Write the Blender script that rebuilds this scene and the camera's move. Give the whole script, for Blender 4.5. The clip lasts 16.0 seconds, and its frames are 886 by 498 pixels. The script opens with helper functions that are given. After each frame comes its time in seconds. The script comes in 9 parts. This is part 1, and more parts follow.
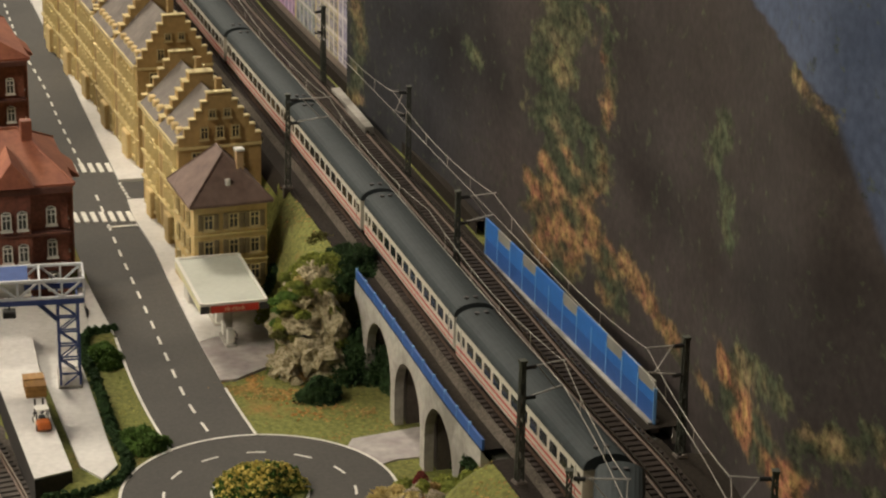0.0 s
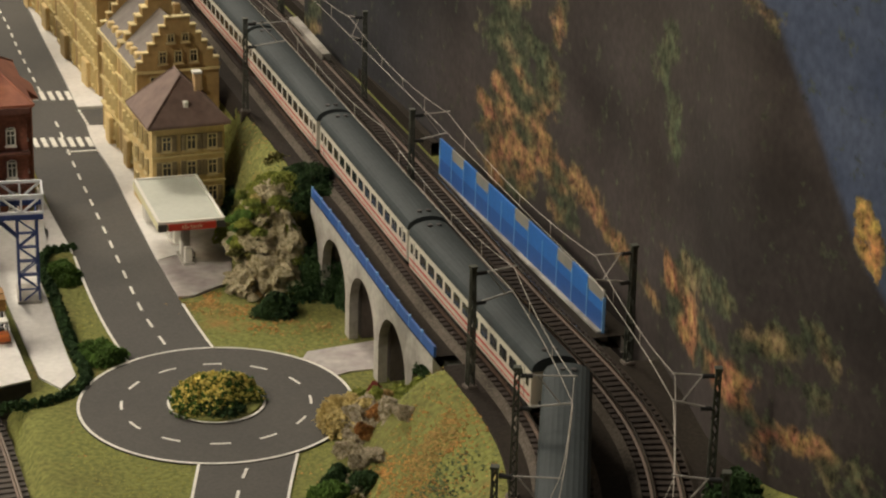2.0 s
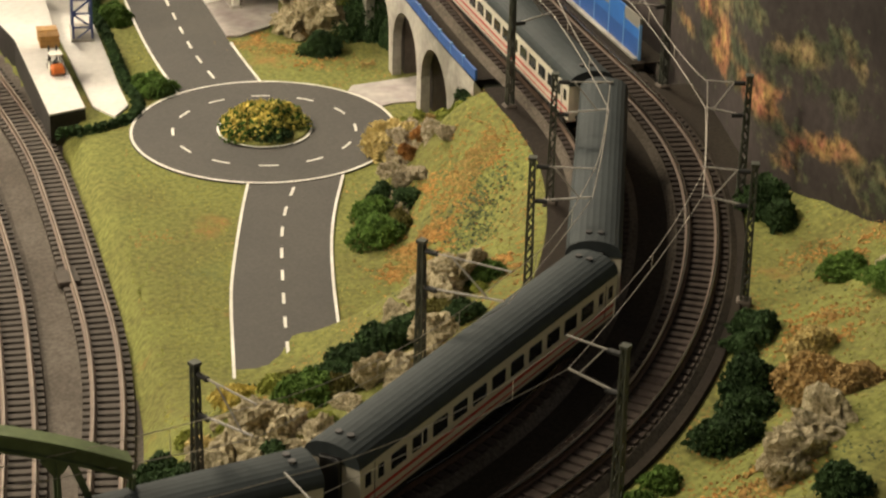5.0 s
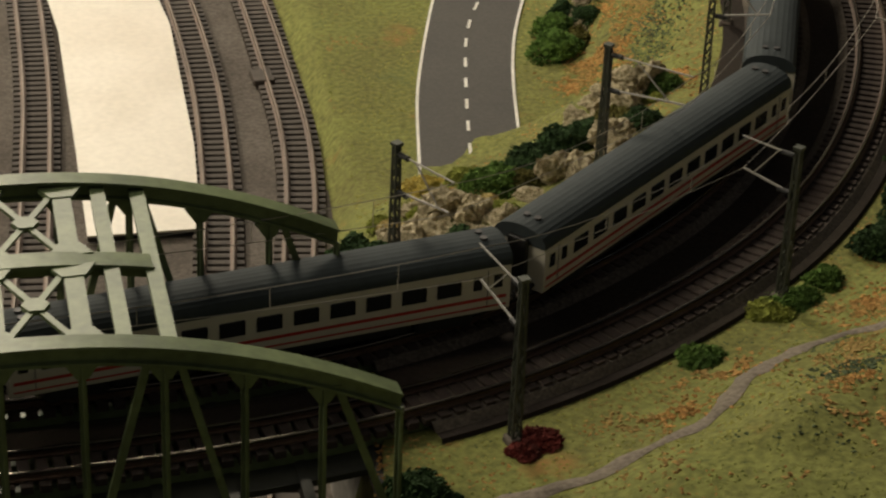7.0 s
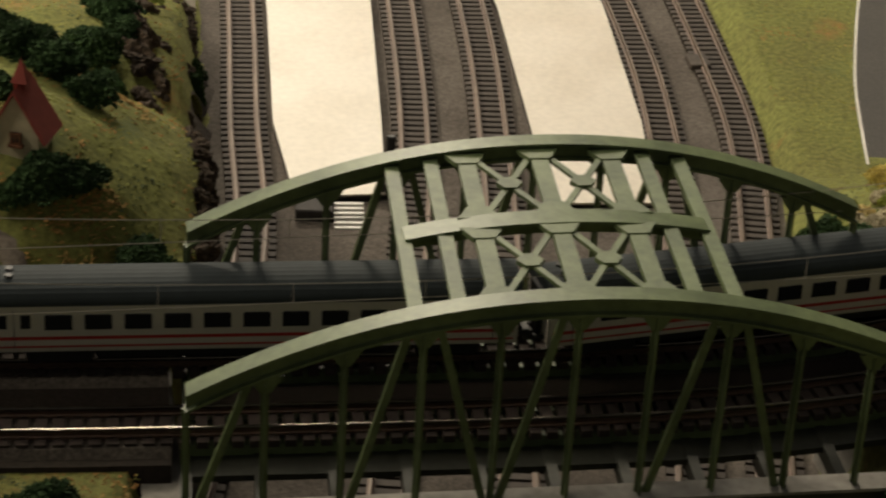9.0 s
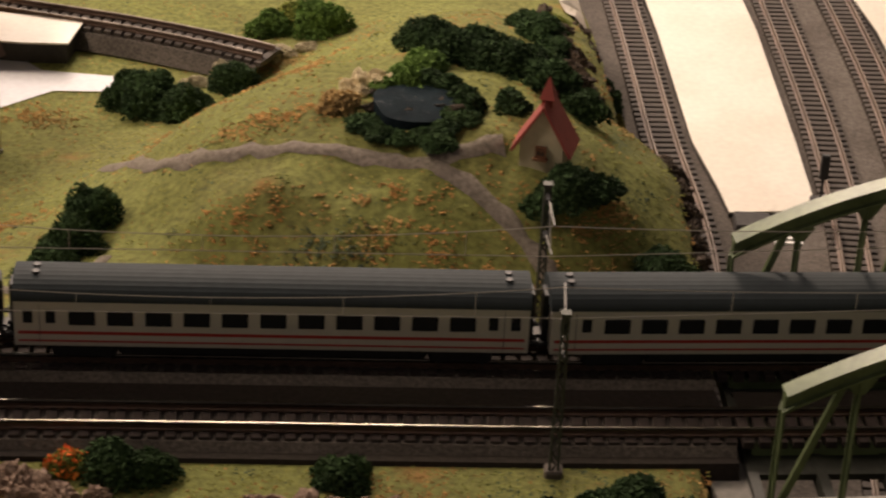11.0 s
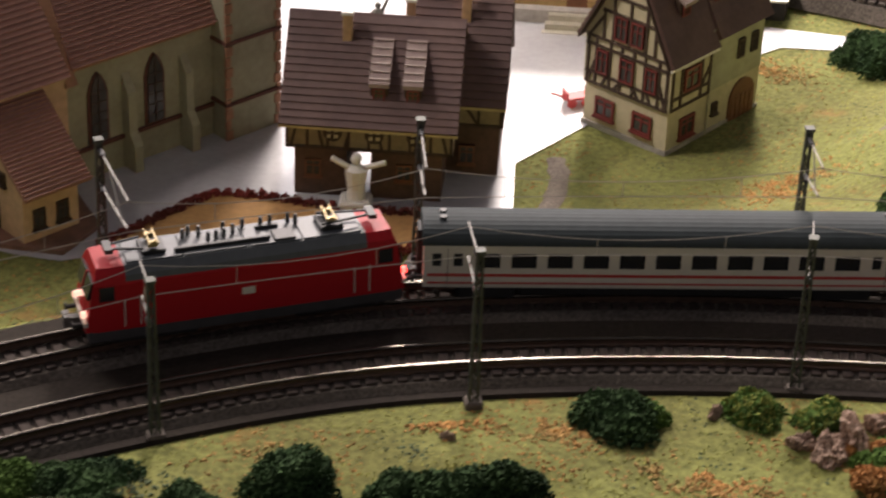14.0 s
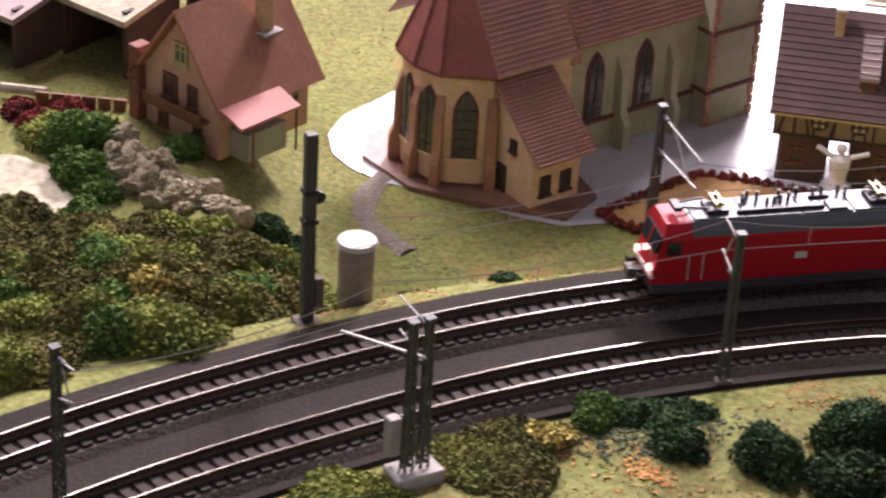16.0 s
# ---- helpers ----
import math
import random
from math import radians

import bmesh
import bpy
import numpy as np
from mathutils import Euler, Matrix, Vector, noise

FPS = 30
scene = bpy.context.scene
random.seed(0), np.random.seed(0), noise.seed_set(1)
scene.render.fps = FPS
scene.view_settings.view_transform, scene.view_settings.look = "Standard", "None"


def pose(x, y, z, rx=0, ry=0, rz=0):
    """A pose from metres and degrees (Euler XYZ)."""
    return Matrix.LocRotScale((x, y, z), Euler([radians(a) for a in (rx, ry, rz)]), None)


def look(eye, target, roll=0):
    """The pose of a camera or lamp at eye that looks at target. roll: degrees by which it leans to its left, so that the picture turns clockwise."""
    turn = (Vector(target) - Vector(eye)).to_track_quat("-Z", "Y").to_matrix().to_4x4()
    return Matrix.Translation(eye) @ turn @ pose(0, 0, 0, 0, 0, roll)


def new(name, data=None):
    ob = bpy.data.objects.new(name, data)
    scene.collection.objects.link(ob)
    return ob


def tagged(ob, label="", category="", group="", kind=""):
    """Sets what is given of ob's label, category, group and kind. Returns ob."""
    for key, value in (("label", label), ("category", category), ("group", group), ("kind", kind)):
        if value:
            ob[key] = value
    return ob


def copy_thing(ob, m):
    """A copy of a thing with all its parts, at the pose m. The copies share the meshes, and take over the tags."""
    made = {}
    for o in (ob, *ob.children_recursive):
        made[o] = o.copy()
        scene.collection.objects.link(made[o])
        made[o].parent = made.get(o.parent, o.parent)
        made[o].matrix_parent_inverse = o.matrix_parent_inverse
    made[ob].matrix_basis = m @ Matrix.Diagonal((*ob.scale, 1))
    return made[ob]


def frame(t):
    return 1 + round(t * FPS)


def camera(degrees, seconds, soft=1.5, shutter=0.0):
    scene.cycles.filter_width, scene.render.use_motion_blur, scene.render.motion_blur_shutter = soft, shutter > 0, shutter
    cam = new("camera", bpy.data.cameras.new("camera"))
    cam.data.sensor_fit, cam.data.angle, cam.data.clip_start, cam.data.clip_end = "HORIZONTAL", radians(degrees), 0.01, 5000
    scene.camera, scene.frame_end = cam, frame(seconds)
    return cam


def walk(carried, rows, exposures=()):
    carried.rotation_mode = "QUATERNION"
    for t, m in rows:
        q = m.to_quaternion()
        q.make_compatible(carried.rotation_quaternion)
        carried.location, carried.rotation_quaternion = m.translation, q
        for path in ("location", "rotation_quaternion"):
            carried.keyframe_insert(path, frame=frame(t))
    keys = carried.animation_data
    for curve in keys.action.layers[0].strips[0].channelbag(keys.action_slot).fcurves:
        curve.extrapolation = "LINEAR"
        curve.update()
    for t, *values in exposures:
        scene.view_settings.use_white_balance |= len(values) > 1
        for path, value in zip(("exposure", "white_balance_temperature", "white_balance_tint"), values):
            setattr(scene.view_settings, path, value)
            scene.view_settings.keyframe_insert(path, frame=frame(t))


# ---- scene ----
# ---- camera ----
cam = camera(21.396, 16.0, soft=2.2, shutter=0.3)
PATH = [
    (0, 0.06914, -0.78572, 0.44123, 69.735, -1.096, -6.761),
    (0.5, 0.07352, -0.79060, 0.43739, 69.381, -1.020, -6.959),
    (1, 0.07451, -0.79817, 0.43620, 69.074, -1.108, -7.317),
    (1.5, 0.07244, -0.80358, 0.43199, 68.987, -1.300, -7.543),
    (2, 0.07126, -0.80968, 0.42676, 68.884, -1.488, -7.547),
    (2.5, 0.07112, -0.81494, 0.42314, 68.362, -1.411, -7.510),
    (3, 0.07064, -0.82287, 0.41833, 68.033, -1.292, -7.317),
    (3.5, 0.06863, -0.82980, 0.41121, 67.698, -1.220, -7.167),
    (6, 0.06258, -0.87865, 0.39730, 62.370, -1.565, -5.012),
    (6.5, 0.05459, -0.89167, 0.39872, 61.535, -1.868, -3.656),
    (7, 0.04750, -0.90579, 0.40264, 61.058, -2.101, -2.292),
    (7.5, 0.03783, -0.91222, 0.40253, 61.065, -2.261, -0.566),
    (8, 0.01543, -0.91952, 0.40425, 61.302, -2.298, 1.179),
    (8.5, -0.01237, -0.92972, 0.40537, 61.319, -2.463, 2.614),
    (9, -0.04492, -0.93805, 0.40484, 60.763, -3.034, 3.934),
    (11.5, -0.19117, -0.98454, 0.41317, 61.289, -2.145, 8.000),
    (12, -0.20053, -0.97730, 0.41644, 60.378, -2.233, 12.118),
    (12.5, -0.22882, -0.98146, 0.42158, 59.707, -2.002, 14.364),
    (13, -0.28176, -0.99739, 0.42133, 59.771, -2.089, 14.086),
    (13.5, -0.33180, -1.01716, 0.42662, 59.786, -1.890, 13.334),
    (14, -0.36739, -1.04756, 0.42583, 59.580, -1.963, 12.599),
    (14.5, -0.39364, -1.08141, 0.43526, 59.348, -2.524, 13.589),
    (15, -0.41973, -1.10800, 0.43369, 59.833, -2.926, 15.048),
    (15.5, -0.44190, -1.12279, 0.42860, 60.100, -3.225, 16.956),
    (16, -0.46511, -1.12846, 0.42326, 60.284, -2.980, 18.234),
]
walk(cam, [(t, pose(x, y, z, rx, ry, rz)) for t, x, y, z, rx, ry, rz in PATH], exposures=[(0, -0.62, 6400, 9), (1, -0.6, 6400, 8), (2, -0.58, 6400, 9), (2.5, -0.6, 6400, 9), (3, 0.02, 6500, 9), (3.5, 0.12, 6500, 8), (6, 0.13, 7200, 8), (6.5, -0.35, 6950, 8), (7, -0.5, 6550, 7), (7.5, -0.54, 6550, 6), (8, -0.42, 6550, 7), (8.5, -0.43, 6500, 6), (9, -0.5, 6550, 8), (11.5, 0.30, 6900, 25), (12, 1.05, 6250, 16), (12.5, 0.34, 6100, 16), (13, 0.22, 5980, 22), (13.5, 0.48, 6050, 19), (14, 0.75, 5950, 22), (14.5, 0.55, 5900, 23), (15, -0.1, 5750, 28), (15.5, 0.2, 5800, 34), (16, 1.55, 5550, 35)])

# ---- light: unseen hall lamps placed round the layout, and a spot added for the town ----
world = bpy.data.worlds.new("world")
scene.world = world
world.use_nodes = True
world.node_tree.nodes["Background"].inputs["Color"].default_value = (1.0, 0.93, 0.86, 1)
world.node_tree.nodes["Background"].inputs["Strength"].default_value = 0.10


def hall_lamp(name, eye, target, size, size_y, watts, color, spread=180):
    data = bpy.data.lights.new(name, "AREA")
    data.shape, data.size, data.size_y, data.energy, data.color = "RECTANGLE", size, size_y, watts, color
    data.spread = radians(spread)
    ob = new(name, data)
    ob.matrix_basis = look(eye, target)
    return tagged(ob, "unseen warm white lamp placed above the layout", "lamp", kind="structure")


hall_lamp("hall_lamp", (-0.78, 2.5, 2.1), (-0.4, -0.25, 0), 0.6, 0.35, 103, (1.0, 0.87, 0.68))
# Wide panel standing in for the bright hall wall mirrored in the square.
hall_lamp("hall_lamp", (-1.0, 2.7, 1.42), (-0.4, -0.25, 0), 2.6, 0.95, 23, (1.0, 0.90, 0.78))
hall_lamp("hall_lamp", (-1.7, 0.6, 1.5), (0.1, 0.1, 0), 1.2, 0.5, 24, (1.0, 0.88, 0.70))
# Added narrow spot, no source known: brightens the town's south walls.
hall_lamp("hall_lamp", (-1.5, -0.55, 1.4), (0.14, 0.36, 0), 0.3, 0.3, 2.8, (1.0, 0.88, 0.70), 46)

U = 0.1          # building numbers below are in decimetres, the scene in metres


class Shape:
    """Collects vertices and faces of one mesh, in decimetres."""

    def __init__(self):
        self.v, self.f = [], []

    def add(self, verts, faces, m=None):
        n = len(self.v)
        if m is not None:
            verts = [m @ Vector(p) for p in verts]
        self.v += [tuple(p) for p in verts]
        self.f += [tuple(n + i for i in face) for face in faces]
        return self

    def box(self, x0, y0, z0, x1, y1, z1, m=None):
        v = [(x, y, z) for z in (z0, z1) for x, y in ((x0, y0), (x1, y0), (x1, y1), (x0, y1))]
        return self.add(v, [(3, 2, 1, 0), (4, 5, 6, 7), (0, 1, 5, 4), (1, 2, 6, 5), (2, 3, 7, 6), (3, 0, 4, 7)], m)

    def bbox(self, x0, y0, z0, x1, y1, z1, b, m=None):
        """A box whose upright and top edges are bevelled by b."""
        def ring(d, z):
            return [(x0 + d, y0 + b + d * 0, z), (x0 + b, y0 + d, z), (x1 - b, y0 + d, z), (x1 - d, y0 + b, z),
                    (x1 - d, y1 - b, z), (x1 - b, y1 - d, z), (x0 + b, y1 - d, z), (x0 + d, y1 - b, z)]
        v = ring(0, z0) + ring(0, z1 - b) + ring(b * 0.7, z1)
        f = [tuple(range(7, -1, -1)), tuple(range(16, 24))]
        for k in (0, 8):
            f += [(k + i, k + (i + 1) % 8, k + 8 + (i + 1) % 8, k + 8 + i) for i in range(8)]
        return self.add(v, f, m)

    def prism(self, pts, z0, z1, m=None):
        """A polygon in the xy plane, drawn up from z0 to z1."""
        n = len(pts)
        if sum(pts[i][0] * pts[(i + 1) % n][1] - pts[(i + 1) % n][0] * pts[i][1] for i in range(n)) < 0:
            pts = pts[::-1]
        v = [(x, y, z0) for x, y in pts] + [(x, y, z1) for x, y in pts]
        f = [tuple(range(n - 1, -1, -1)), tuple(range(n, 2 * n))]
        f += [(i, (i + 1) % n, n + (i + 1) % n, n + i) for i in range(n)]
        return self.add(v, f, m)

    def wall(self, pts, y0, y1, m=None):
        """A polygon in the xz plane with thickness from y0 to y1."""
        turn = Matrix(((1, 0, 0, 0), (0, 0, 1, 0), (0, 1, 0, 0), (0, 0, 0, 1)))
        n = len(self.f)
        self.prism(pts, y0, y1, turn if m is None else m @ turn)
        self.f[n:] = [face[::-1] for face in self.f[n:]]
        return self

    def loft(self, rings, cap=True, closed=True):
        """Rings of equally many points, joined one to the next."""
        k = len(rings[0])
        v = [p for r in rings for p in r]
        f = []
        for a in range(len(rings) - 1):
            for i in range(k if closed else k - 1):
                j = (i + 1) % k
                f.append((a * k + i, a * k + j, (a + 1) * k + j, (a + 1) * k + i))
        if cap:
            f += [tuple(range(k - 1, -1, -1)), tuple(range((len(rings) - 1) * k, len(rings) * k))]
        return self.add(v, f)

    def rod(self, a, b, r, n=6, r2=None):
        a, b = Vector(a), Vector(b)
        q = (b - a).to_track_quat("Z", "Y").to_matrix()
        rings = []
        for p, rad in ((a, r), (b, r if r2 is None else r2)):
            rings.append([tuple(p + q @ Vector((rad * math.cos(t), rad * math.sin(t), 0))) for t in (2 * math.pi * i / n for i in range(n))])
        return self.loft(rings)

    def beam(self, a, b, w, h, up=(0, 0, 1)):
        """A square bar from a to b, w wide and h high."""
        a, b = Vector(a), Vector(b)
        d = (b - a).normalized()
        side = d.cross(Vector(up)).normalized()
        top = side.cross(d)
        rings = [[tuple(p + side * x * w / 2 + top * y * h / 2) for x, y in ((-1, -1), (1, -1), (1, 1), (-1, 1))] for p in (a, b)]
        return self.loft(rings)

    def tube(self, pts, r, n=5):
        rings = []
        for i, p in enumerate(pts):
            a, b = Vector(pts[max(i - 1, 0)]), Vector(pts[min(i + 1, len(pts) - 1)])
            q = (b - a).to_track_quat("Z", "Y").to_matrix()
            rings.append([tuple(Vector(p) + q @ Vector((r * math.cos(t), r * math.sin(t), 0))) for t in (2 * math.pi * k / n for k in range(n))])
        return self.loft(rings)

    def blob(self, c, r, rng, rough=0.25, squash=1.0, sub=1):
        """A small uneven lump."""
        verts, faces = ICO[sub]
        v = []
        for p in verts:
            k = r * (1 + rng.uniform(-rough, rough))
            v.append((c[0] + p[0] * k, c[1] + p[1] * k, c[2] + p[2] * k * squash))
        return self.add(v, faces)

    def leaf(self, c, r, rng):
        """A small tilted leaf clump: two crossed triangles."""
        for _ in range(2):
            a = Vector((rng.gauss(0, 1), rng.gauss(0, 1), rng.gauss(0, 1))).normalized()
            b = a.orthogonal().normalized()
            p = Vector(c)
            self.add([p + a * r, p - a * r * 0.6 + b * r * 0.7, p - a * r * 0.5 - b * r * 0.8], [(0, 1, 2)])
        return self


def ico(sub):
    bm = bmesh.new()
    bmesh.ops.create_icosphere(bm, subdivisions=sub, radius=1)
    bm.verts.index_update()
    out = [tuple(v.co) for v in bm.verts], [tuple(v.index for v in f.verts) for f in bm.faces]
    bm.free()
    return out


ICO = {1: ico(1), 2: ico(2)}


def mesh_of(name, shape, material, smooth=False):
    me = bpy.data.meshes.new(name)
    me.from_pydata([(x * U, y * U, z * U) for x, y, z in shape.v], [], shape.f)
    me.materials.append(material)
    if smooth:
        me.polygons.foreach_set("use_smooth", [True] * len(me.polygons))
    return me


def part(name, shape, material, parent=None, label="", smooth=False):
    """One mesh object, under a thing or a part when parent is given. shape may be a finished mesh, to share it."""
    ob = new(name, mesh_of(name, shape, material, smooth) if isinstance(shape, Shape) else shape)
    if parent is not None:
        ob.parent = parent
    if label:
        tagged(ob, label)
    return ob


def at(x, y, z, rz=0.0):
    return Matrix.Translation((x * U, y * U, z * U)) @ Matrix.Rotation(radians(rz), 4, "Z")


def thing(name, x, y, z, rz, label, category, group="", kind=""):
    """An Empty at the base of a thing, which carries its parts."""
    ob = new(name)
    ob.empty_display_size = 0.01
    ob.matrix_basis = at(x, y, z, rz)
    return tagged(ob, label, category, group, kind)


# ---- materials ----
def mat(name, color, rough=0.6, metal=0.0, var=0.15, scale=60.0, bump=0.0, fine=6.0, second=None, mix_scale=8.0, spec=0.5, per_piece=0.0):
    """Colour with grain at two sizes, a second colour in patches, and fine relief."""
    m = bpy.data.materials.new(name)
    m.use_nodes = True
    nt = m.node_tree
    bsdf = nt.nodes["Principled BSDF"]
    bsdf.inputs["Roughness"].default_value = rough
    bsdf.inputs["Metallic"].default_value = metal
    bsdf.inputs["Specular IOR Level"].default_value = spec
    co = nt.nodes.new("ShaderNodeTexCoord")
    big, small = nt.nodes.new("ShaderNodeTexNoise"), nt.nodes.new("ShaderNodeTexNoise")
    big.inputs["Scale"].default_value, small.inputs["Scale"].default_value = mix_scale * 4, scale * fine
    big.inputs["Detail"].default_value, small.inputs["Detail"].default_value = 4, 3
    for n in (big, small):
        nt.links.new(co.outputs["Object"], n.inputs["Vector"])
    ramp = nt.nodes.new("ShaderNodeValToRGB")
    c2 = second or tuple(c * (1 - var) for c in color)
    ramp.color_ramp.elements[0].color = (*color, 1)
    ramp.color_ramp.elements[1].color = (*c2, 1)
    ramp.color_ramp.elements[0].position, ramp.color_ramp.elements[1].position = 0.42, 0.62
    nt.links.new(big.outputs["Fac"], ramp.inputs["Fac"])
    hsv = nt.nodes.new("ShaderNodeHueSaturation")
    val = nt.nodes.new("ShaderNodeMapRange")
    val.inputs["From Min"].default_value, val.inputs["From Max"].default_value = 0.3, 0.7
    val.inputs["To Min"].default_value, val.inputs["To Max"].default_value = 1 - var, 1 + var
    nt.links.new(small.outputs["Fac"], val.inputs["Value"])
    nt.links.new(val.outputs["Result"], hsv.inputs["Value"])
    nt.links.new(ramp.outputs["Color"], hsv.inputs["Color"])
    out = hsv.outputs["Color"]
    if per_piece:
        info, geo = nt.nodes.new("ShaderNodeObjectInfo"), nt.nodes.new("ShaderNodeNewGeometry")
        add = nt.nodes.new("ShaderNodeMath")
        nt.links.new(info.outputs["Random"], add.inputs[0])
        nt.links.new(geo.outputs["Random Per Island"], add.inputs[1])
        r = nt.nodes.new("ShaderNodeMapRange")
        r.inputs["From Max"].default_value = 2
        r.inputs["To Min"].default_value, r.inputs["To Max"].default_value = 1 - per_piece, 1 + per_piece
        nt.links.new(add.outputs[0], r.inputs["Value"])
        h2 = nt.nodes.new("ShaderNodeHueSaturation")
        nt.links.new(r.outputs["Result"], h2.inputs["Value"])
        nt.links.new(out, h2.inputs["Color"])
        out = h2.outputs["Color"]
    nt.links.new(out, bsdf.inputs["Base Color"])
    if bump:
        b = nt.nodes.new("ShaderNodeBump")
        b.inputs["Strength"].default_value = bump
        b.inputs["Distance"].default_value = 0.0004
        nt.links.new(small.outputs["Fac"], b.inputs["Height"])
        nt.links.new(b.outputs["Normal"], bsdf.inputs["Normal"])
    return m


def glow(name, color, strength):
    m = bpy.data.materials.new(name)
    m.use_nodes = True
    b = m.node_tree.nodes["Principled BSDF"]
    b.inputs["Base Color"].default_value = (*color, 1)
    b.inputs["Emission Color"].default_value = (*color, 1)
    b.inputs["Emission Strength"].default_value = strength
    return m
# ---- the railway line: centre line of the town-side track, from the town to the far end ----
GAUGE = 0.105
LINE = [(0.25, 12.0), (0.75, 8.2), (1.03, 6.55), (1.33, 5.0), (1.62, 3.4), (1.89, 1.9), (2.06, 0.87), (2.225, 0.1), (2.275, -0.45), (2.2, -1.0),
        (2.03, -1.6), (1.66, -2.32), (1.04, -2.95), (0.55, -3.24), (-0.1, -3.46), (-1.5, -3.745), (-2.06, -3.84), (-3.39, -4.045),
        (-4.2, -4.2), (-5.08, -4.495), (-5.6, -4.79), (-6.3, -5.33), (-6.95, -6.05), (-7.3, -6.52), (-7.9, -7.6), (-8.3, -8.8)]
APART = 0.355    # from one track to the other


def catmull(pts, step=0.04):
    p = [Vector(q) for q in pts]
    p = [2 * p[0] - p[1]] + p + [2 * p[-1] - p[-2]]
    out = []
    for i in range(1, len(p) - 2):
        n = max(2, int((p[i + 1] - p[i]).length / step))
        for k in range(n):
            t = k / n
            out.append(0.5 * (2 * p[i] + (p[i + 1] - p[i - 1]) * t + (2 * p[i - 1] - 5 * p[i] + 4 * p[i + 1] - p[i + 2]) * t * t
                              + (3 * p[i] - p[i - 1] - 3 * p[i + 1] + p[i + 2]) * t ** 3))
    out.append(p[-2])
    return out


def even(pts, step):
    """The same line with its points evenly spaced."""
    a = np.array([tuple(q) for q in pts])
    s = np.r_[0, np.cumsum(np.hypot(*np.diff(a, axis=0).T))]
    u = np.arange(0, s[-1], step)
    return np.stack([np.interp(u, s, a[:, 0]), np.interp(u, s, a[:, 1])], 1)


def aside(line, d):
    """The line moved sideways by d, to the left of its way."""
    t = np.gradient(line, axis=0)
    t /= np.linalg.norm(t, axis=1)[:, None]
    return line + d * np.stack([-t[:, 1], t[:, 0]], 1)


def softened(line, rounds):
    for _ in range(rounds):
        line[1:-1] = 0.25 * line[:-2] + 0.5 * line[1:-1] + 0.25 * line[2:]
    return line


inner = even(softened(even(catmull(LINE), 0.05), 60), 0.05)
outer = even(aside(inner, APART), 0.05)
middle = even(aside(inner, APART / 2), 0.05)


def on_line(s, line=None):
    line = inner if line is None else line
    u = np.arange(len(line)) * 0.05
    return np.array([np.interp(s, u, line[:, 0]), np.interp(s, u, line[:, 1])])


def nearest(px, py):
    """Distance from the line between the tracks (positive outwards) and the place along it, for arrays of points."""
    best, where, side = np.full(px.shape, 1e9), np.zeros(px.shape), np.zeros(px.shape)
    t = np.gradient(middle, axis=0)
    t /= np.linalg.norm(t, axis=1)[:, None]
    for i in range(0, len(middle), 2):
        dx, dy = px - middle[i, 0], py - middle[i, 1]
        d = dx * dx + dy * dy
        m = d < best
        best[m], where[m] = d[m], i * 0.05
        side[m] = (t[i, 0] * dy - t[i, 1] * dx)[m]
    return np.sqrt(best) * np.sign(side), where


def step(a, b, x):
    t = np.clip((x - a) / (b - a), 0, 1)
    return t * t * (3 - 2 * t)


def bump(x, y, cx, cy, r, h, ry=None):
    return h * np.exp(-((x - cx) / r) ** 2 - ((y - cy) / (ry or r)) ** 2)


def mound(x, y, cx, cy, r, h, ry):
    return h * np.exp(-(((x - cx) / r) ** 2 + ((y - cy) / ry) ** 2) ** 1.4)


def waves(x, y):
    return (np.sin(3.1 * x + 1.7 * y) * np.sin(2.3 * y - 1.1 * x) + 0.6 * np.sin(7.3 * x - 4.1 * y) * np.sin(6.1 * y + 2.7 * x)
            + 0.35 * np.sin(17 * x + 9 * y) * np.sin(14 * y - 8 * x)) / 2


def trench(x, y):
    """1 in the station yard, which runs under the arch bridge."""
    west = np.interp(y, (-5.5, -3.3, -2.4, -1.65, -1.08, -0.4, 0.0, 2.0, 6.0), (-1.42, -1.44, -1.57, -1.76, -1.84, -1.97, -2.04, -2.5, -3.6))
    east = np.interp(y, (-5.5, -3.0, -2.2, -1.4, -1.0, -0.5, 0.0, 0.6, 1.2, 2.2, 3.0, 6.0), (0.56, 0.56, 0.54, 0.53, 0.50, 0.43, 0.355, 0.26, 0.17, -0.10, -0.38, -0.95))
    return step(west, west + 0.09, x) * step(east + 0.08, east, x)


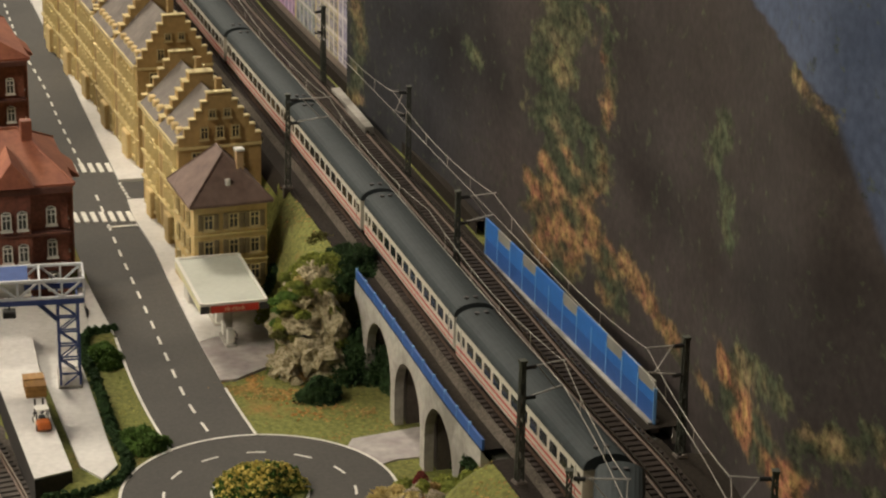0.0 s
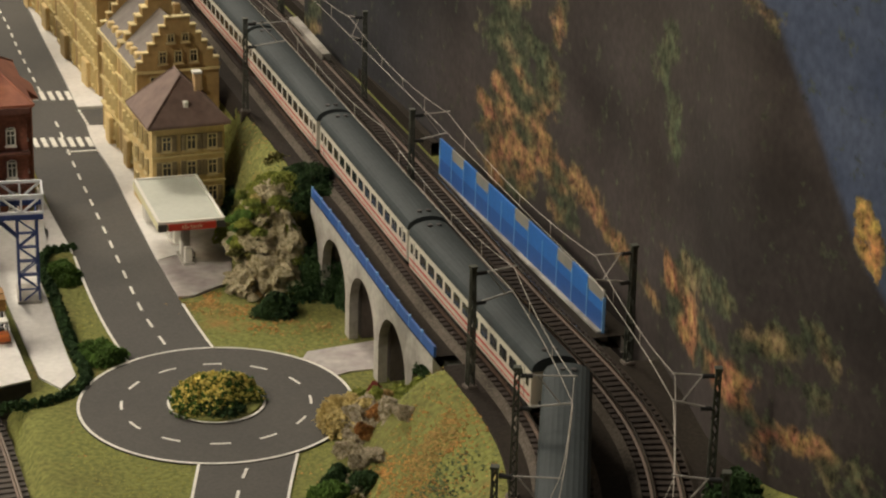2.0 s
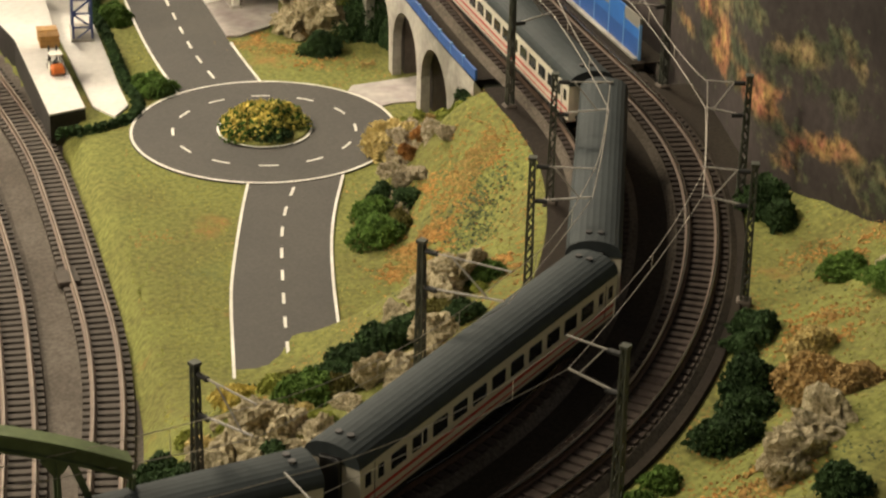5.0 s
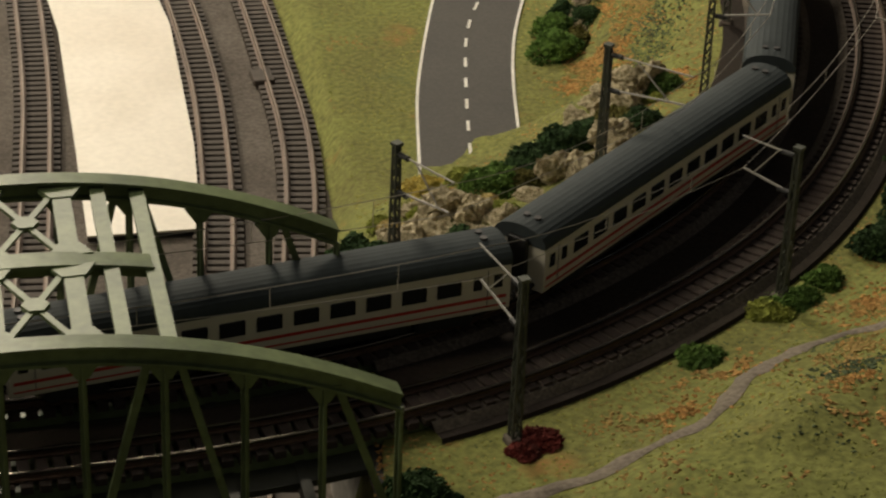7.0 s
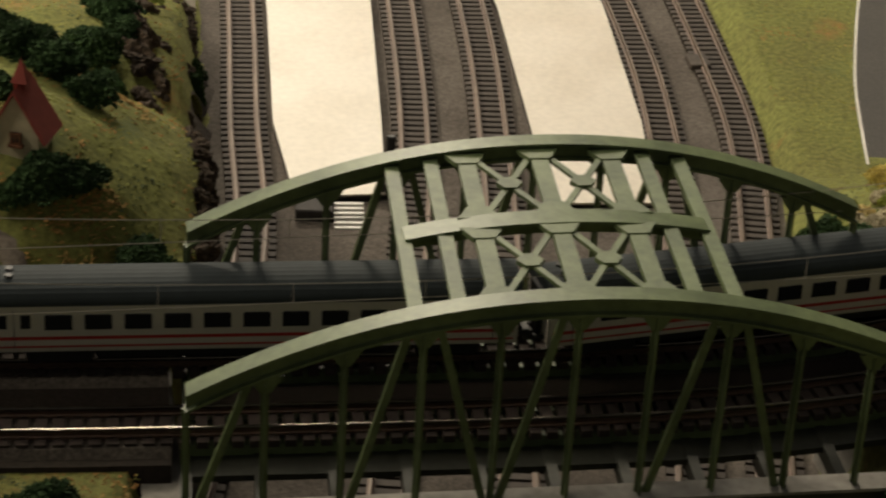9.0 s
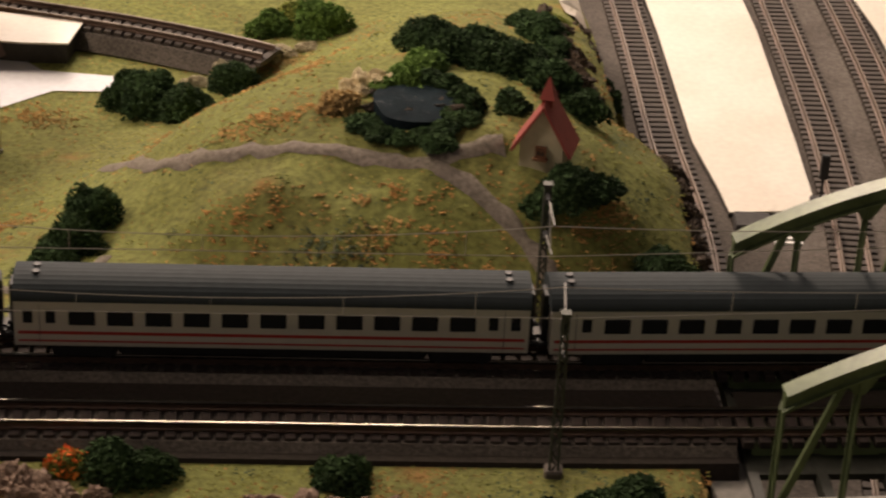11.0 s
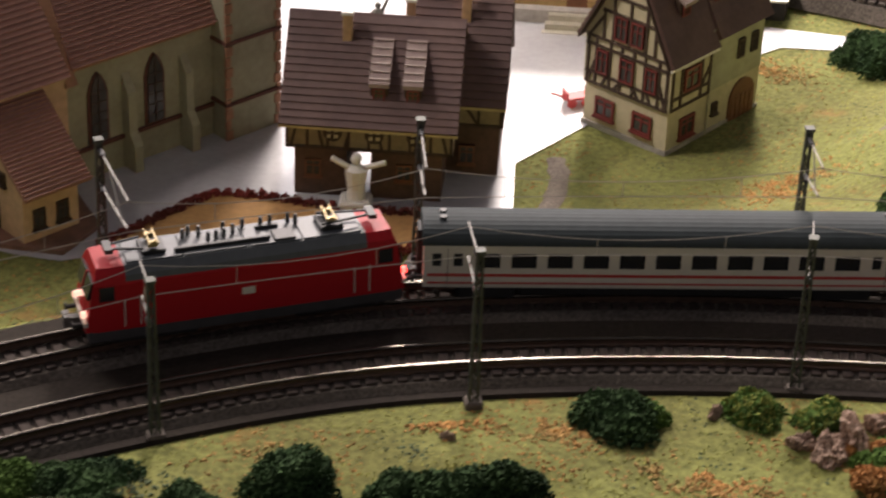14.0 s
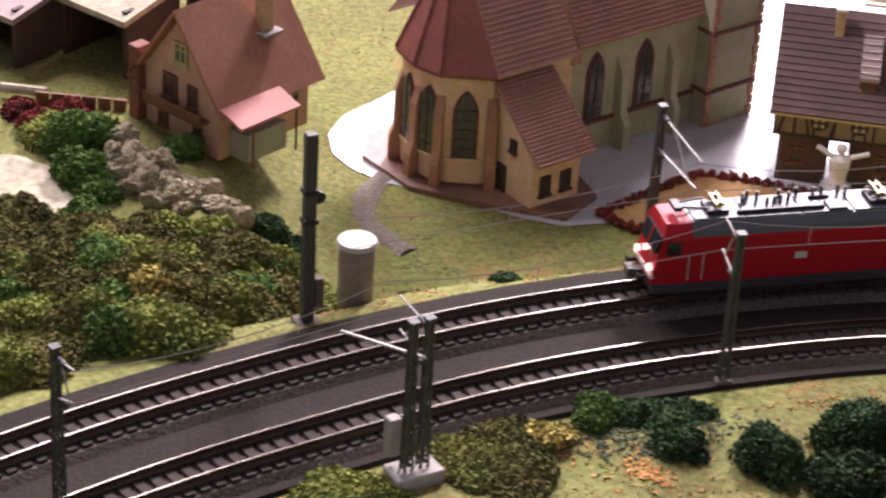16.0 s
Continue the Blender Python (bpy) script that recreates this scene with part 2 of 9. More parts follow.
def ground_height(x, y):
    """Height of the ground over the street."""
    x, y = np.asarray(x, float), np.asarray(y, float)
    d, s = nearest(x, y)
    west = step(-1.3, -1.5, x)
    # the hill between the station and the village, and the higher ground at the far end
    z = west * (-0.04 + mound(x, y, -2.45, -2.75, 1.15, 0.84, 1.15) + bump(x, y, -1.93, -3.05, 0.3, 0.09) + bump(x, y, -2.42, -3.36, 0.17, 0.09, 0.12) + bump(x, y, -2.88, -3.30, 0.22, 0.08, 0.13)
                - bump(x, y, -2.55, -3.25, 0.3, 0.07, 0.2) + 0.24 * step(0, 0.5, -(x + 7.15) - 0.45 * (y + 4.4)) + bump(x, y, -7.6, -5.5, 0.5, 0.16))
    # its lower shoulder above the station cutting
    z = np.maximum(z, west * (-0.04 + mound(x, y, -2.36, -1.25, 0.62, 0.36, 0.92)))
    # the knoll at the road's end
    z = z + (1 - west) * (bump(x, y, 1.0, -1.95, 0.5, 0.26, 0.4) + bump(x, y, 1.75, -0.2, 0.22, 0.08, 0.5))
    # the bank by the viaduct's far end
    z = z + (1 - west) * step(1.18, 1.42, x) * step(2.15, 2.5, y) * step(4.2, 3.6, y) * 0.34
    # outside the line: a slope up to the backdrop in the east, a low shelf in the front
    rise = step(0.4, 1.1, d) * (0.26 * step(0.9, 1.8, x) * step(0.3, -0.6, y) + 0.07 * waves(0.8 * x, 0.8 * y))
    front = 0.43 + rise - 0.22 * step(0.9, 2.4, d) * step(0.9, 0.0, x)
    z = np.where(d > 0.2, front, z)
    # the line's banks, left open under the viaduct
    width = np.where(x < -6.4, 1.15, np.where(x < -4.6, 0.95, np.where(x < -1.3, 1.75, np.where(y < -0.9, 1.35, np.where(y < 1.5, 0.85, 0.6)))))
    b = step(width, 0.36, np.abs(d))
    over = step(2.62, 2.46, y) * step(0.42, 0.6, y) * step(1.0, 1.3, x)
    bank = np.maximum(z * (1 - b) + 0.44 * b, np.minimum(z, 0.43 + 0.6 * np.maximum(np.abs(d) - 0.38, 0)))
    z = np.where(d > 0.2, z, np.where(x < -1.3, bank, z * (1 - b) + 0.44 * b))
    z = np.where(over > 0, z * (1 - over) + 0.0 * over, z)
    # small unevenness away from streets and line
    soft = step(0.40, 0.7, np.abs(d)) * np.where(x > -1.3, step(0.15, 0.35, z), step(-0.02, 0.1, z))
    z = z + 0.035 * soft * waves(1.6 * x, 1.6 * y)
    k = trench(x, y)
    return z * (1 - k) - 0.10 * k


def height(x, y):
    return float(ground_height(np.array([x]), np.array([y]))[0])


# ---- palette ----
M_GRASS = mat("grass_mat", (0.175, 0.185, 0.052), 0.95, var=0.35, scale=70, bump=0.9, second=(0.15, 0.15, 0.045), mix_scale=5, spec=0.2)


def add_patches(m, color, scale, low, high, offset):
    """Lay soft-edged patches of another colour into a ground material."""
    nt = m.node_tree
    sock = nt.nodes["Principled BSDF"].inputs["Base Color"]
    was = sock.links[0].from_socket
    co, n, n2 = nt.nodes.new("ShaderNodeTexCoord"), nt.nodes.new("ShaderNodeTexNoise"), nt.nodes.new("ShaderNodeMapRange")
    mp = nt.nodes.new("ShaderNodeMapping")
    mp.inputs["Location"].default_value = offset
    n.inputs["Scale"].default_value, n.inputs["Detail"].default_value, n.inputs["Roughness"].default_value = scale, 7, 0.68
    n2.inputs["From Min"].default_value, n2.inputs["From Max"].default_value = low, high
    mix = nt.nodes.new("ShaderNodeMix")
    mix.data_type = "RGBA"
    mix.inputs["B"].default_value = (*color, 1)
    nt.links.new(co.outputs["Object"], mp.inputs["Vector"])
    nt.links.new(mp.outputs["Vector"], n.inputs["Vector"])
    nt.links.new(n.outputs["Fac"], n2.inputs["Value"])
    nt.links.new(n2.outputs["Result"], mix.inputs["Factor"])
    nt.links.new(was, mix.inputs["A"])
    nt.links.new(mix.outputs["Result"], sock)


add_patches(M_GRASS, (0.095, 0.115, 0.045), 22, 0.62, 0.74, (1.3, 0.2, 0))
add_patches(M_GRASS, (0.27, 0.155, 0.05), 26, 0.60, 0.72, (4.1, 2.7, 0))
M_TURF = mat("turf", (0.25, 0.245, 0.062), 0.95, var=0.25, second=(0.17, 0.185, 0.048), mix_scale=6, per_piece=0.5, spec=0.2)
M_RUST = mat("autumn_flock", (0.36, 0.19, 0.06), 0.95, var=0.3, second=(0.29, 0.20, 0.07), mix_scale=9, per_piece=0.55, spec=0.2)
M_MOSS = mat("dark_flock", (0.080, 0.105, 0.055), 0.95, var=0.3, per_piece=0.5, spec=0.2)
M_BED = mat("roadbed", (0.030, 0.0245, 0.019), 0.8, var=0.22, scale=110, bump=0.7, second=(0.025, 0.020, 0.017), mix_scale=4, spec=0.06)
M_BALLAST = mat("ballast_mat", (0.105, 0.090, 0.075), 0.92, var=0.4, scale=150, bump=1.0, second=(0.075, 0.064, 0.053), mix_scale=6, spec=0.06)
M_YARD = mat("yard_ballast", (0.115, 0.098, 0.082), 0.92, var=0.35, scale=130, bump=0.9, second=(0.08, 0.066, 0.054), mix_scale=5, spec=0.3)
M_SLEEPER = mat("sleeper_mat", (0.055, 0.042, 0.032), 0.8, var=0.2, per_piece=0.25)
M_MAINSLEEPER = mat("sleeper_main", (0.052, 0.040, 0.034), 0.8, var=0.25, per_piece=0.25, spec=0.12)
M_RAIL = mat("rail_steel", (0.15, 0.135, 0.11), 0.26, metal=1.0, var=0.12, second=(0.10, 0.085, 0.07))
M_YARDRAIL = mat("rail_yard", (0.15, 0.11, 0.08), 0.5, metal=0.3, var=0.2, second=(0.10, 0.07, 0.05))
M_WEB = mat("rail_rust", (0.10, 0.06, 0.04), 0.6, metal=0.3, var=0.2)
M_ASPHALT = mat("asphalt_mat", (0.047, 0.042, 0.035), 0.75, var=0.18, scale=120, bump=0.3, second=(0.038, 0.034, 0.029), mix_scale=5)
M_LINE = mat("line_paint", (0.72, 0.70, 0.64), 0.6, var=0.12, second=(0.6, 0.58, 0.52))
M_PAVE = mat("pavement_mat", (0.66, 0.64, 0.61), 0.6, var=0.08, second=(0.56, 0.54, 0.51), mix_scale=6, bump=0.2)
M_SQUARE = mat("square_mat", (0.48, 0.48, 0.49), 0.2, var=0.05, second=(0.43, 0.43, 0.44), mix_scale=4, spec=0.9)
M_COBBLE = mat("apron_mat", (0.42, 0.39, 0.37), 0.7, var=0.15, scale=40, second=(0.34, 0.30, 0.29), mix_scale=14, bump=0.4)
M_PLATFORM = mat("platform_top", (0.66, 0.605, 0.51), 0.42, var=0.06, second=(0.60, 0.54, 0.44), mix_scale=5)
M_DARKWALL = mat("dark_wall", (0.035, 0.03, 0.027), 0.8, var=0.25)
M_CONCRETE = mat("concrete", (0.40, 0.375, 0.335), 0.85, var=0.15, scale=60, bump=0.4, second=(0.22, 0.205, 0.18), mix_scale=10)
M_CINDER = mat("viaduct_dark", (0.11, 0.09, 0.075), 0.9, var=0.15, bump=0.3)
M_BLUE = mat("barrier_blue", (0.035, 0.16, 0.50), 0.45, var=0.06)
M_BLUE2 = mat("barrier_blue_low", (0.03, 0.10, 0.34), 0.45, var=0.08)
M_BLUEPOST = mat("barrier_post", (0.16, 0.34, 0.62), 0.45, var=0.05)
M_MAST = mat("mast_steel", (0.055, 0.06, 0.045), 0.6, metal=0.2, var=0.2)
M_WIRE = mat("wire_mat", (0.44, 0.40, 0.34), 0.45, var=0.05)
M_ARM = mat("arm_mat", (0.33, 0.31, 0.28), 0.6, metal=0.0, var=0.05)
M_PATH = mat("footpath_mat", (0.19, 0.16, 0.13), 0.95, var=0.3, scale=100, bump=0.8, second=(0.18, 0.155, 0.12), mix_scale=12, spec=0.2)


# ---- the ground sheet ----
def grid_sheet(x0, x1, y0, y1, size, fn):
    xs, ys = np.arange(x0, x1 + size / 2, size), np.arange(y0, y1 + size / 2, size)
    gx, gy = np.meshgrid(xs, ys)
    sh, w = Shape(), len(xs)
    sh.v = list(zip(gx.ravel().tolist(), gy.ravel().tolist(), fn(gx, gy).ravel().tolist()))
    sh.f = [(j * w + i, j * w + i + 1, (j + 1) * w + i + 1, (j + 1) * w + i) for j in range(len(ys) - 1) for i in range(w - 1)]
    return sh


tagged(part("ground", grid_sheet(-10.5, 4.5, -9.5, 11.5, 0.045, ground_height), M_GRASS, smooth=True), "grass covered model landscape with banks and a station yard", "ground", kind="structure")


def ribbon(line, offsets):
    """A band along a line: offsets are (sideways, height) pairs across it."""
    sh, k = Shape(), len(offsets)
    rows = [aside(line, d) for d, _ in offsets]
    for i in range(len(line)):
        sh.v += [(rows[j][i, 0], rows[j][i, 1], offsets[j][1]) for j in range(k)]
    sh.f = [(i * k + j, (i + 1) * k + j, (i + 1) * k + j + 1, i * k + j + 1) for i in range(len(line) - 1) for j in range(k - 1)]
    return sh


def inside_of(pts, gx, gy):
    inside = np.zeros(gx.shape, bool)
    for (xa, ya), (xb, yb) in zip(pts, pts[1:] + pts[:1]):
        cut = (ya > gy) != (yb > gy)
        inside ^= cut & (gx < (xb - xa) * (gy - ya) / ((yb - ya) or 1e-9) + xa)
    return inside


def over_ground(pts, lift, size=0.06):
    """A flat patch that follows the ground: the outline's inside as a fine grid of squares."""
    xs, ys = [p[0] for p in pts], [p[1] for p in pts]
    gx, gy = np.meshgrid(np.arange(min(xs), max(xs) + size, size), np.arange(min(ys), max(ys) + size, size))
    sh, ids = Shape(), -np.ones(gx.shape, int)
    cells = inside_of(pts, gx[:-1, :-1] + size / 2, gy[:-1, :-1] + size / 2)
    count = np.zeros(gx.shape, int)
    for a, b in ((0, 0), (0, 1), (1, 0), (1, 1)):
        count[a:gx.shape[0] - 1 + a, b:gx.shape[1] - 1 + b] += cells
    px, py = gx.copy(), gy.copy()
    rim = (count > 0) & (count < 4)
    best = np.full(gx.shape, 1e9)
    for (xa, ya), (xb, yb) in zip(pts, pts[1:] + pts[:1]):
        l2 = max((xb - xa) ** 2 + (yb - ya) ** 2, 1e-9)
        u = np.clip(((gx - xa) * (xb - xa) + (gy - ya) * (yb - ya)) / l2, 0, 1)
        qx, qy = xa + u * (xb - xa), ya + u * (yb - ya)
        d = np.hypot(gx - qx, gy - qy)
        m = rim & (d < best)
        best[m], px[m], py[m] = d[m], qx[m], qy[m]
    gz = ground_height(px, py) + lift
    for j, i in zip(*np.nonzero(cells)):
        q = []
        for a, b in ((j, i), (j, i + 1), (j + 1, i + 1), (j + 1, i)):
            if ids[a, b] < 0:
                ids[a, b] = len(sh.v)
                sh.v.append((float(px[a, b]), float(py[a, b]), float(gz[a, b])))
            q.append(int(ids[a, b]))
        sh.f.append(tuple(q))
    return sh


# roadbed of the double line, in stretches: town, viaduct, curve, beyond the bridge
def between(line, keep):
    idx = [i for i, p in enumerate(line) if keep(p)]
    return line[idx[0]:idx[-1] + 1]


BRIDGE_X = (-1.41, 0.60)
on_land_a = between(inner, lambda p: p[0] > BRIDGE_X[1] - 0.02)
on_land_b = between(inner, lambda p: p[0] < BRIDGE_X[0] + 0.02)
viaduct_span = (0.47, 2.53)
for piece in (between(on_land_a, lambda p: p[1] > viaduct_span[1]), between(on_land_a, lambda p: p[1] < viaduct_span[0]), on_land_b):
    tagged(part("roadbed", ribbon(piece, [(-0.25, 0.36), (-0.205, 0.443), (APART + 0.155, 0.443), (APART + 0.20, 0.36)]), M_BED, smooth=False),
           "dark smooth roadbed of the double line", "roadbed", kind="structure")
tagged(part("roadbed", over_ground([(2.30, 2.70), (2.48, 2.70), (2.62, 2.05), (2.80, 1.3), (2.88, 0.3), (2.92, -0.35), (2.90, -0.62), (2.84, -0.80), (2.60, -0.72), (2.62, 0.0), (2.52, 0.9)], 0.011, 0.035), M_BED), "dark strip of roadbed below the printed board", "roadbed", kind="structure")
for piece in (on_land_a, on_land_b):
    for off in (0.0, APART):
        tagged(part("ballast", ribbon(piece, [(off - 0.125, 0.442), (off - 0.10, 0.463), (off + 0.10, 0.463), (off + 0.125, 0.442)]), M_BALLAST),
               "grey ballast shoulder under a track", "ballast", kind="structure")


def rail_shape(line, z):
    """The foot, web and head of one rail, along a line."""
    prof = [(-0.012, 0.0), (-0.012, 0.005), (-0.004, 0.007), (-0.004, 0.017), (0.004, 0.017), (0.004, 0.007), (0.012, 0.005), (0.012, 0.0)]
    head = [(-0.005, 0.016), (-0.005, 0.023), (-0.003, 0.0255), (0.003, 0.0255), (0.005, 0.023), (0.005, 0.016)]
    return ribbon(line, [(a, z + b) for a, b in prof]), ribbon(line, [(a, z + b) for a, b in head])


SLEEPER = Shape().bbox(-0.016, -0.092, -0.012, 0.016, 0.092, 0.010, 0.003)
FASTENING = [(-0.012, s * GAUGE / 2 + o) for s in (-1, 1) for o in (-0.014, 0.006)]
for x, y in FASTENING:
    SLEEPER.box(x + 0.004, y, 0.010, x + 0.02, y + 0.008, 0.0145)
sleeper_mesh = {m.name: mesh_of("sleeper", SLEEPER, m) for m in (M_SLEEPER, M_MAINSLEEPER)}


def track(line, z, label, own=lambda p: False, gap=0.048, wood=None):
    """A railway track along a line: two rails with web and head, sleepers with fastenings."""
    me = thing("railway_track", 0, 0, 0, 0, label, "railway track", kind="structure")
    for d in (-GAUGE / 2, GAUGE / 2):
        web, head = rail_shape(aside(line, d), z + 0.010)
        r = part("rail", web, M_WEB, me)
        part("rail_head", head, M_RAIL if wood else M_YARDRAIL, r, "worn bright steel rail head" if wood else "dull brown rail head")
    rest, count = Shape(), 0
    total = 0.05 * (len(line) - 1)
    for s in np.arange(0.02, total, gap):
        p, q = on_line(s, line), on_line(min(s + 0.03, total), line)
        if np.hypot(*(q - p)) < 1e-6:
            continue
        ang = math.degrees(math.atan2(q[1] - p[1], q[0] - p[0]))
        if own(p) and count < 290:
            ob = new("sleeper", sleeper_mesh[(wood or M_SLEEPER).name])
            ob.parent = me
            ob.matrix_basis = at(p[0], p[1], z, ang)
            count += 1
        else:
            m = Matrix.Translation((p[0], p[1], z)) @ Matrix.Rotation(radians(ang), 4, "Z")
            rest.box(-0.016, -0.092, -0.012, 0.016, 0.092, 0.010, m)
            for a, b in FASTENING:
                rest.box(a + 0.004, b, 0.010, a + 0.02, b + 0.008, 0.0145, m)
    tagged(part("sleepers", rest, wood or M_SLEEPER, me), kind="stuff")
    return me


visible_in = between(inner, lambda p: p[1] < 9.5 and p[0] > -8.2)
visible_out = even(aside(visible_in, APART), 0.05)
track(visible_in, 0.462, "town-side main line track with dark sleepers", own=lambda p: p[0] < -4.9 or (p[1] < 1.4 and p[0] > 0.7), wood=M_MAINSLEEPER)
track(visible_out, 0.462, "outer main line track with dark sleepers", own=lambda p: p[0] < -2.0 or (-2.4 < p[1] < -0.2 and p[0] > 1.5), wood=M_MAINSLEEPER)


# ---- station yard ----
def bent(pts):
    return even(softened(even(catmull(pts), 0.05), 8), 0.05)


tagged(part("yard_bed", over_ground([(-1.40, -5.4), (0.55, -5.4), (0.55, -2.9), (0.535, -2.2), (0.525, -1.4), (0.495, -1.0), (0.425, -0.5), (0.35, 0.0), (0.255, 0.6), (0.165, 1.2), (-0.105, 2.2), (-0.385, 3.0), (-0.955, 6.0), (-3.4, 6.0), (-2.40, 2.0), (-1.92, -0.1), (-1.85, -0.6), (-1.80, -1.1), (-1.72, -1.65), (-1.52, -2.4), (-1.40, -3.3)], 0.004, 0.05), M_YARD),
       "dark ballast bed of the station yard", "yard", kind="structure")
tagged(part("side_platform", over_ground([(-1.94, -0.12), (-2.06, -0.04), (-2.14, 0.3), (-2.62, 2.2), (-2.42, 2.1), (-2.04, 0.45)], 0.012, 0.05), M_PLATFORM),
       "pale cream strip of paving beside the yard", "paving", kind="structure")
YARD = [[(-1.40, -5.0), (-1.38, -3.6), (-1.40, -2.4), (-1.46, -1.82), (-1.586, -1.13), (-1.758, -0.02), (-2.29, 3.2)],
        [(-0.78, -5.0), (-0.80, -3.6), (-0.84, -2.2), (-0.902, -1.2), (-1.07, 0.12), (-1.55, 3.3)],
        [(-0.30, -5.0), (-0.40, -3.5), (-0.50, -2.2), (-0.594, -1.14), (-0.76, 0.18), (-1.3, 3.3)],
        [(0.10, -5.0), (0.14, -3.4), (0.13, -2.2), (0.076, -1.02), (-0.108, 0.315), (-0.75, 3.3)],
        [(0.38, -5.0), (0.39, -3.4), (0.40, -2.3), (0.405, -1.7), (0.405, -1.2), (0.37, -0.70), (0.29, -0.16), (0.185, 0.48), (0.045, 1.17), (-0.27, 2.2), (-0.75, 3.6)]]
for k, pts in enumerate(YARD):
    track(bent(pts), -0.084, "weathered station track with brown sleepers", own=lambda p: -2.0 < p[1] < 0.4)
tagged(part("yard_box", Shape().bbox(-0.045, -0.06, -0.085, 0.045, 0.06, -0.062, 0.006, Matrix.Translation((0.23, -0.20, 0)) @ Matrix.Rotation(0.2, 4, "Z")), M_SLEEPER), "dark track contact box between the rails", "track box")


def platform(name, pts, z0, z1, label):
    me = thing(name, 0, 0, 0, 0, label, "platform", "station platforms")
    part("wall", Shape().prism(pts, z0, z1 - 0.008), M_DARKWALL, me, "dark platform wall")
    c = np.mean(pts, axis=0)
    part("top", Shape().prism([tuple(c + (np.array(p) - c) * 1.012) for p in pts], z1 - 0.008, z1), M_PLATFORM, me, "smooth cream platform top")
    return me


platform("platform", [(-1.32, -1.70), (-0.985, -1.62), (-1.055, -1.02), (-1.203, 0.10), (-1.75, 3.2), (-2.2, 3.0), (-1.645, 0.0), (-1.472, -1.1), (-1.36, -1.52)], -0.10, -0.062, "long bare cream island platform beside the tracks")
platform("platform", [(-0.36, -1.59), (0.04, -1.52), (-0.022, -0.83), (-0.184, 0.30), (-0.75, 2.6), (-1.2, 2.5), (-0.648, 0.205), (-0.466, -0.915)], -0.10, -0.062, "long bare cream island platform beside the tracks")

# ---- streets ----
def ring(cx, cy, r, n=72, a0=0.0, a1=2 * math.pi, ry=None):
    return [(cx + r * math.cos(a), cy + (ry or r) * math.sin(a)) for a in np.linspace(a0, a1, n, endpoint=a1 - a0 < 6.2)]


RC = (1.06, 1.08)
RO, RI, RD = 0.595, 0.205, 0.405
streets = tagged(part("road", Shape().prism(ring(*RC, RO), -0.03, 0.006), M_ASPHALT), "grey asphalt roundabout", "road", kind="structure")
WEST_EDGE = [(0.69, 1.52), (0.585, 1.95), (0.50, 2.4), (0.425, 2.90), (0.33, 3.35), (0.21, 4.1), (0.10, 4.75), (-0.02, 5.5), (-0.22, 6.6), (-0.48, 8.1), (-0.9, 10.5)]
EAST_EDGE = [(1.07, 1.66), (1.0, 1.95), (0.93, 2.28), (0.84, 2.75), (0.73, 3.4), (0.62, 4.09), (0.51, 4.60), (0.44, 5.2), (0.37, 5.57), (0.20, 6.6), (-0.041, 8.137), (-0.45, 10.5)]
part("road", Shape().prism(WEST_EDGE + EAST_EDGE[::-1], -0.03, 0.0045), M_ASPHALT, label="main street").parent = streets
part("road", Shape().prism([(0.965, 0.55), (0.925, 0.18), (0.868, -0.40), (0.855, -0.70), (0.848, -1.35), (1.245, -1.35), (1.244, -0.9), (1.25, -0.65), (1.265, -0.22), (1.30, 0.15), (1.37, 0.58)], -0.03, 0.0045), M_ASPHALT).parent = streets
part("road", Shape().prism([(0.45, 4.93), (1.3, 5.06), (1.28, 5.34), (0.42, 5.235)], -0.03, 0.005), M_ASPHALT).parent = streets
part("road", Shape().prism([(-0.02, 6.9), (-1.2, 6.7), (-1.25, 7.1), (-0.1, 7.35)], -0.03, 0.005), M_ASPHALT).parent = streets


def band(pts, w, z0=0.004, z1=0.0085):
    """A painted line of width w along points."""
    line = np.array(pts, float)
    a, b = aside(line, w / 2), aside(line, -w / 2)
    sh = Shape()
    for i in range(len(line)):
        sh.v += [(*a[i], z1), (*b[i], z1)]
    sh.f = [(2 * i, 2 * i + 1, 2 * i + 3, 2 * i + 2) for i in range(len(line) - 1)]
    return sh


marks = thing("road_marking", 0, 0, 0, 0, "white painted street lines and crossings", "road marking", kind="structure")
part("edge_line", band([*ring(*RC, RO - 0.008, 90, 0, 2 * math.pi), (RC[0] + RO - 0.008, RC[1])], 0.013), M_LINE, marks)
part("edge_line", band([*ring(*RC, RI, 60), (RC[0] + RI, RC[1])], 0.012, z1=0.011), M_LINE, marks)
part("edge_line", band(bent(WEST_EDGE[:4]), 0.013), M_LINE, marks)
part("edge_line", band(bent(EAST_EDGE[:3]), 0.013), M_LINE, marks)
for side in ([(0.965, 0.50), (0.925, 0.18), (0.868, -0.40), (0.855, -0.70), (0.848, -1.33)], [(1.37, 0.56), (1.30, 0.15), (1.265, -0.22), (1.25, -0.65), (1.245, -1.33)]):
    part("edge_line", band(bent(side), 0.012), M_LINE, marks)
for k in range(12):
    a = math.radians(90 - 30 * k)
    part("dash", band(ring(*RC, RD, 6, a - 0.105, a + 0.105), 0.012), M_LINE, marks)


def dashes(line, start, gap, size, n):
    for k in range(n):
        part("dash", band([on_line(start + k * gap + size * t, line) for t in (0, 0.5, 1)], 0.013), M_LINE, marks)


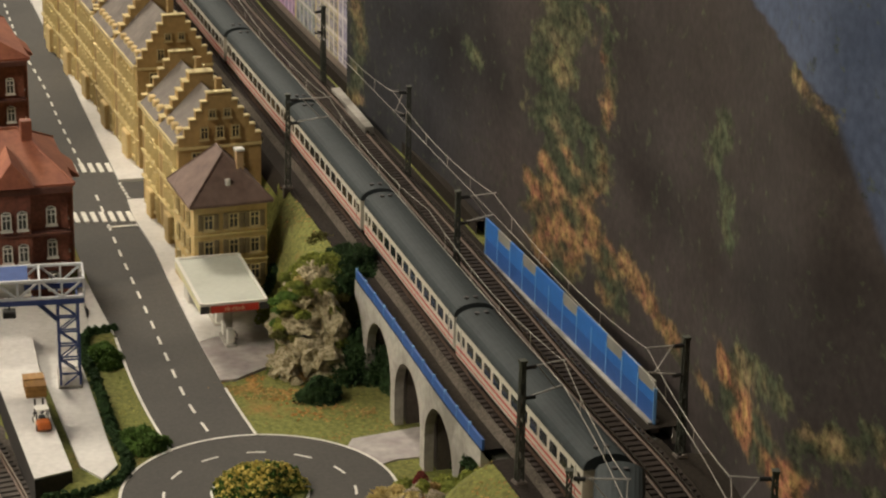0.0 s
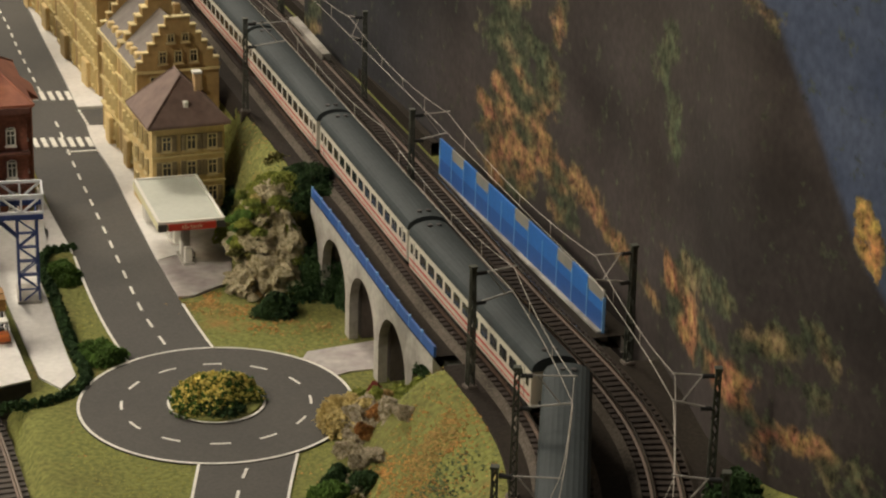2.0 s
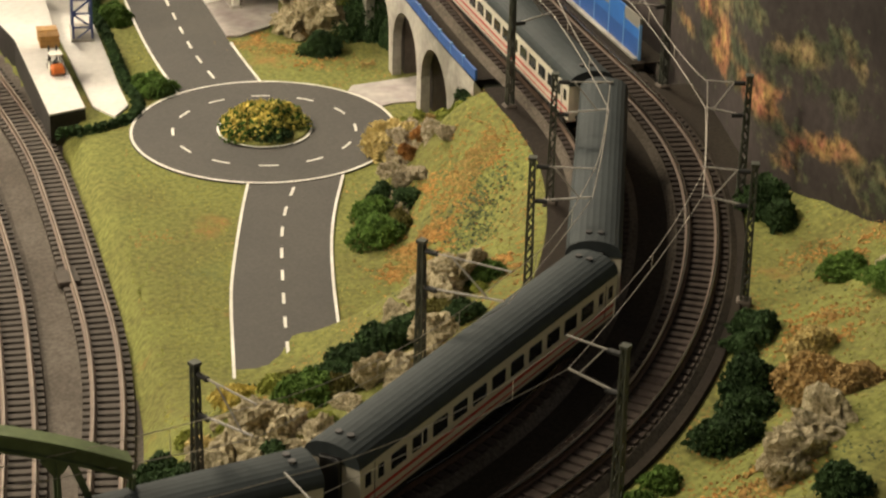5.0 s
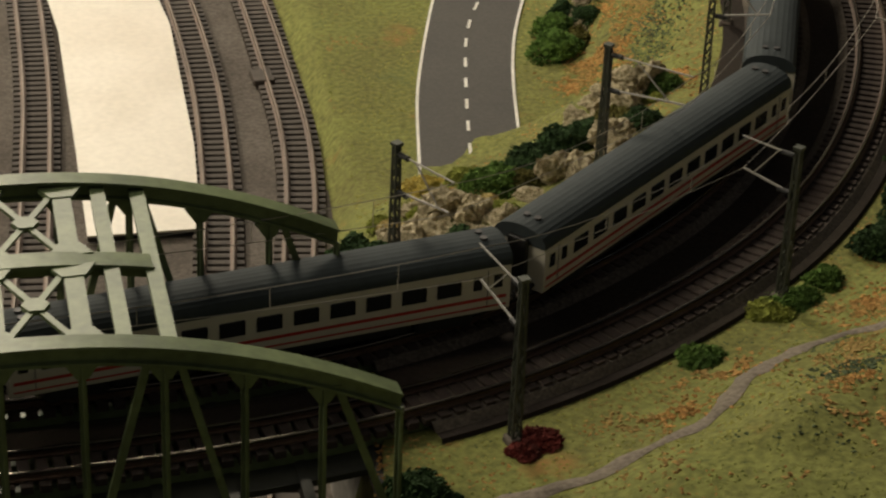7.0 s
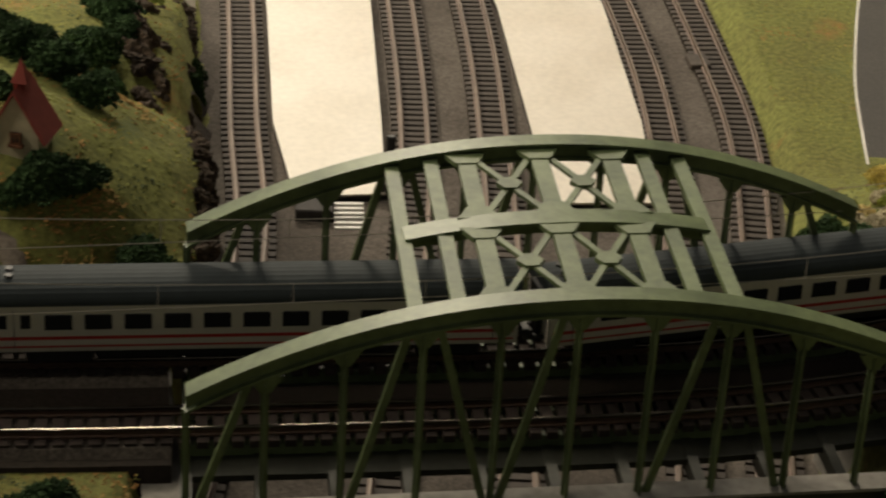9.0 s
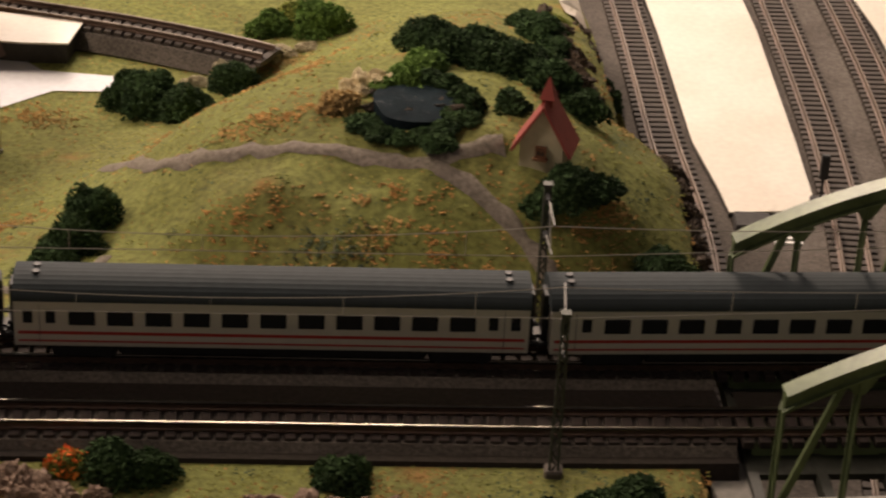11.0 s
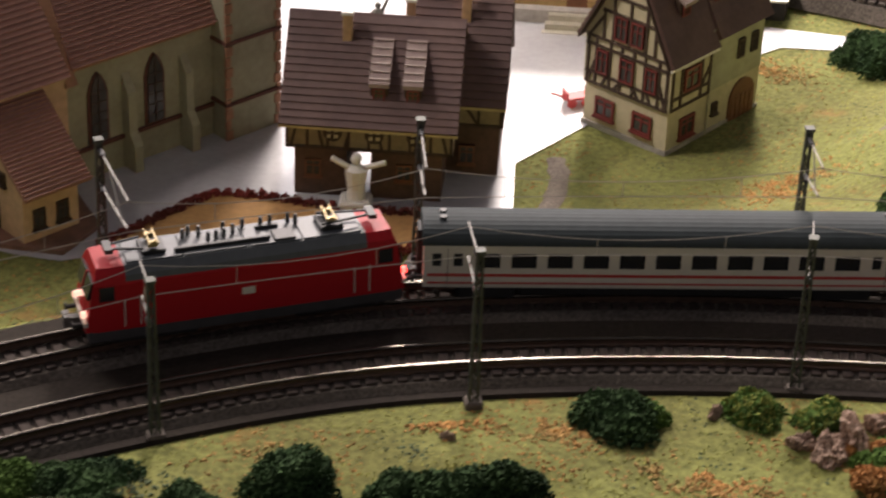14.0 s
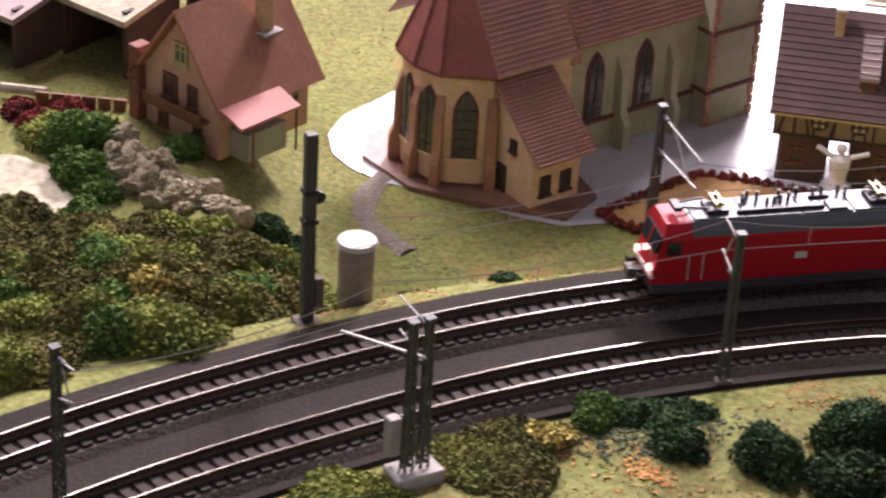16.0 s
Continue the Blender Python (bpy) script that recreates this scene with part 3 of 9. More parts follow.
centre = bent([(0.86, 1.70), (0.77, 2.05), (0.71, 2.39), (0.61, 3.02), (0.44, 4.05), (0.38, 4.45), (0.28, 5.1), (0.04, 6.44), (-0.09, 7.24), (-0.3, 8.3), (-0.55, 10)])
dashes(centre, 0.02, 0.209, 0.10, 14)
dashes(centre, 3.05, 0.2, 0.10, 2)
dashes(centre, 3.95, 0.2, 0.10, 20)
dashes(bent([(1.16, 0.46), (1.115, 0.27), (1.08, 0.0), (1.06, -0.47), (1.05, -0.9), (1.05, -1.33)]), 0.02, 0.2, 0.09, 9)
for y0, x0, x1 in ((4.52, 0.18, 0.53), (5.40, 0.04, 0.40)):
    for k in range(7):
        x = x0 + (x1 - x0) * (k + 0.3) / 7
        part("zebra_bar", Shape().prism([(x, y0 + 0.02), (x + 0.026, y0 + 0.025), (x - 0.004, y0 + 0.19), (x - 0.03, y0 + 0.185)], 0.004, 0.0085), M_LINE, marks)
part("stop_line", Shape().prism([(0.37, 4.44), (0.565, 4.47), (0.56, 4.49), (0.365, 4.46)], 0.004, 0.0085), M_LINE, marks)
for k in range(6):
    part("zebra_bar", Shape().prism([(0.60, 4.97 + 0.045 * k), (0.72, 4.985 + 0.045 * k), (0.72, 5.003 + 0.045 * k), (0.60, 4.988 + 0.045 * k)], 0.004, 0.0085), M_LINE, marks)
for k in range(5):
    part("zebra_bar", Shape().prism([(0.475 - 0.012 * k, 4.94 + 0.06 * k), (0.49 - 0.012 * k, 4.942 + 0.06 * k), (0.482 - 0.012 * k, 4.975 + 0.06 * k), (0.467 - 0.012 * k, 4.973 + 0.06 * k)], 0.004, 0.0085), M_LINE, marks)

# pavements: real kerb steps
def pavement(pts, label, z=0.016, m=M_PAVE):
    return tagged(part("pavement", Shape().prism(pts, -0.03, z), m), label, "pavement", kind="structure")


pavement([(0.84, 2.75), (0.98, 2.85), (0.88, 4.0), (0.80, 4.92), (0.475, 4.90), (0.51, 4.60), (0.62, 4.09), (0.73, 3.4)], "light grey pavement in front of the houses")
pavement([(0.42, 5.25), (0.9, 5.31), (0.62, 6.6), (0.35, 8.2), (-0.05, 10.5), (-0.45, 10.5), (-0.041, 8.137), (0.20, 6.6), (0.37, 5.57)], "light grey pavement in front of the far houses")
pavement([(0.93, 2.28), (1.0, 2.29), (1.145, 2.42), (1.20, 2.62), (1.22, 3.3), (0.98, 3.4), (0.86, 2.85), (0.84, 2.75)], "cobbled apron under the filling station roof", 0.012, M_COBBLE)
pavement([(1.455, 1.50), (1.49, 1.60), (1.85, 1.72), (2.3, 1.75), (2.3, 1.45), (1.82, 1.40), (1.66, 1.37), (1.60, 1.33)], "light paved path leading under the viaduct", 0.0055, M_COBBLE)
pavement([(0.33, 3.35), (0.425, 2.90), (0.40, 2.96), (0.30, 2.98), (0.28, 3.2), (0.24, 3.42), (0.22, 3.9)], "pale pavement beside the brick house", 0.010)
# ---- viaduct ----
M_RED = mat("loco_red", (0.36, 0.008, 0.012), 0.5, var=0.03, spec=0.22)
M_LROOF = mat("loco_roof", (0.080, 0.088, 0.095), 0.46, var=0.1, spec=0.45)
M_BLACK = mat("black_gear", (0.012, 0.012, 0.012), 0.55, var=0.2)
M_FRAME = mat("loco_skirt", (0.045, 0.042, 0.042), 0.55, var=0.15)
M_COACH = mat("coach_side", (0.58, 0.545, 0.46), 0.4, var=0.03)
M_CROOF = mat("coach_roof", (0.046, 0.055, 0.058), 0.66, var=0.08, spec=0.10)
M_STRIPE = mat("coach_stripe", (0.42, 0.03, 0.025), 0.4, var=0.03)
M_GLASS = mat("dark_glass", (0.018, 0.02, 0.022), 0.12, var=0.05, spec=0.35)
M_BRASS = mat("pantograph_brass", (0.30, 0.24, 0.13), 0.4, metal=0.9, var=0.1)
M_SILVER = mat("coupling_steel", (0.10, 0.095, 0.088), 0.6, metal=0.3, var=0.1)
M_LAMP = glow("headlight_glow", (1.0, 0.62, 0.40), 0.7)
M_TAIL = glow("tail_glow", (1.0, 0.05, 0.03), 5.0)
M_BRIDGE = mat("bridge_paint", (0.15, 0.19, 0.088), 0.44, var=0.16, second=(0.10, 0.13, 0.062), mix_scale=14, bump=0.1, spec=0.35)
M_BRIDGEDARK = mat("bridge_deck", (0.035, 0.036, 0.026), 0.6, var=0.25)

via = between(inner, lambda p: p[0] > 1.2 and 0.50 < p[1] < 2.50)
via = even(via, 0.05)
VL = 0.05 * (len(via) - 1)


def via_point(u, d):
    p, q = on_line(u, via), on_line(min(u + 0.05, VL), via)
    if u + 0.05 > VL:
        p0 = on_line(VL - 0.05, via)
        t = (p - p0) / np.hypot(*(p - p0))
    else:
        t = (q - p) / np.hypot(*(q - p))
    return p + d * np.array([-t[1], t[0]]), math.degrees(math.atan2(t[1], t[0]))


viaduct = thing("viaduct", 0, 0, 0, 0, "grey concrete railway viaduct with arches and blue parapet", "viaduct")
part("deck", ribbon(via, [(-0.205, 0.385), (-0.205, 0.442), (APART + 0.30, 0.442), (APART + 0.30, 0.385), (-0.205, 0.385)]), M_BED, viaduct)
PIERS = [VL - u for u in (0.30, 0.775, 1.27, 1.765)]


def under(u):
    """Height of the arch's underside at the place u."""
    near = min(abs(u - p) for p in PIERS)
    if near < 0.035:
        return -0.03
    half = 0.245
    k = min((half - near) / (half - 0.035), 1.0)
    return 0.17 + 0.20 * math.sqrt(max(0.0, 1 - k * k))


for d0, d1 in ((-0.222, -0.18), (APART + 0.255, APART + 0.285)):
    sh, us = Shape(), sorted(set([round(u, 3) for u in np.arange(0, VL, 0.02)] + [VL] + [p + e for p in PIERS for e in (-0.0351, -0.0349, 0.0349, 0.0351)]))
    rows = []
    for u in us:
        (x0, y0), (x1, y1) = via_point(u, d0)[0], via_point(u, d1)[0]
        z = under(u)
        rows.append([(x0, y0, z), (x0, y0, 0.4415), (x1, y1, 0.384), (x1, y1, z)])
    part("arch_wall", sh.loft(rows), M_CONCRETE, viaduct, "pale grey arch wall")
for p in PIERS:
    (x, y), ang = via_point(p, 0)
    m = Matrix.Translation((x, y, 0)) @ Matrix.Rotation(radians(ang), 4, "Z")
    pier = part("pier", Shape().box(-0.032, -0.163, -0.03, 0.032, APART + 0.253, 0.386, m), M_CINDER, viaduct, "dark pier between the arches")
    for s in (-0.07, 0.05, 0.25, 0.37):
        part("bracket", Shape().box(0.033, s, 0.20, 0.045, s + 0.016, 0.205, m).box(0.033, s, 0.175, 0.040, s + 0.006, 0.20, m), M_CONCRETE, pier)
n_par = 12
for k in range(n_par):
    u0, u1 = VL * k / n_par, VL * (k + 1) / n_par
    (x0, y0), _ = via_point(u0, -0.212)
    (x1, y1), _ = via_point(u1, -0.212)
    a, b = Vector((x0, y0, 0.464)), Vector((x1, y1, 0.464))
    part("parapet_panel", Shape().beam(a, b, 0.010, 0.046), M_BLUE2, viaduct, "blue parapet panel")
    part("parapet_post", Shape().beam((x0, y0, 0.442), (x0, y0, 0.494), 0.014, 0.010, (1, 0, 0)), M_BLUEPOST, viaduct)

# ---- noise barrier outside the line ----
barrier = thing("noise_barrier", 0, 0, 0, 0, "blue noise barrier with clear upper panes beside the track", "noise barrier")
A, B = Vector((2.650, 0.71, 0)), Vector((2.232, 2.72, 0))
NB = 12
part("footing", Shape().beam(A + Vector((0, 0, 0.425)), B + Vector((0, 0, 0.425)), 0.05, 0.05), M_CONCRETE, barrier)
M_CLEAR = mat("barrier_pane", (0.30, 0.29, 0.25), 0.3, var=0.05, second=(0.24, 0.23, 0.2))
for k in range(NB):
    a, b = A.lerp(B, k / NB), A.lerp(B, (k + 1) / NB)
    up = lambda p, z: p + Vector((0, 0, z))
    part("lower_panel", Shape().beam(up(a, 0.49), up(b, 0.49), 0.010, 0.085), M_BLUE2, barrier, "deep blue lower panel")
    clear = k in (0, 2, 5, 8, 10)
    if clear:
        part("upper_panel", Shape().beam(up(a, 0.556), up(b, 0.556), 0.010, 0.046), M_BLUE, barrier, "bright blue upper panel")
        part("pane", Shape().beam(up(a, 0.605), up(b, 0.605), 0.008, 0.052), M_CLEAR, barrier, "clear grey pane")
    else:
        part("upper_panel", Shape().beam(up(a, 0.582), up(b, 0.582), 0.010, 0.098), M_BLUE, barrier, "bright blue upper panel")
    part("post", Shape().beam(up(a, 0.44), up(a, 0.60), 0.014, 0.012, (1, 0, 0)), M_BLUEPOST, barrier)
part("post", Shape().beam(B + Vector((0, 0, 0.44)), B + Vector((0, 0, 0.63)), 0.014, 0.012, (1, 0, 0)), M_BLUEPOST, barrier)
low = even(aside(between(inner, lambda p: p[0] > 0.5 and 2.9 < p[1] < 8.5), APART + 0.20), 0.05)
tagged(part("parapet_wall", ribbon(low, [(-0.02, 0.40), (-0.02, 0.50), (0.02, 0.50), (0.02, 0.40)]), M_BED), "low dark parapet wall beside the line", "wall", kind="structure")
tagged(part("kerb_stone", Shape().beam((1.70, 5.38, 0.49), (1.83, 4.60, 0.49), 0.05, 0.05), M_CONCRETE), "pale concrete edge stone beside the line", "edge stone")

# ---- arch bridge ----
bridge = thing("arch_bridge", 0, 0, 0, 0, "green steel arch bridge for two tracks", "bridge")
BACK = (Vector((-1.40, -3.63, 0)), Vector((0.525, -3.165, 0)))
FRONT = (Vector((-1.265, -4.465, 0)), Vector((0.685, -4.03, 0)))
NP = 10


def arch_at(side, u):
    p = side[0].lerp(side[1], u)
    return p + Vector((0, 0, 0.812 + 0.245 * (1 - abs(2 * u - 1) ** 2.1)))


def foot_at(side, u):
    return side[0].lerp(side[1], u) + Vector((0, 0, 0.415))


for side in (BACK, FRONT):
    along = (side[1] - side[0]).normalized()
    out = along.cross(Vector((0, 0, 1)))
    us = np.linspace(0, 1, 41)
    w, h = 0.031, 0.026
    rings = [[tuple(arch_at(side, u) + out * a + Vector((0, 0, b))) for a, b in ((-w, 0.026), (w, 0.026), (w, 0.018), (0.012, 0.016), (0.012, -0.022), (w * 0.8, -0.024), (w * 0.8, -0.032), (-w * 0.8, -0.032), (-w * 0.8, -0.024), (-0.012, -0.022), (-0.012, 0.016), (-w, 0.018))] for u in us]
    part("arch_rib", Shape().loft(rings), M_BRIDGE, bridge, "green riveted arch rib")
    part("bottom_chord", Shape().beam(foot_at(side, 0), foot_at(side, 1), 0.055, 0.07), M_BRIDGEDARK, bridge, "dark bottom chord")
    part("ledge", Shape().beam(foot_at(side, 0) + Vector((0, 0, 0.045)), foot_at(side, 1) + Vector((0, 0, 0.045)), 0.075, 0.010), M_CONCRETE, bridge)
    for k in range(NP + 1):
        u = k / NP
        b, t = foot_at(side, u) + Vector((0, 0, 0.03)), arch_at(side, u) - Vector((0, 0, 0.03))
        part("hanger", Shape().beam(b + out * 0.010, t + out * 0.010, 0.022, 0.006, along).beam(b - out * 0.010, t - out * 0.010, 0.022, 0.006, along).beam(b, t, 0.006, 0.02, along), M_BRIDGE, bridge)
        if 0 < k < NP:
            g = t - Vector((0, 0, 0.01))
            part("gusset", Shape().add([tuple(g + along * a + out * o + Vector((0, 0, z))) for o in (-0.015, 0.015) for a, z in ((-0.045, 0.012), (0.045, 0.012), (0.014, -0.035), (-0.014, -0.035))],
                                       [(0, 1, 2, 3), (7, 6, 5, 4), (0, 4, 5, 1), (1, 5, 6, 2), (2, 6, 7, 3), (3, 7, 4, 0)]), M_BRIDGE, bridge)
        if k < NP:
            u2 = (k + 1) / NP
            if k % 2 == 0:
                p, q = foot_at(side, u + 0.01), arch_at(side, u2 - 0.02)
            else:
                p, q = foot_at(side, u2 - 0.01), arch_at(side, u + 0.02)
            if k in (1, 5, 8):
                continue
            part("diagonal", Shape().beam(p + Vector((0, 0, 0.04)), q - Vector((0, 0, 0.03)), 0.020, 0.014, out), M_BRIDGE, bridge)
MID = [arch_at(BACK, u).lerp(arch_at(FRONT, u), 0.5) for u in np.linspace(0.29, 0.71, 15)]
across = (BACK[1] - BACK[0]).normalized().cross(Vector((0, 0, 1)))
girder = [[tuple(p + across * a + Vector((0, 0, z))) for a, z in ((-0.036, 0.014), (0.036, 0.014), (0.036, 0.003), (0.010, 0.002), (0.010, -0.032), (-0.010, -0.032), (-0.010, 0.002), (-0.036, 0.003))] for p in MID]
part("ridge_girder", Shape().loft(girder), M_BRIDGE, bridge, "green girder between the arches")
for k, u in enumerate((0.29, 0.345, 0.395, 0.50, 0.605, 0.655, 0.71)):
    a, b = arch_at(BACK, u), arch_at(FRONT, u)
    wide = k in (2, 3, 4)
    w = 0.050 if wide else 0.040
    part("cross_strut", Shape().beam(a, b, w, 0.016).beam(a - Vector((0, 0, 0.02)), b - Vector((0, 0, 0.02)), 0.012, 0.04), M_BRIDGE, bridge)
    if wide:
        for s0, s1 in ((0.03, 0.47), (0.53, 0.97)):
            for s, far in ((s0, s1), (s1, s0)):
                c = a.lerp(b, s)
                e = a.lerp(b, s + 0.07 if far > s else s - 0.07)
                d = (BACK[1] - BACK[0]).normalized()
                part("gusset", Shape().add([tuple(v + Vector((0, 0, z))) for z in (-0.004, 0.0115) for v in (c - d * 0.06, c + d * 0.06, e + d * 0.03, e - d * 0.03)],
                                           [(3, 2, 1, 0), (4, 5, 6, 7), (0, 1, 5, 4), (1, 2, 6, 5), (2, 3, 7, 6), (3, 0, 4, 7)]), M_BRIDGE, bridge)
for ua, ub in ((0.40, 0.495), (0.505, 0.60)):
    for s0, s1 in ((0.03, 0.47), (0.53, 0.97)):
        P = lambda u, s: arch_at(BACK, u).lerp(arch_at(FRONT, u), s)
        x = Shape().beam(P(ua, s0), P(ub, s1), 0.018, 0.010).beam(P(ua, s1), P(ub, s0), 0.018, 0.008)
        c = P((ua + ub) / 2, (s0 + s1) / 2)
        x.prism([(c.x + 0.036 * math.cos(a), c.y + 0.036 * math.sin(a)) for a in np.arange(0.2, 6.4, 1.0472)][:6], c.z - 0.006, c.z + 0.008)
        part("cross_brace", x, M_BRIDGE, bridge, "green crossed bracing with a centre plate")
span = even(between(inner, lambda p: BRIDGE_X[0] - 0.03 < p[0] < BRIDGE_X[1] + 0.03), 0.05)
part("deck_plate", ribbon(span, [(-0.17, 0.395), (-0.17, 0.415), (APART + 0.17, 0.415), (APART + 0.17, 0.395), (-0.17, 0.395)]), M_BRIDGEDARK, bridge, "dark open bridge deck")
for off in (-0.062, 0.062, APART - 0.062, APART + 0.062):
    part("stringer", ribbon(span, [(off - 0.012, 0.415), (off - 0.012, 0.450), (off + 0.012, 0.450), (off + 0.012, 0.415)]), M_BRIDGE, bridge)
part("walkway", ribbon(span, [(0.125, 0.42), (0.125, 0.436), (0.23, 0.436), (0.23, 0.42)]), M_BED, bridge, "grey walkway between the tracks")
for k in range(NP + 1):
    part("floor_beam", Shape().beam(foot_at(BACK, k / NP) + Vector((0, 0, -0.02)), foot_at(FRONT, k / NP) + Vector((0, 0, -0.02)), 0.03, 0.05), M_BRIDGEDARK, bridge)
for x in (-1.47, 0.64):
    y = -3.80 if x < 0 else -3.42
    m = Matrix.Translation((x, y, 0)) @ Matrix.Rotation(radians(13), 4, "Z")
    tagged(part("abutment", Shape().box(-0.055, -0.72, -0.12, 0.055, 0.30, 0.40, m), M_CONCRETE), "concrete abutment at the bridge's end", "abutment", kind="structure")

# ---- overhead line ----
MAST_TOP = 0.95


def mast(x, y, toward, reach, zb=0.44, lattice=True, portal=False):
    """A lattice mast with its foot and a bracket that reaches over the track, local +x."""
    ang = math.degrees(math.atan2(toward[1] - y, toward[0] - x))
    me = thing("catenary_mast", x, y, zb, ang, "slim dark green lattice mast with a pale bracket" if not portal else "tall paired lattice mast on a concrete foot", "catenary mast", "overhead line masts")
    h, w = MAST_TOP - zb, 0.0125
    if "lattice" in MAST_MESH:
        mesh = MAST_MESH["lattice"]
    else:
        sh = Shape()
        for sx in (-1, 1):
            for sy in (-1, 1):
                sh.beam((sx * w, sy * w, 0), (sx * w * 0.6, sy * w * 0.6, h), 0.006, 0.006, (1, 0, 0))
        n = 13
        for k in range(n):
            z0, z1 = h * k / n, h * (k + 1) / n
            for sx, sy, ex, ey in ((-1, -1, 1, -1), (1, -1, 1, 1), (1, 1, -1, 1), (-1, 1, -1, -1)):
                f0, f1 = 1 - 0.4 * k / n, 1 - 0.4 * (k + 1) / n
                if k % 2:
                    sx, sy, ex, ey = ex, ey, sx, sy
                sh.beam((sx * w * f0, sy * w * f0, z0), (ex * w * f1, ey * w * f1, z1), 0.0055, 0.004, (0.3, 0.2, 1))
        sh.box(-0.014, -0.014, h - 0.006, 0.014, 0.014, h + 0.004)
        mesh = MAST_MESH["lattice"] = mesh_of("post", sh, M_MAST)
    part("post", mesh, M_MAST, me)
    part("foot", Shape().bbox(-0.026, -0.026, -0.06, 0.026, 0.026, 0.012, 0.006), M_CINDER, me, "grey concrete foot")
    arm = part("bracket", Shape().beam((0.01, 0, h - 0.03), (reach, 0, h - 0.02), 0.0042, 0.0042).beam((0.01, 0, h - 0.155), (reach * 0.93, 0, h - 0.125), 0.0055, 0.0055)
               .beam((reach * 0.35, 0, h - 0.03), (reach * 0.75, 0, h - 0.13), 0.004, 0.004), M_ARM, me, "pale tubular bracket")
    for z in (h - 0.03, h - 0.155):
        part("insulator", Shape().rod((0.014, 0, z), (0.055, 0, z), 0.009, 8), M_BLACK, arm)
    return me


MAST_MESH = {}


def project(p, line):
    i = int(np.argmin(np.hypot(line[:, 0] - p[0], line[:, 1] - p[1])))
    return line[i], i


INNER_MASTS = [(0.90, 6.35), (1.023, 5.948), (1.331, 3.79), (1.70, 2.0), (2.02, 0.215), (2.036, -0.74), (1.84, -1.50), (1.405, -2.12), (0.70, -2.86), (-1.96, -3.61), (-3.86, -3.92), (-5.03, -4.20), (-5.93, -4.60), (-6.80, -5.48)]
OUTER_MASTS = [(1.642, 5.60), (1.973, 3.90), (2.692, 0.40), (2.74, -0.80), (2.57, -1.60), (1.90, -2.85), (1.02, -3.66), (-1.86, -4.36), (-3.79, -4.60), (-4.69, -4.93), (-5.52, -5.33), (-7.06, -6.65)]
MID_MASTS = [(2.02, 2.20)]
for x, y in INNER_MASTS[2:-1]:
    if (x, y) == (1.70, 2.0):
        continue
    q, _ = project((x, y), inner)
    mast(x, y, q, float(np.hypot(q[0] - x, q[1] - y)) + 0.01)
for x, y in OUTER_MASTS:
    q, _ = project((x, y), outer)
    mast(x, y, q, float(np.hypot(q[0] - x, q[1] - y)) + 0.01)
for x, y in MID_MASTS:
    q, _ = project((x, y), outer)
    mast(x, y, q, float(np.hypot(q[0] - x, q[1] - y)) + 0.01)
big = mast(-6.205, -6.13, project((-6.205, -6.13), outer)[0], 0.17, portal=True)
part("second_post", MAST_MESH["lattice"], M_MAST, big).location = (0, 0.05 * U, 0)
part("foot_plate", Shape().bbox(-0.05, -0.05, -0.05, 0.05, 0.10, 0.03, 0.006), M_CONCRETE, big)
part("tension_arm", Shape().beam((-0.02, 0.02, 0.40), (0.24, 0.14, 0.37), 0.007, 0.007), M_WIRE, big)
part("weight", Shape().bbox(0.03, 0.05, 0.06, 0.07, 0.09, 0.18, 0.005), M_CONCRETE, big, "grey tension weight")


end_mast = thing("catenary_mast", -6.80, -5.48, 0.42, 40, "thick dark end mast that anchors the wires", "catenary mast", "overhead line masts")
part("post", Shape().bbox(-0.019, -0.019, -0.05, 0.019, 0.019, 0.66, 0.005), M_MAST, end_mast)
part("collar", Shape().bbox(-0.024, -0.024, 0.46, 0.024, 0.024, 0.475, 0.003), M_BLACK, end_mast)
part("collar", Shape().bbox(-0.024, -0.024, 0.36, 0.024, 0.024, 0.375, 0.003), M_BLACK, end_mast)
part("tension_wheel", Shape().rod((0.03, -0.006, 0.44), (0.03, 0.006, 0.44), 0.02, 12), M_BLACK, end_mast)
part("weight", Shape().bbox(0.022, -0.015, 0.06, 0.05, 0.015, 0.16, 0.004), M_CINDER, end_mast)
part("foot", Shape().bbox(-0.04, -0.04, -0.06, 0.04, 0.04, 0.015, 0.006), M_CINDER, end_mast)


def wires(line, masts, label):
    """The carrying and the contact wire over a track, hung at the masts, with droppers."""
    at_s = sorted(project(p, line)[1] * 0.05 for p in masts)
    me = thing("overhead_line", 0, 0, 0, 0, label, "overhead wire")
    for a, b in zip(at_s, at_s[1:]):
        if b - a < 0.3:
            continue
        n = max(4, int((b - a) / 0.12))
        top, con = [], []
        for k in range(n + 1):
            p = on_line(a + (b - a) * k / n, line)
            q0, q1 = on_line(a, line), on_line(b, line)
            chord = q0 + (q1 - q0) * k / n
            p = 0.25 * p + 0.75 * chord
            e = 4 * (k / n) * (1 - k / n)
            top.append((p[0], p[1], MAST_TOP - 0.028 - 0.05 * e))
            con.append((p[0], p[1], MAST_TOP - 0.128))
        part("carrying_wire", Shape().tube(top, 0.0015, 4), M_WIRE, me)
        part("contact_wire", Shape().tube(con, 0.0015, 4), M_WIRE, me)
        for k in range(2, n - 1, 3):
            part("dropper", Shape().tube([top[k], con[k]], 0.0011, 4), M_WIRE, me)


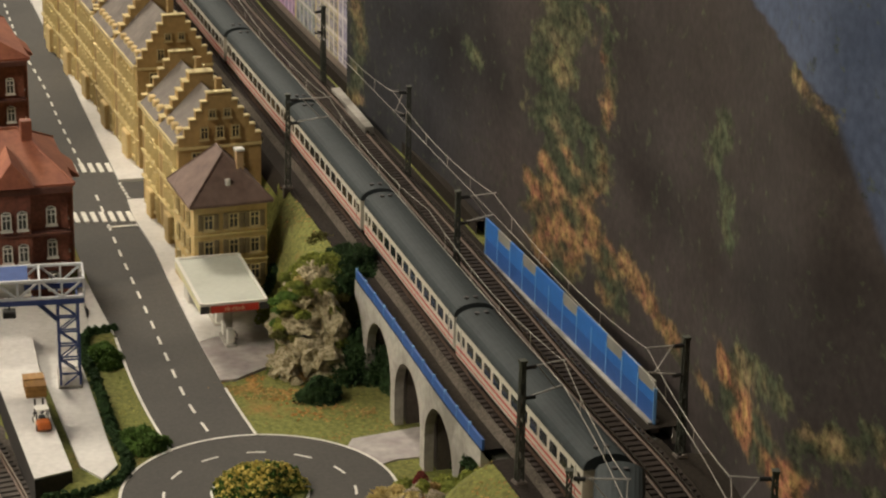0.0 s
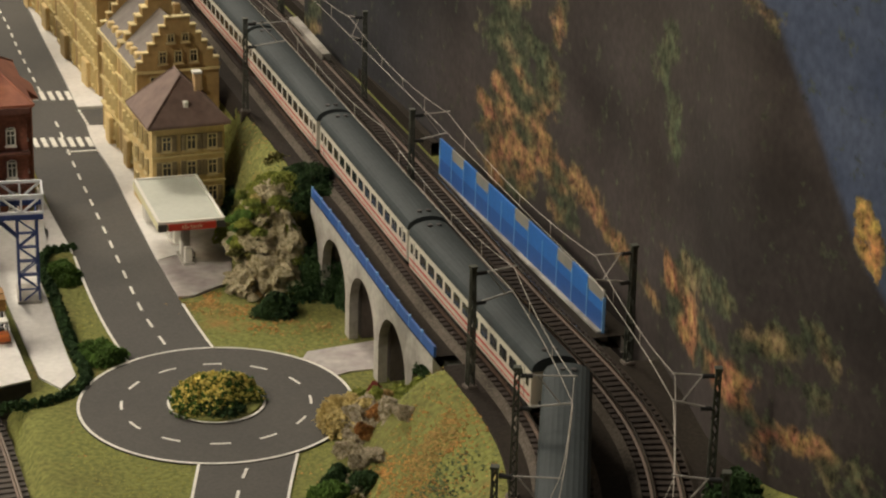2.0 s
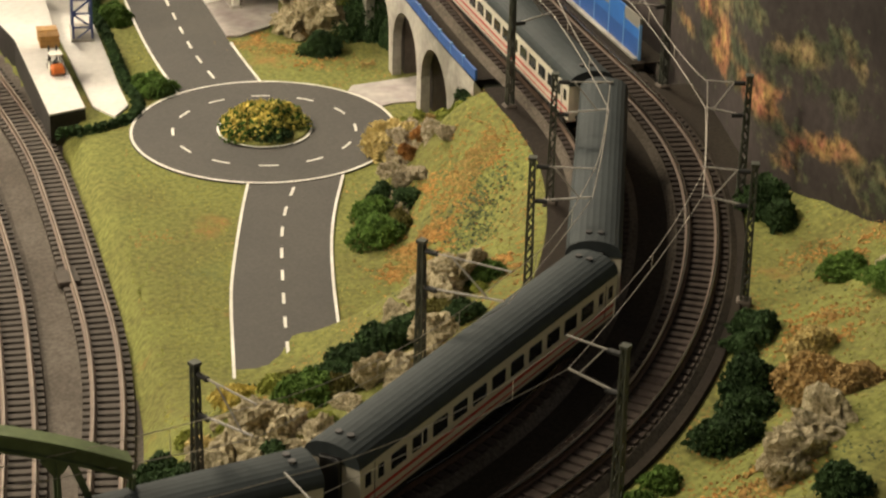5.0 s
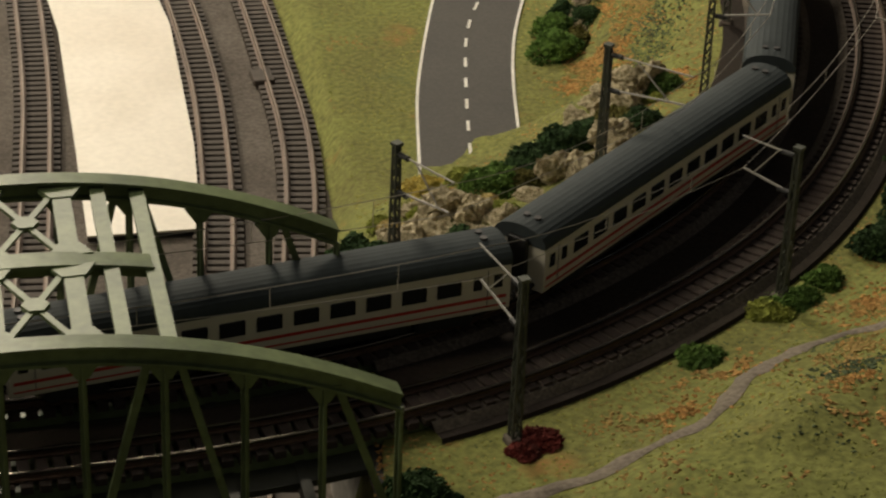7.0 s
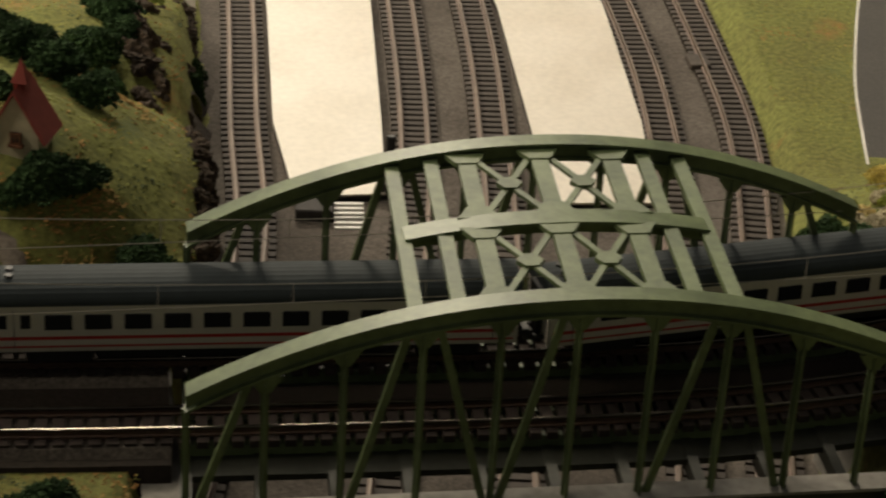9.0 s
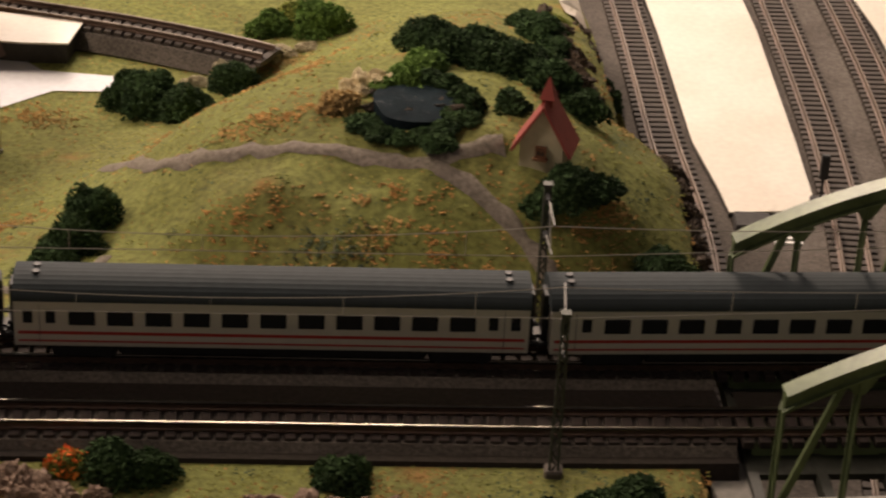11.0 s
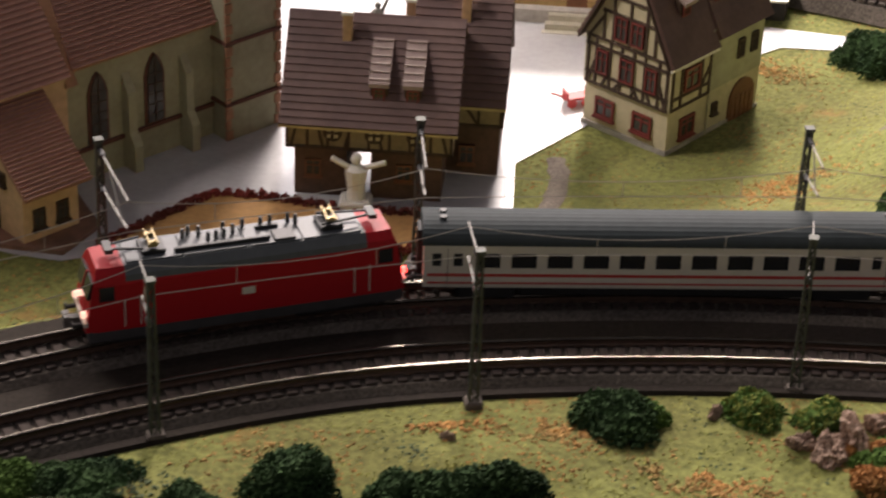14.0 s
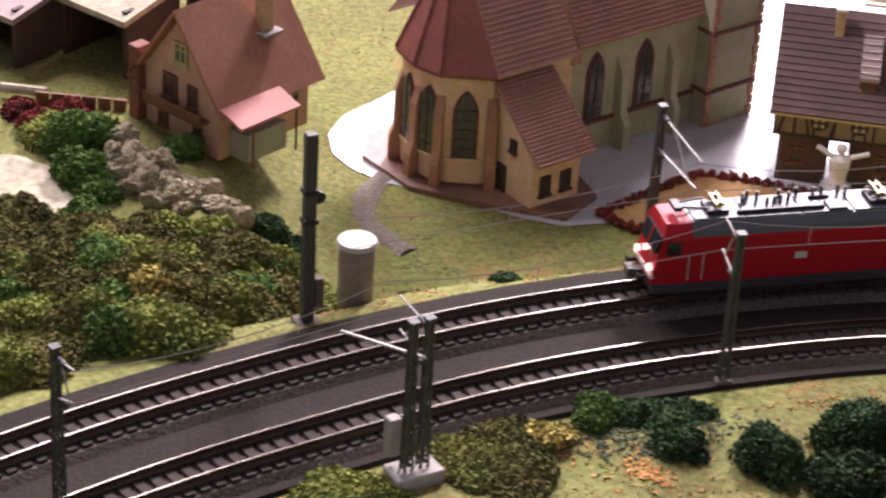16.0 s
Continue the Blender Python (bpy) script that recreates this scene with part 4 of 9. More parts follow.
wires(inner, INNER_MASTS[1:], "thin grey overhead wires above the town-side track")
wires(outer, OUTER_MASTS[:1] + [(1.973, 3.9), (2.02, 2.2)] + OUTER_MASTS[2:-1] + [(-6.205, -6.13), (-7.06, -6.65)], "thin grey overhead wires above the outer track")


# ---- the train ----
def wheelset(me, x, z=0.052):
    w = part("wheelset", Shape().rod((x, -0.047, z), (x, -0.06, z), 0.029, 14).rod((x, 0.047, z), (x, 0.06, z), 0.029, 14).rod((x, -0.05, z), (x, 0.05, z), 0.008, 6), M_BLACK, me)
    return w


def coupling(me, x, sgn):
    part("coupling", Shape().box(min(x, x + sgn * 0.045), -0.012, 0.055, max(x, x + sgn * 0.045), 0.012, 0.075).box(min(x + sgn * 0.03, x + sgn * 0.05), -0.022, 0.05, max(x + sgn * 0.03, x + sgn * 0.05), 0.022, 0.085), M_SILVER, me, "chunky steel coupling")
    for y in (-0.055, 0.055):
        part("buffer", Shape().rod((x, y, 0.075), (x + sgn * 0.028, y, 0.075), 0.007, 8).rod((x + sgn * 0.028, y, 0.075), (x + sgn * 0.033, y, 0.075), 0.014, 10), M_BLACK, me)


def locomotive(m):
    me = thing("locomotive", 0, 0, 0, 0, "glossy red electric locomotive with grey roof and lit headlamps", "locomotive")
    L, W = 0.50, 0.093
    zs, zr, zt = 0.062, 0.235, 0.262      # skirt, eave, roof
    prof = [(-W, zs), (W, zs), (W, 0.215), (W * 0.93, 0.238), (W * 0.72, zt), (-W * 0.72, zt), (-W * 0.93, 0.238), (-W, 0.215)]

    def section(x, fy, dz):
        return [(x, y * fy, z if z < 0.1 else z - dz) for y, z in prof]
    # body: nose slants back from the buffer beam's height
    rings = [[(-L + 0.012 + max(0, z - 0.13) * 0.32, y * 0.93, z) for y, z in prof], [(-L + 0.05 + max(0, z - 0.13) * 0.25, y, z) for y, z in prof],
             [(L - 0.05 - max(0, z - 0.13) * 0.25, y, z) for y, z in prof], [(L - 0.012 - max(0, z - 0.13) * 0.32, y * 0.93, z) for y, z in prof]]
    part("body", Shape().loft(rings), M_RED, me, "glossy red body")
    roof = part("roof", Shape().loft([[(x, W * 0.97, 0.222), (x, W * 0.985, 0.2225), (x, W * 0.94, 0.2405), (x, W * 0.73, zt + 0.003), (x, -W * 0.73, zt + 0.003), (x, -W * 0.94, 0.2405), (x, -W * 0.985, 0.2225), (x, -W * 0.97, 0.222)] for x in (-L + 0.135, L - 0.135)]), M_LROOF, me, "grey roof with panels")
    for x0, x1 in ((-0.355, -0.19), (-0.185, 0.0), (0.005, 0.17), (0.175, 0.355)):
        part("roof_panel", Shape().bbox(x0, -W * 0.68, zt + 0.003, x1, W * 0.68, zt + 0.008, 0.002), M_LROOF, roof)
    part("roof_hatch", Shape().bbox(0.09, -0.06, zt + 0.008, 0.155, 0.0, zt + 0.016, 0.003), M_FRAME, roof)
    part("roof_duct", Shape().bbox(-0.21, -0.045, zt + 0.008, 0.08, -0.032, zt + 0.02, 0.003).bbox(0.05, 0.02, zt + 0.008, 0.12, 0.035, zt + 0.018, 0.003), M_BLACK, roof)
    for x, y in ((-0.17, 0.03), (-0.15, 0.045), (-0.12, 0.035), (-0.10, -0.005), (-0.075, 0.0), (-0.05, 0.005), (-0.045, 0.04), (-0.02, 0.02), (0.015, 0.045), (0.07, 0.04), (0.10, 0.045), (0.155, 0.045), (0.175, 0.03)):
        part("insulator", Shape().rod((x, y, zt + 0.006), (x, y, zt + 0.040), 0.0055, 7).rod((x, y, zt + 0.014), (x, y, zt + 0.019), 0.008, 7).rod((x, y, zt + 0.026), (x, y, zt + 0.031), 0.0075, 7), M_BLACK, roof)
    for s in (-1, 1):
        x = s * 0.27
        pan = part("pantograph", Shape().box(x - 0.035, -0.04, zt + 0.008, x + 0.035, 0.04, zt + 0.022).rod((x - 0.03, -0.035, zt + 0.03), (x + s * 0.13, -0.012, zt + 0.03), 0.004).rod((x - 0.03, 0.035, zt + 0.03), (x + s * 0.13, 0.012, zt + 0.03), 0.004)
                   .box(x + s * 0.13 - 0.012, -0.03, zt + 0.022, x + s * 0.13 + 0.012, 0.03, zt + 0.036), M_BLACK, roof, "folded black pantograph")
        part("contact_strip", Shape().rod((x - 0.012, -0.045, zt + 0.046), (x - 0.012, 0.045, zt + 0.046), 0.0035).rod((x + 0.012, -0.045, zt + 0.046), (x + 0.012, 0.045, zt + 0.046), 0.0035)
             .box(x - 0.014, -0.03, zt + 0.026, x + 0.014, -0.022, zt + 0.046).box(x - 0.014, 0.022, zt + 0.026, x + 0.014, 0.03, zt + 0.046), M_BRASS, pan, "bright brass contact strips")
    part("skirt", Shape().bbox(-L + 0.02, -W * 0.98, 0.028, L - 0.02, W * 0.98, 0.064, 0.004), M_FRAME, me, "dark grey lower frame")
    for s in (-1, 1):
        part("bogie", Shape().bbox(s * 0.28 - 0.13, -0.075, 0.008, s * 0.28 + 0.13, 0.075, 0.05, 0.008), M_BLACK, me)
        for dx in (-0.085, 0.085):
            wheelset(me, s * 0.28 + dx, 0.029)
        xf = s * L

        def face(y0, y1, z0, z1, lift, mm, nm, lab=""):
            xa = lambda z: xf - s * (0.012 + max(0, z - 0.13) * 0.32) + s * lift
            v = [(xa(z0), y0, z0), (xa(z0), y1, z0), (xa(z1), y1, z1), (xa(z1), y0, z1)]
            v += [(x - s * 0.012, y, z) for x, y, z in v]
            f = [(0, 1, 2, 3), (7, 6, 5, 4), (0, 4, 5, 1), (1, 5, 6, 2), (2, 6, 7, 3), (3, 7, 4, 0)]
            return part(nm, Shape().add(v, f if s > 0 else [q[::-1] for q in f]), mm, me, lab)
        face(-0.074, 0.074, 0.165, 0.222, 0.003, M_GLASS, "windscreen", "dark windscreen")
        face(-0.003, 0.003, 0.163, 0.224, 0.005, M_RED, "windscreen_bar")
        face(-0.088, 0.088, 0.082, 0.094, 0.004, M_COACH, "warning_strip", "white band across the front")
        for y in (-0.062, 0.062):
            part("headlamp", Shape().rod((xf - s * 0.02, y, 0.112), (xf - s * 0.004, y, 0.112), 0.011, 10), M_LAMP if s < 0 else M_TAIL, me, "lit round headlamp" if s < 0 else "red tail lamp")
        part("headlamp", Shape().rod((xf - s * 0.03, 0, 0.150), (xf - s * 0.008, 0, 0.150), 0.010, 10), M_LAMP if s < 0 else M_BLACK, me)
        coupling(me, xf - s * 0.01, s)
        for sy in (-1, 1):
            part("cab_window", Shape().box(min(s * 0.40, s * 0.445), sy * W - 0.002, 0.165, max(s * 0.40, s * 0.445), sy * W + 0.002, 0.212), M_GLASS, me)
            for dx in (0.325, 0.372):
                part("door_rail", Shape().rod((s * dx, sy * (W + 0.004), 0.075), (s * dx, sy * (W + 0.004), 0.165), 0.0018, 5), M_COACH, me)
            part("door", Shape().box(min(s * 0.33, s * 0.367), sy * W - 0.0015, 0.07, max(s * 0.33, s * 0.367), sy * W + 0.0015, 0.215), M_RED, me)
    for sy in (-1, 1):
        part("side_panel", Shape().box(-0.29, sy * W - 0.0012, 0.19, 0.29, sy * W + 0.0012, 0.212), M_RED, me)
        part("mark", Shape().box(-0.02, sy * W - 0.0016, 0.125, 0.02, sy * W + 0.0016, 0.148), M_COACH, me, "small pale emblem")
    me.matrix_basis = m
    return me


COACH_L = 0.745


def coach():
    """Built once with all its parts, then copied along the train."""
    me = thing("passenger_coach", 0, 0, 0, 0, "white express coach with red stripe and ribbed grey roof", "railway coach", "coaches of the train")
    L, W = COACH_L, 0.092
    ze, zt = 0.205, 0.262
    prof = [(-W * 0.97, 0.058), (W * 0.97, 0.058), (W, 0.085), (W, ze), (-W, ze), (-W, 0.085)]
    part("body", Shape().loft([[(x, y, z) for y, z in prof] for x in (-L, L)]), M_COACH, me, "cream white body")
    rib = []
    for k, a in enumerate(np.linspace(0, math.pi, 29)):
        r = 1.0 + (0.012 if k % 2 and 3 < k < 25 else 0)
        rib.append((W * 1.01 * math.cos(a) * r, ze + (zt - ze) * math.sin(a) ** 0.8 * r))
    part("roof", Shape().loft([[(x, y, z) for y, z in rib] for x in (-L - 0.004, L + 0.004)]), M_CROOF, me, "ribbed grey roof", smooth=False)
    for x in (-L, L):
        s = 1 if x > 0 else -1
        part("end_bellows", Shape().bbox(min(x, x + s * 0.018), -0.035, 0.06, max(x, x + s * 0.018), 0.035, 0.225, 0.004), M_BLACK, me, "black gangway bellows")
        for y in (-0.02, 0.02):
            part("roof_vent", Shape().rod((x - s * 0.06, y, zt - 0.002), (x - s * 0.06, y, zt + 0.006), 0.011, 10), M_FRAME, me)
        part("bogie", Shape().bbox(s * 0.55 - 0.09, -0.07, 0.012, s * 0.55 + 0.09, 0.07, 0.055, 0.008), M_BLACK, me)
        for dx in (-0.065, 0.065):
            wheelset(me, s * 0.55 + dx, 0.029)
        coupling(me, x, s)
    part("underframe", Shape().bbox(-0.45, -0.065, 0.02, 0.45, 0.065, 0.06, 0.01), M_BLACK, me)
    for sy in (-1, 1):
        y = sy * W
        part("stripe", Shape().box(-L + 0.012, y - 0.0012, 0.098, L - 0.012, y + 0.0012, 0.108), M_STRIPE, me, "red stripe along the side")
        part("lower_stripe", Shape().box(-L + 0.012, y - 0.0012, 0.073, L - 0.012, y + 0.0012, 0.078), M_STRIPE, me)
        for k in range(11):
            x = -0.55 + 0.11 * k
            part("window", Shape().bbox(x - 0.038, y - 0.0016, 0.130, x + 0.038, y + 0.0016, 0.178, 0.004), M_GLASS, me, "dark tinted window")
        for x in (-0.705, -0.64, 0.64, 0.705):
            part("door_window", Shape().box(x - 0.014, y - 0.0016, 0.135, x + 0.014, y + 0.0016, 0.178), M_GLASS, me)
        for x in (-0.672, 0.672):
            part("door_seam", Shape().box(x - 0.001, y - 0.0014, 0.07, x + 0.001, y + 0.0014, 0.195), M_FRAME, me)
    return me


def seat_on_line(s_front, half):
    """The pose of a vehicle whose front end is at s_front on the inner track; also the place of its rear end."""
    p, s = on_line(s_front), s_front
    while np.hypot(*(on_line(s) - p)) < 2 * half and s > 0:
        s -= 0.01
    q = on_line(s)
    # bogies sit on the track, so the middle moves a little to the inside of a curve
    a, b = on_line(s_front - 0.4 * half), on_line(s + 0.4 * half)
    c, d = (a + b) / 2, a - b
    # local -x points forward
    return at(c[0], c[1], 0.462 + 0.026, math.degrees(math.atan2(-d[1], -d[0]))), s


s_nose = 0.57 + 0.05 * int(np.argmin(np.hypot(inner[:, 0] + 5.42, inner[:, 1] + 4.68)))
m, s_next = seat_on_line(s_nose, 0.50)
locomotive(m)
first = None
s_next -= 0.055
while True:
    m, s_rear = seat_on_line(s_next, COACH_L)
    if s_rear < 0.2:
        break
    if first is None:
        first = coach()
        first.matrix_basis = m
    else:
        copy_thing(first, m)
    s_next = s_rear - 0.05
# ---- printed backdrop behind the line ----
def print_material(name, rough):
    """A printed sheet: the colours come from its own print, with a fine grain."""
    m = bpy.data.materials.new(name)
    m.use_nodes = True
    nt = m.node_tree
    b = nt.nodes["Principled BSDF"]
    b.inputs["Roughness"].default_value = rough
    b.inputs["Specular IOR Level"].default_value = 0.25
    at_ = nt.nodes.new("ShaderNodeVertexColor")
    at_.layer_name = "print"
    co, n = nt.nodes.new("ShaderNodeTexCoord"), nt.nodes.new("ShaderNodeTexNoise")
    n.inputs["Scale"].default_value, n.inputs["Detail"].default_value = 260, 4
    nt.links.new(co.outputs["Object"], n.inputs["Vector"])
    r, h = nt.nodes.new("ShaderNodeMapRange"), nt.nodes.new("ShaderNodeHueSaturation")
    r.inputs["From Min"].default_value, r.inputs["From Max"].default_value = 0.3, 0.7
    r.inputs["To Min"].default_value, r.inputs["To Max"].default_value = 0.82, 1.18
    nt.links.new(n.outputs["Fac"], r.inputs["Value"])
    nt.links.new(r.outputs["Result"], h.inputs["Value"])
    nt.links.new(at_.outputs["Color"], h.inputs["Color"])
    nt.links.new(h.outputs["Color"], b.inputs["Base Color"])
    return m


def paint(ob, colors):
    layer = ob.data.color_attributes.new("print", "FLOAT_COLOR", "POINT")
    layer.data.foreach_set("color", np.c_[colors, np.ones(len(colors))].ravel().astype(np.float32))


def fractal(a, b, c, scale, octaves=3):
    out = np.zeros(a.shape)
    for o in range(octaves):
        k = scale * 2 ** o
        out += np.array([noise.noise((x * k, y * k, c + 7.3 * o)) for x, y in zip(a.ravel().tolist(), b.ravel().tolist())]).reshape(a.shape) / 2 ** o
    return out


BOARD = [(1.76, 5.32), (2.27, 3.2), (2.74, 1.2), (2.84, 0.2), (2.86, -0.4), (2.98, -0.8), (3.2, -1.5), (3.7, -2.8), (4.4, -4.2)]
board_line = even(softened(even(catmull(BOARD, 0.018), 0.018), 6), 0.018)
zs = np.arange(0.1, 3.0, 0.018)
bs, bz = np.meshgrid(np.arange(len(board_line)) * 0.018, zs)
sh, w = Shape(), len(board_line)
sh.v = [(float(board_line[i, 0]), float(board_line[i, 1]), float(z)) for z in zs for i in range(w)]
sh.f = [(j * w + i, j * w + i + 1, (j + 1) * w + i + 1, (j + 1) * w + i) for j in range(len(zs) - 1) for i in range(w - 1)]


def mountain_material():
    """Printed rock and sky, with painted leaves dabbed over it in small strokes."""
    m = print_material("mountain_print", 0.7)
    nt = m.node_tree
    bsdf = nt.nodes["Principled BSDF"]
    under = bsdf.inputs["Base Color"].links[0].from_socket
    leaf = nt.nodes.new("ShaderNodeVertexColor")
    leaf.layer_name = "leaves"
    co, stretch = nt.nodes.new("ShaderNodeTexCoord"), nt.nodes.new("ShaderNodeMapping")
    stretch.inputs["Scale"].default_value = (1.0, 1.0, 1.15)
    nt.links.new(co.outputs["Object"], stretch.inputs["Vector"])

    def grain(scale, low, high):
        n, r = nt.nodes.new("ShaderNodeTexNoise"), nt.nodes.new("ShaderNodeMapRange")
        n.inputs["Scale"].default_value, n.inputs["Detail"].default_value, n.inputs["Roughness"].default_value = scale, 3, 0.65
        nt.links.new(stretch.outputs["Vector"], n.inputs["Vector"])
        r.inputs["From Min"].default_value, r.inputs["From Max"].default_value = 0.32, 0.68
        r.inputs["To Min"].default_value, r.inputs["To Max"].default_value = low, high
        nt.links.new(n.outputs["Fac"], r.inputs["Value"])
        return r.outputs["Result"]

    hsv = nt.nodes.new("ShaderNodeHueSaturation")
    nt.links.new(grain(210, 0.2, 1.75), hsv.inputs["Value"])
    nt.links.new(grain(120, 0.465, 0.535), hsv.inputs["Hue"])
    nt.links.new(leaf.outputs["Color"], hsv.inputs["Color"])
    add, cut, mix = nt.nodes.new("ShaderNodeMath"), nt.nodes.new("ShaderNodeMapRange"), nt.nodes.new("ShaderNodeMix")
    nt.links.new(leaf.outputs["Alpha"], add.inputs[0])
    nt.links.new(grain(130, -0.5, 0.5), add.inputs[1])
    cut.inputs["From Min"].default_value, cut.inputs["From Max"].default_value = 0.24, 0.66
    nt.links.new(add.outputs[0], cut.inputs["Value"])
    mix.data_type = "RGBA"
    nt.links.new(cut.outputs["Result"], mix.inputs["Factor"])
    nt.links.new(under, mix.inputs[6])
    nt.links.new(hsv.outputs["Color"], mix.inputs[7])
    nt.links.new(mix.outputs[2], bsdf.inputs["Base Color"])
    return m


backdrop = tagged(part("backdrop", sh, mountain_material()), "printed mountain backdrop with autumn bushes and sky", "backdrop", kind="structure")
rough_noise, streak = fractal(bs * 0.6, bz * 1.5, 1.0, 1.3), fractal(bs * 0.9, bz * 1.3, 4.0, 2.2)
fine = fractal(bs * 0.8, bz * 1.7, 9.0, 5.0, 4)
deep = np.clip((2.6 - bs) / 1.2, 0, 1)[..., None]
rock = np.stack([0.032 + 0.014 * rough_noise + 0.010 * streak, 0.0265 + 0.011 * rough_noise + 0.009 * streak, 0.0255 + 0.010 * rough_noise + 0.009 * streak], -1)
rock = 0.97 * rock * (1 - deep * np.array((0.42, 0.30, 0.16)))


def band_mask(pts, width, ragged):
    best = np.full(bs.shape, 1e9)
    for (s0, z0), (s1, z1) in zip(pts, pts[1:]):
        ds, dz = s1 - s0, z1 - z0
        t = np.clip(((bs - s0) * ds + 4.8 * (bz - z0) * dz) / (ds * ds + 4.8 * dz * dz), 0, 1)
        best = np.minimum(best, np.hypot((bs - s0 - t * ds), (bz - z0 - t * dz) * 2.2))
    return np.clip((1.35 * width - best + ragged * (0.45 * rough_noise + 0.25 * streak + 0.7 * fine)) / 0.16 + 0.35, 0, 1)


leaf_green, leaf_rust, leaf_gold = np.array((0.046, 0.055, 0.032)), np.array((0.20, 0.088, 0.040)), np.array((0.20, 0.125, 0.06))
col, cover, leaves = rock, np.zeros(bs.shape), np.ones(rock.shape) * leaf_green
warm = np.clip(0.5 + 0.5 * streak + 0.9 * rough_noise + 1.5 * fine, 0, 1)[..., None]
for pts, width, rust in (
    ([(3.22, 2.4), (3.19, 1.9), (3.1, 1.69), (2.97, 1.42)], 0.12, 0.1),
    ([(3.4, 2.3), (3.44, 1.95), (3.6, 1.79), (3.64, 1.67)], 0.04, 0.8),
    ([(6.8, 0.66), (7.4, 0.7), (8, 0.7)], 0.1, 0.4),
    ([(0.16, 1.5), (0.16, 1.07), (0.27, 0.86), (0.12, 0.52)], 0.06, 0.35),
    ([(1.94, 1.3), (2.12, 1.24)], 0.07, 0.0),
    ([(2.97, 1.42), (3.05, 1.22), (3.24, 1.05)], 0.147, 0.22),
    ([(3.25, 1.33), (3.45, 1.28), (3.5, 1.13)], 0.083, 0.05),
    ([(3.64, 1.67), (3.64, 1.41), (3.63, 1.17)], 0.023, 0.7),
    ([(3.25, 1.01), (3.06, 0.78), (3.14, 0.63)], 0.15, 0.85),
    ([(3.35, 0.98), (3.46, 0.88)], 0.082, 0.6),
    ([(3.52, 0.87), (3.7, 0.77), (3.81, 0.62)], 0.074, 0.85),
    ([(3.94, 0.83), (4.24, 0.74), (4.48, 0.69)], 0.049, 0.75),
    ([(4.48, 0.69), (4.79, 0.65), (5.2, 0.68), (5.52, 0.75)], 0.019, 0.8),
    ([(4.92, 1.8), (4.84, 1.59), (4.98, 1.52), (5.06, 1.32)], 0.042, 0.0),
    ([(5.78, 2.21), (5.94, 2.15), (6.05, 2.12)], 0.03, 0.4),
    ([(5.25, 0.86), (5.27, 0.74), (5.62, 0.77)], 0.123, 1.0),
    ([(5.35, 0.95), (5.76, 1.03)], 0.074, 0.2),
    ([(5.99, 0.9), (6.19, 1.0), (6.43, 1.13), (6.49, 1.09)], 0.048, 0.35),
    ([(5.95, 0.81), (5.98, 0.69), (6.09, 0.66)], 0.055, 0.95),
    ([(6.09, 0.66), (6.31, 0.68), (6.58, 0.75)], 0.033, 1.0),
    ([(6.13, 0.56), (6.22, 0.55)], 0.026, 0.8),
    ([(6.57, 0.69), (6.8, 0.79)], 0.026, 0.25),
    ([(6.28, 0.92), (6.47, 0.92)], 0.031, 0.15),
):
    mask = band_mask(pts, 0.02 + 1.45 * width, 0.05 + 0.9 * width)[..., None]
    rust = rust * 0.8
    leaf = leaf_green * (1 - warm * rust) + (leaf_rust * (0.5 + 0.5 * rust) + leaf_gold * (0.5 - 0.5 * rust)) * warm * rust + leaf_gold * 0.25 * np.clip(fine, 0, 1)[..., None]
    leaf = leaf * (0.85 + 0.5 * fine[..., None])
    leaves = leaves * (1 - mask) + np.clip(leaf, 0.01, 1) * mask
    cover = np.maximum(cover, mask[..., 0])
edge = np.interp(bz, (0.9, 1.43, 1.5, 1.72, 1.95, 2.17, 2.25, 2.32, 3.0), (7.6, 6.74, 6.62, 6.42, 6.2, 6.0, 5.65, 5.1, 4.4)) + 0.03 * streak
sky = np.clip((bs - edge) / 0.06, 0, 1)[..., None]
haze = np.stack([0.046 + 0.018 * streak, 0.060 + 0.020 * streak, 0.100 + 0.026 * streak], -1)
cover = cover * (1 - sky[..., 0])
far_leaf = (np.clip((0.1 - np.hypot(bs - 6.68, (bz - 1.56) * 0.8) + 0.09 * fine) / 0.05, 0, 1) + np.clip((0.09 - np.hypot(bs - 6.85, bz - 1.3) + 0.09 * fine) / 0.05, 0, 1))[..., None]
far_leaf = np.clip(far_leaf, 0, 1) * sky
cover = np.maximum(cover, far_leaf[..., 0])
leaves = leaves * (1 - far_leaf) + np.array((0.30, 0.18, 0.06)) * far_leaf
col = np.clip(1.6 * (col * (1 - sky) + haze * sky), 0.008, 0.7)
paint(backdrop, col.reshape(-1, 3))
layer = backdrop.data.color_attributes.new("leaves", "FLOAT_COLOR", "POINT")
layer.data.foreach_set("color", np.c_[np.clip(1.55 * leaves, 0.008, 0.7).reshape(-1, 3), cover.ravel()].ravel().astype(np.float32))

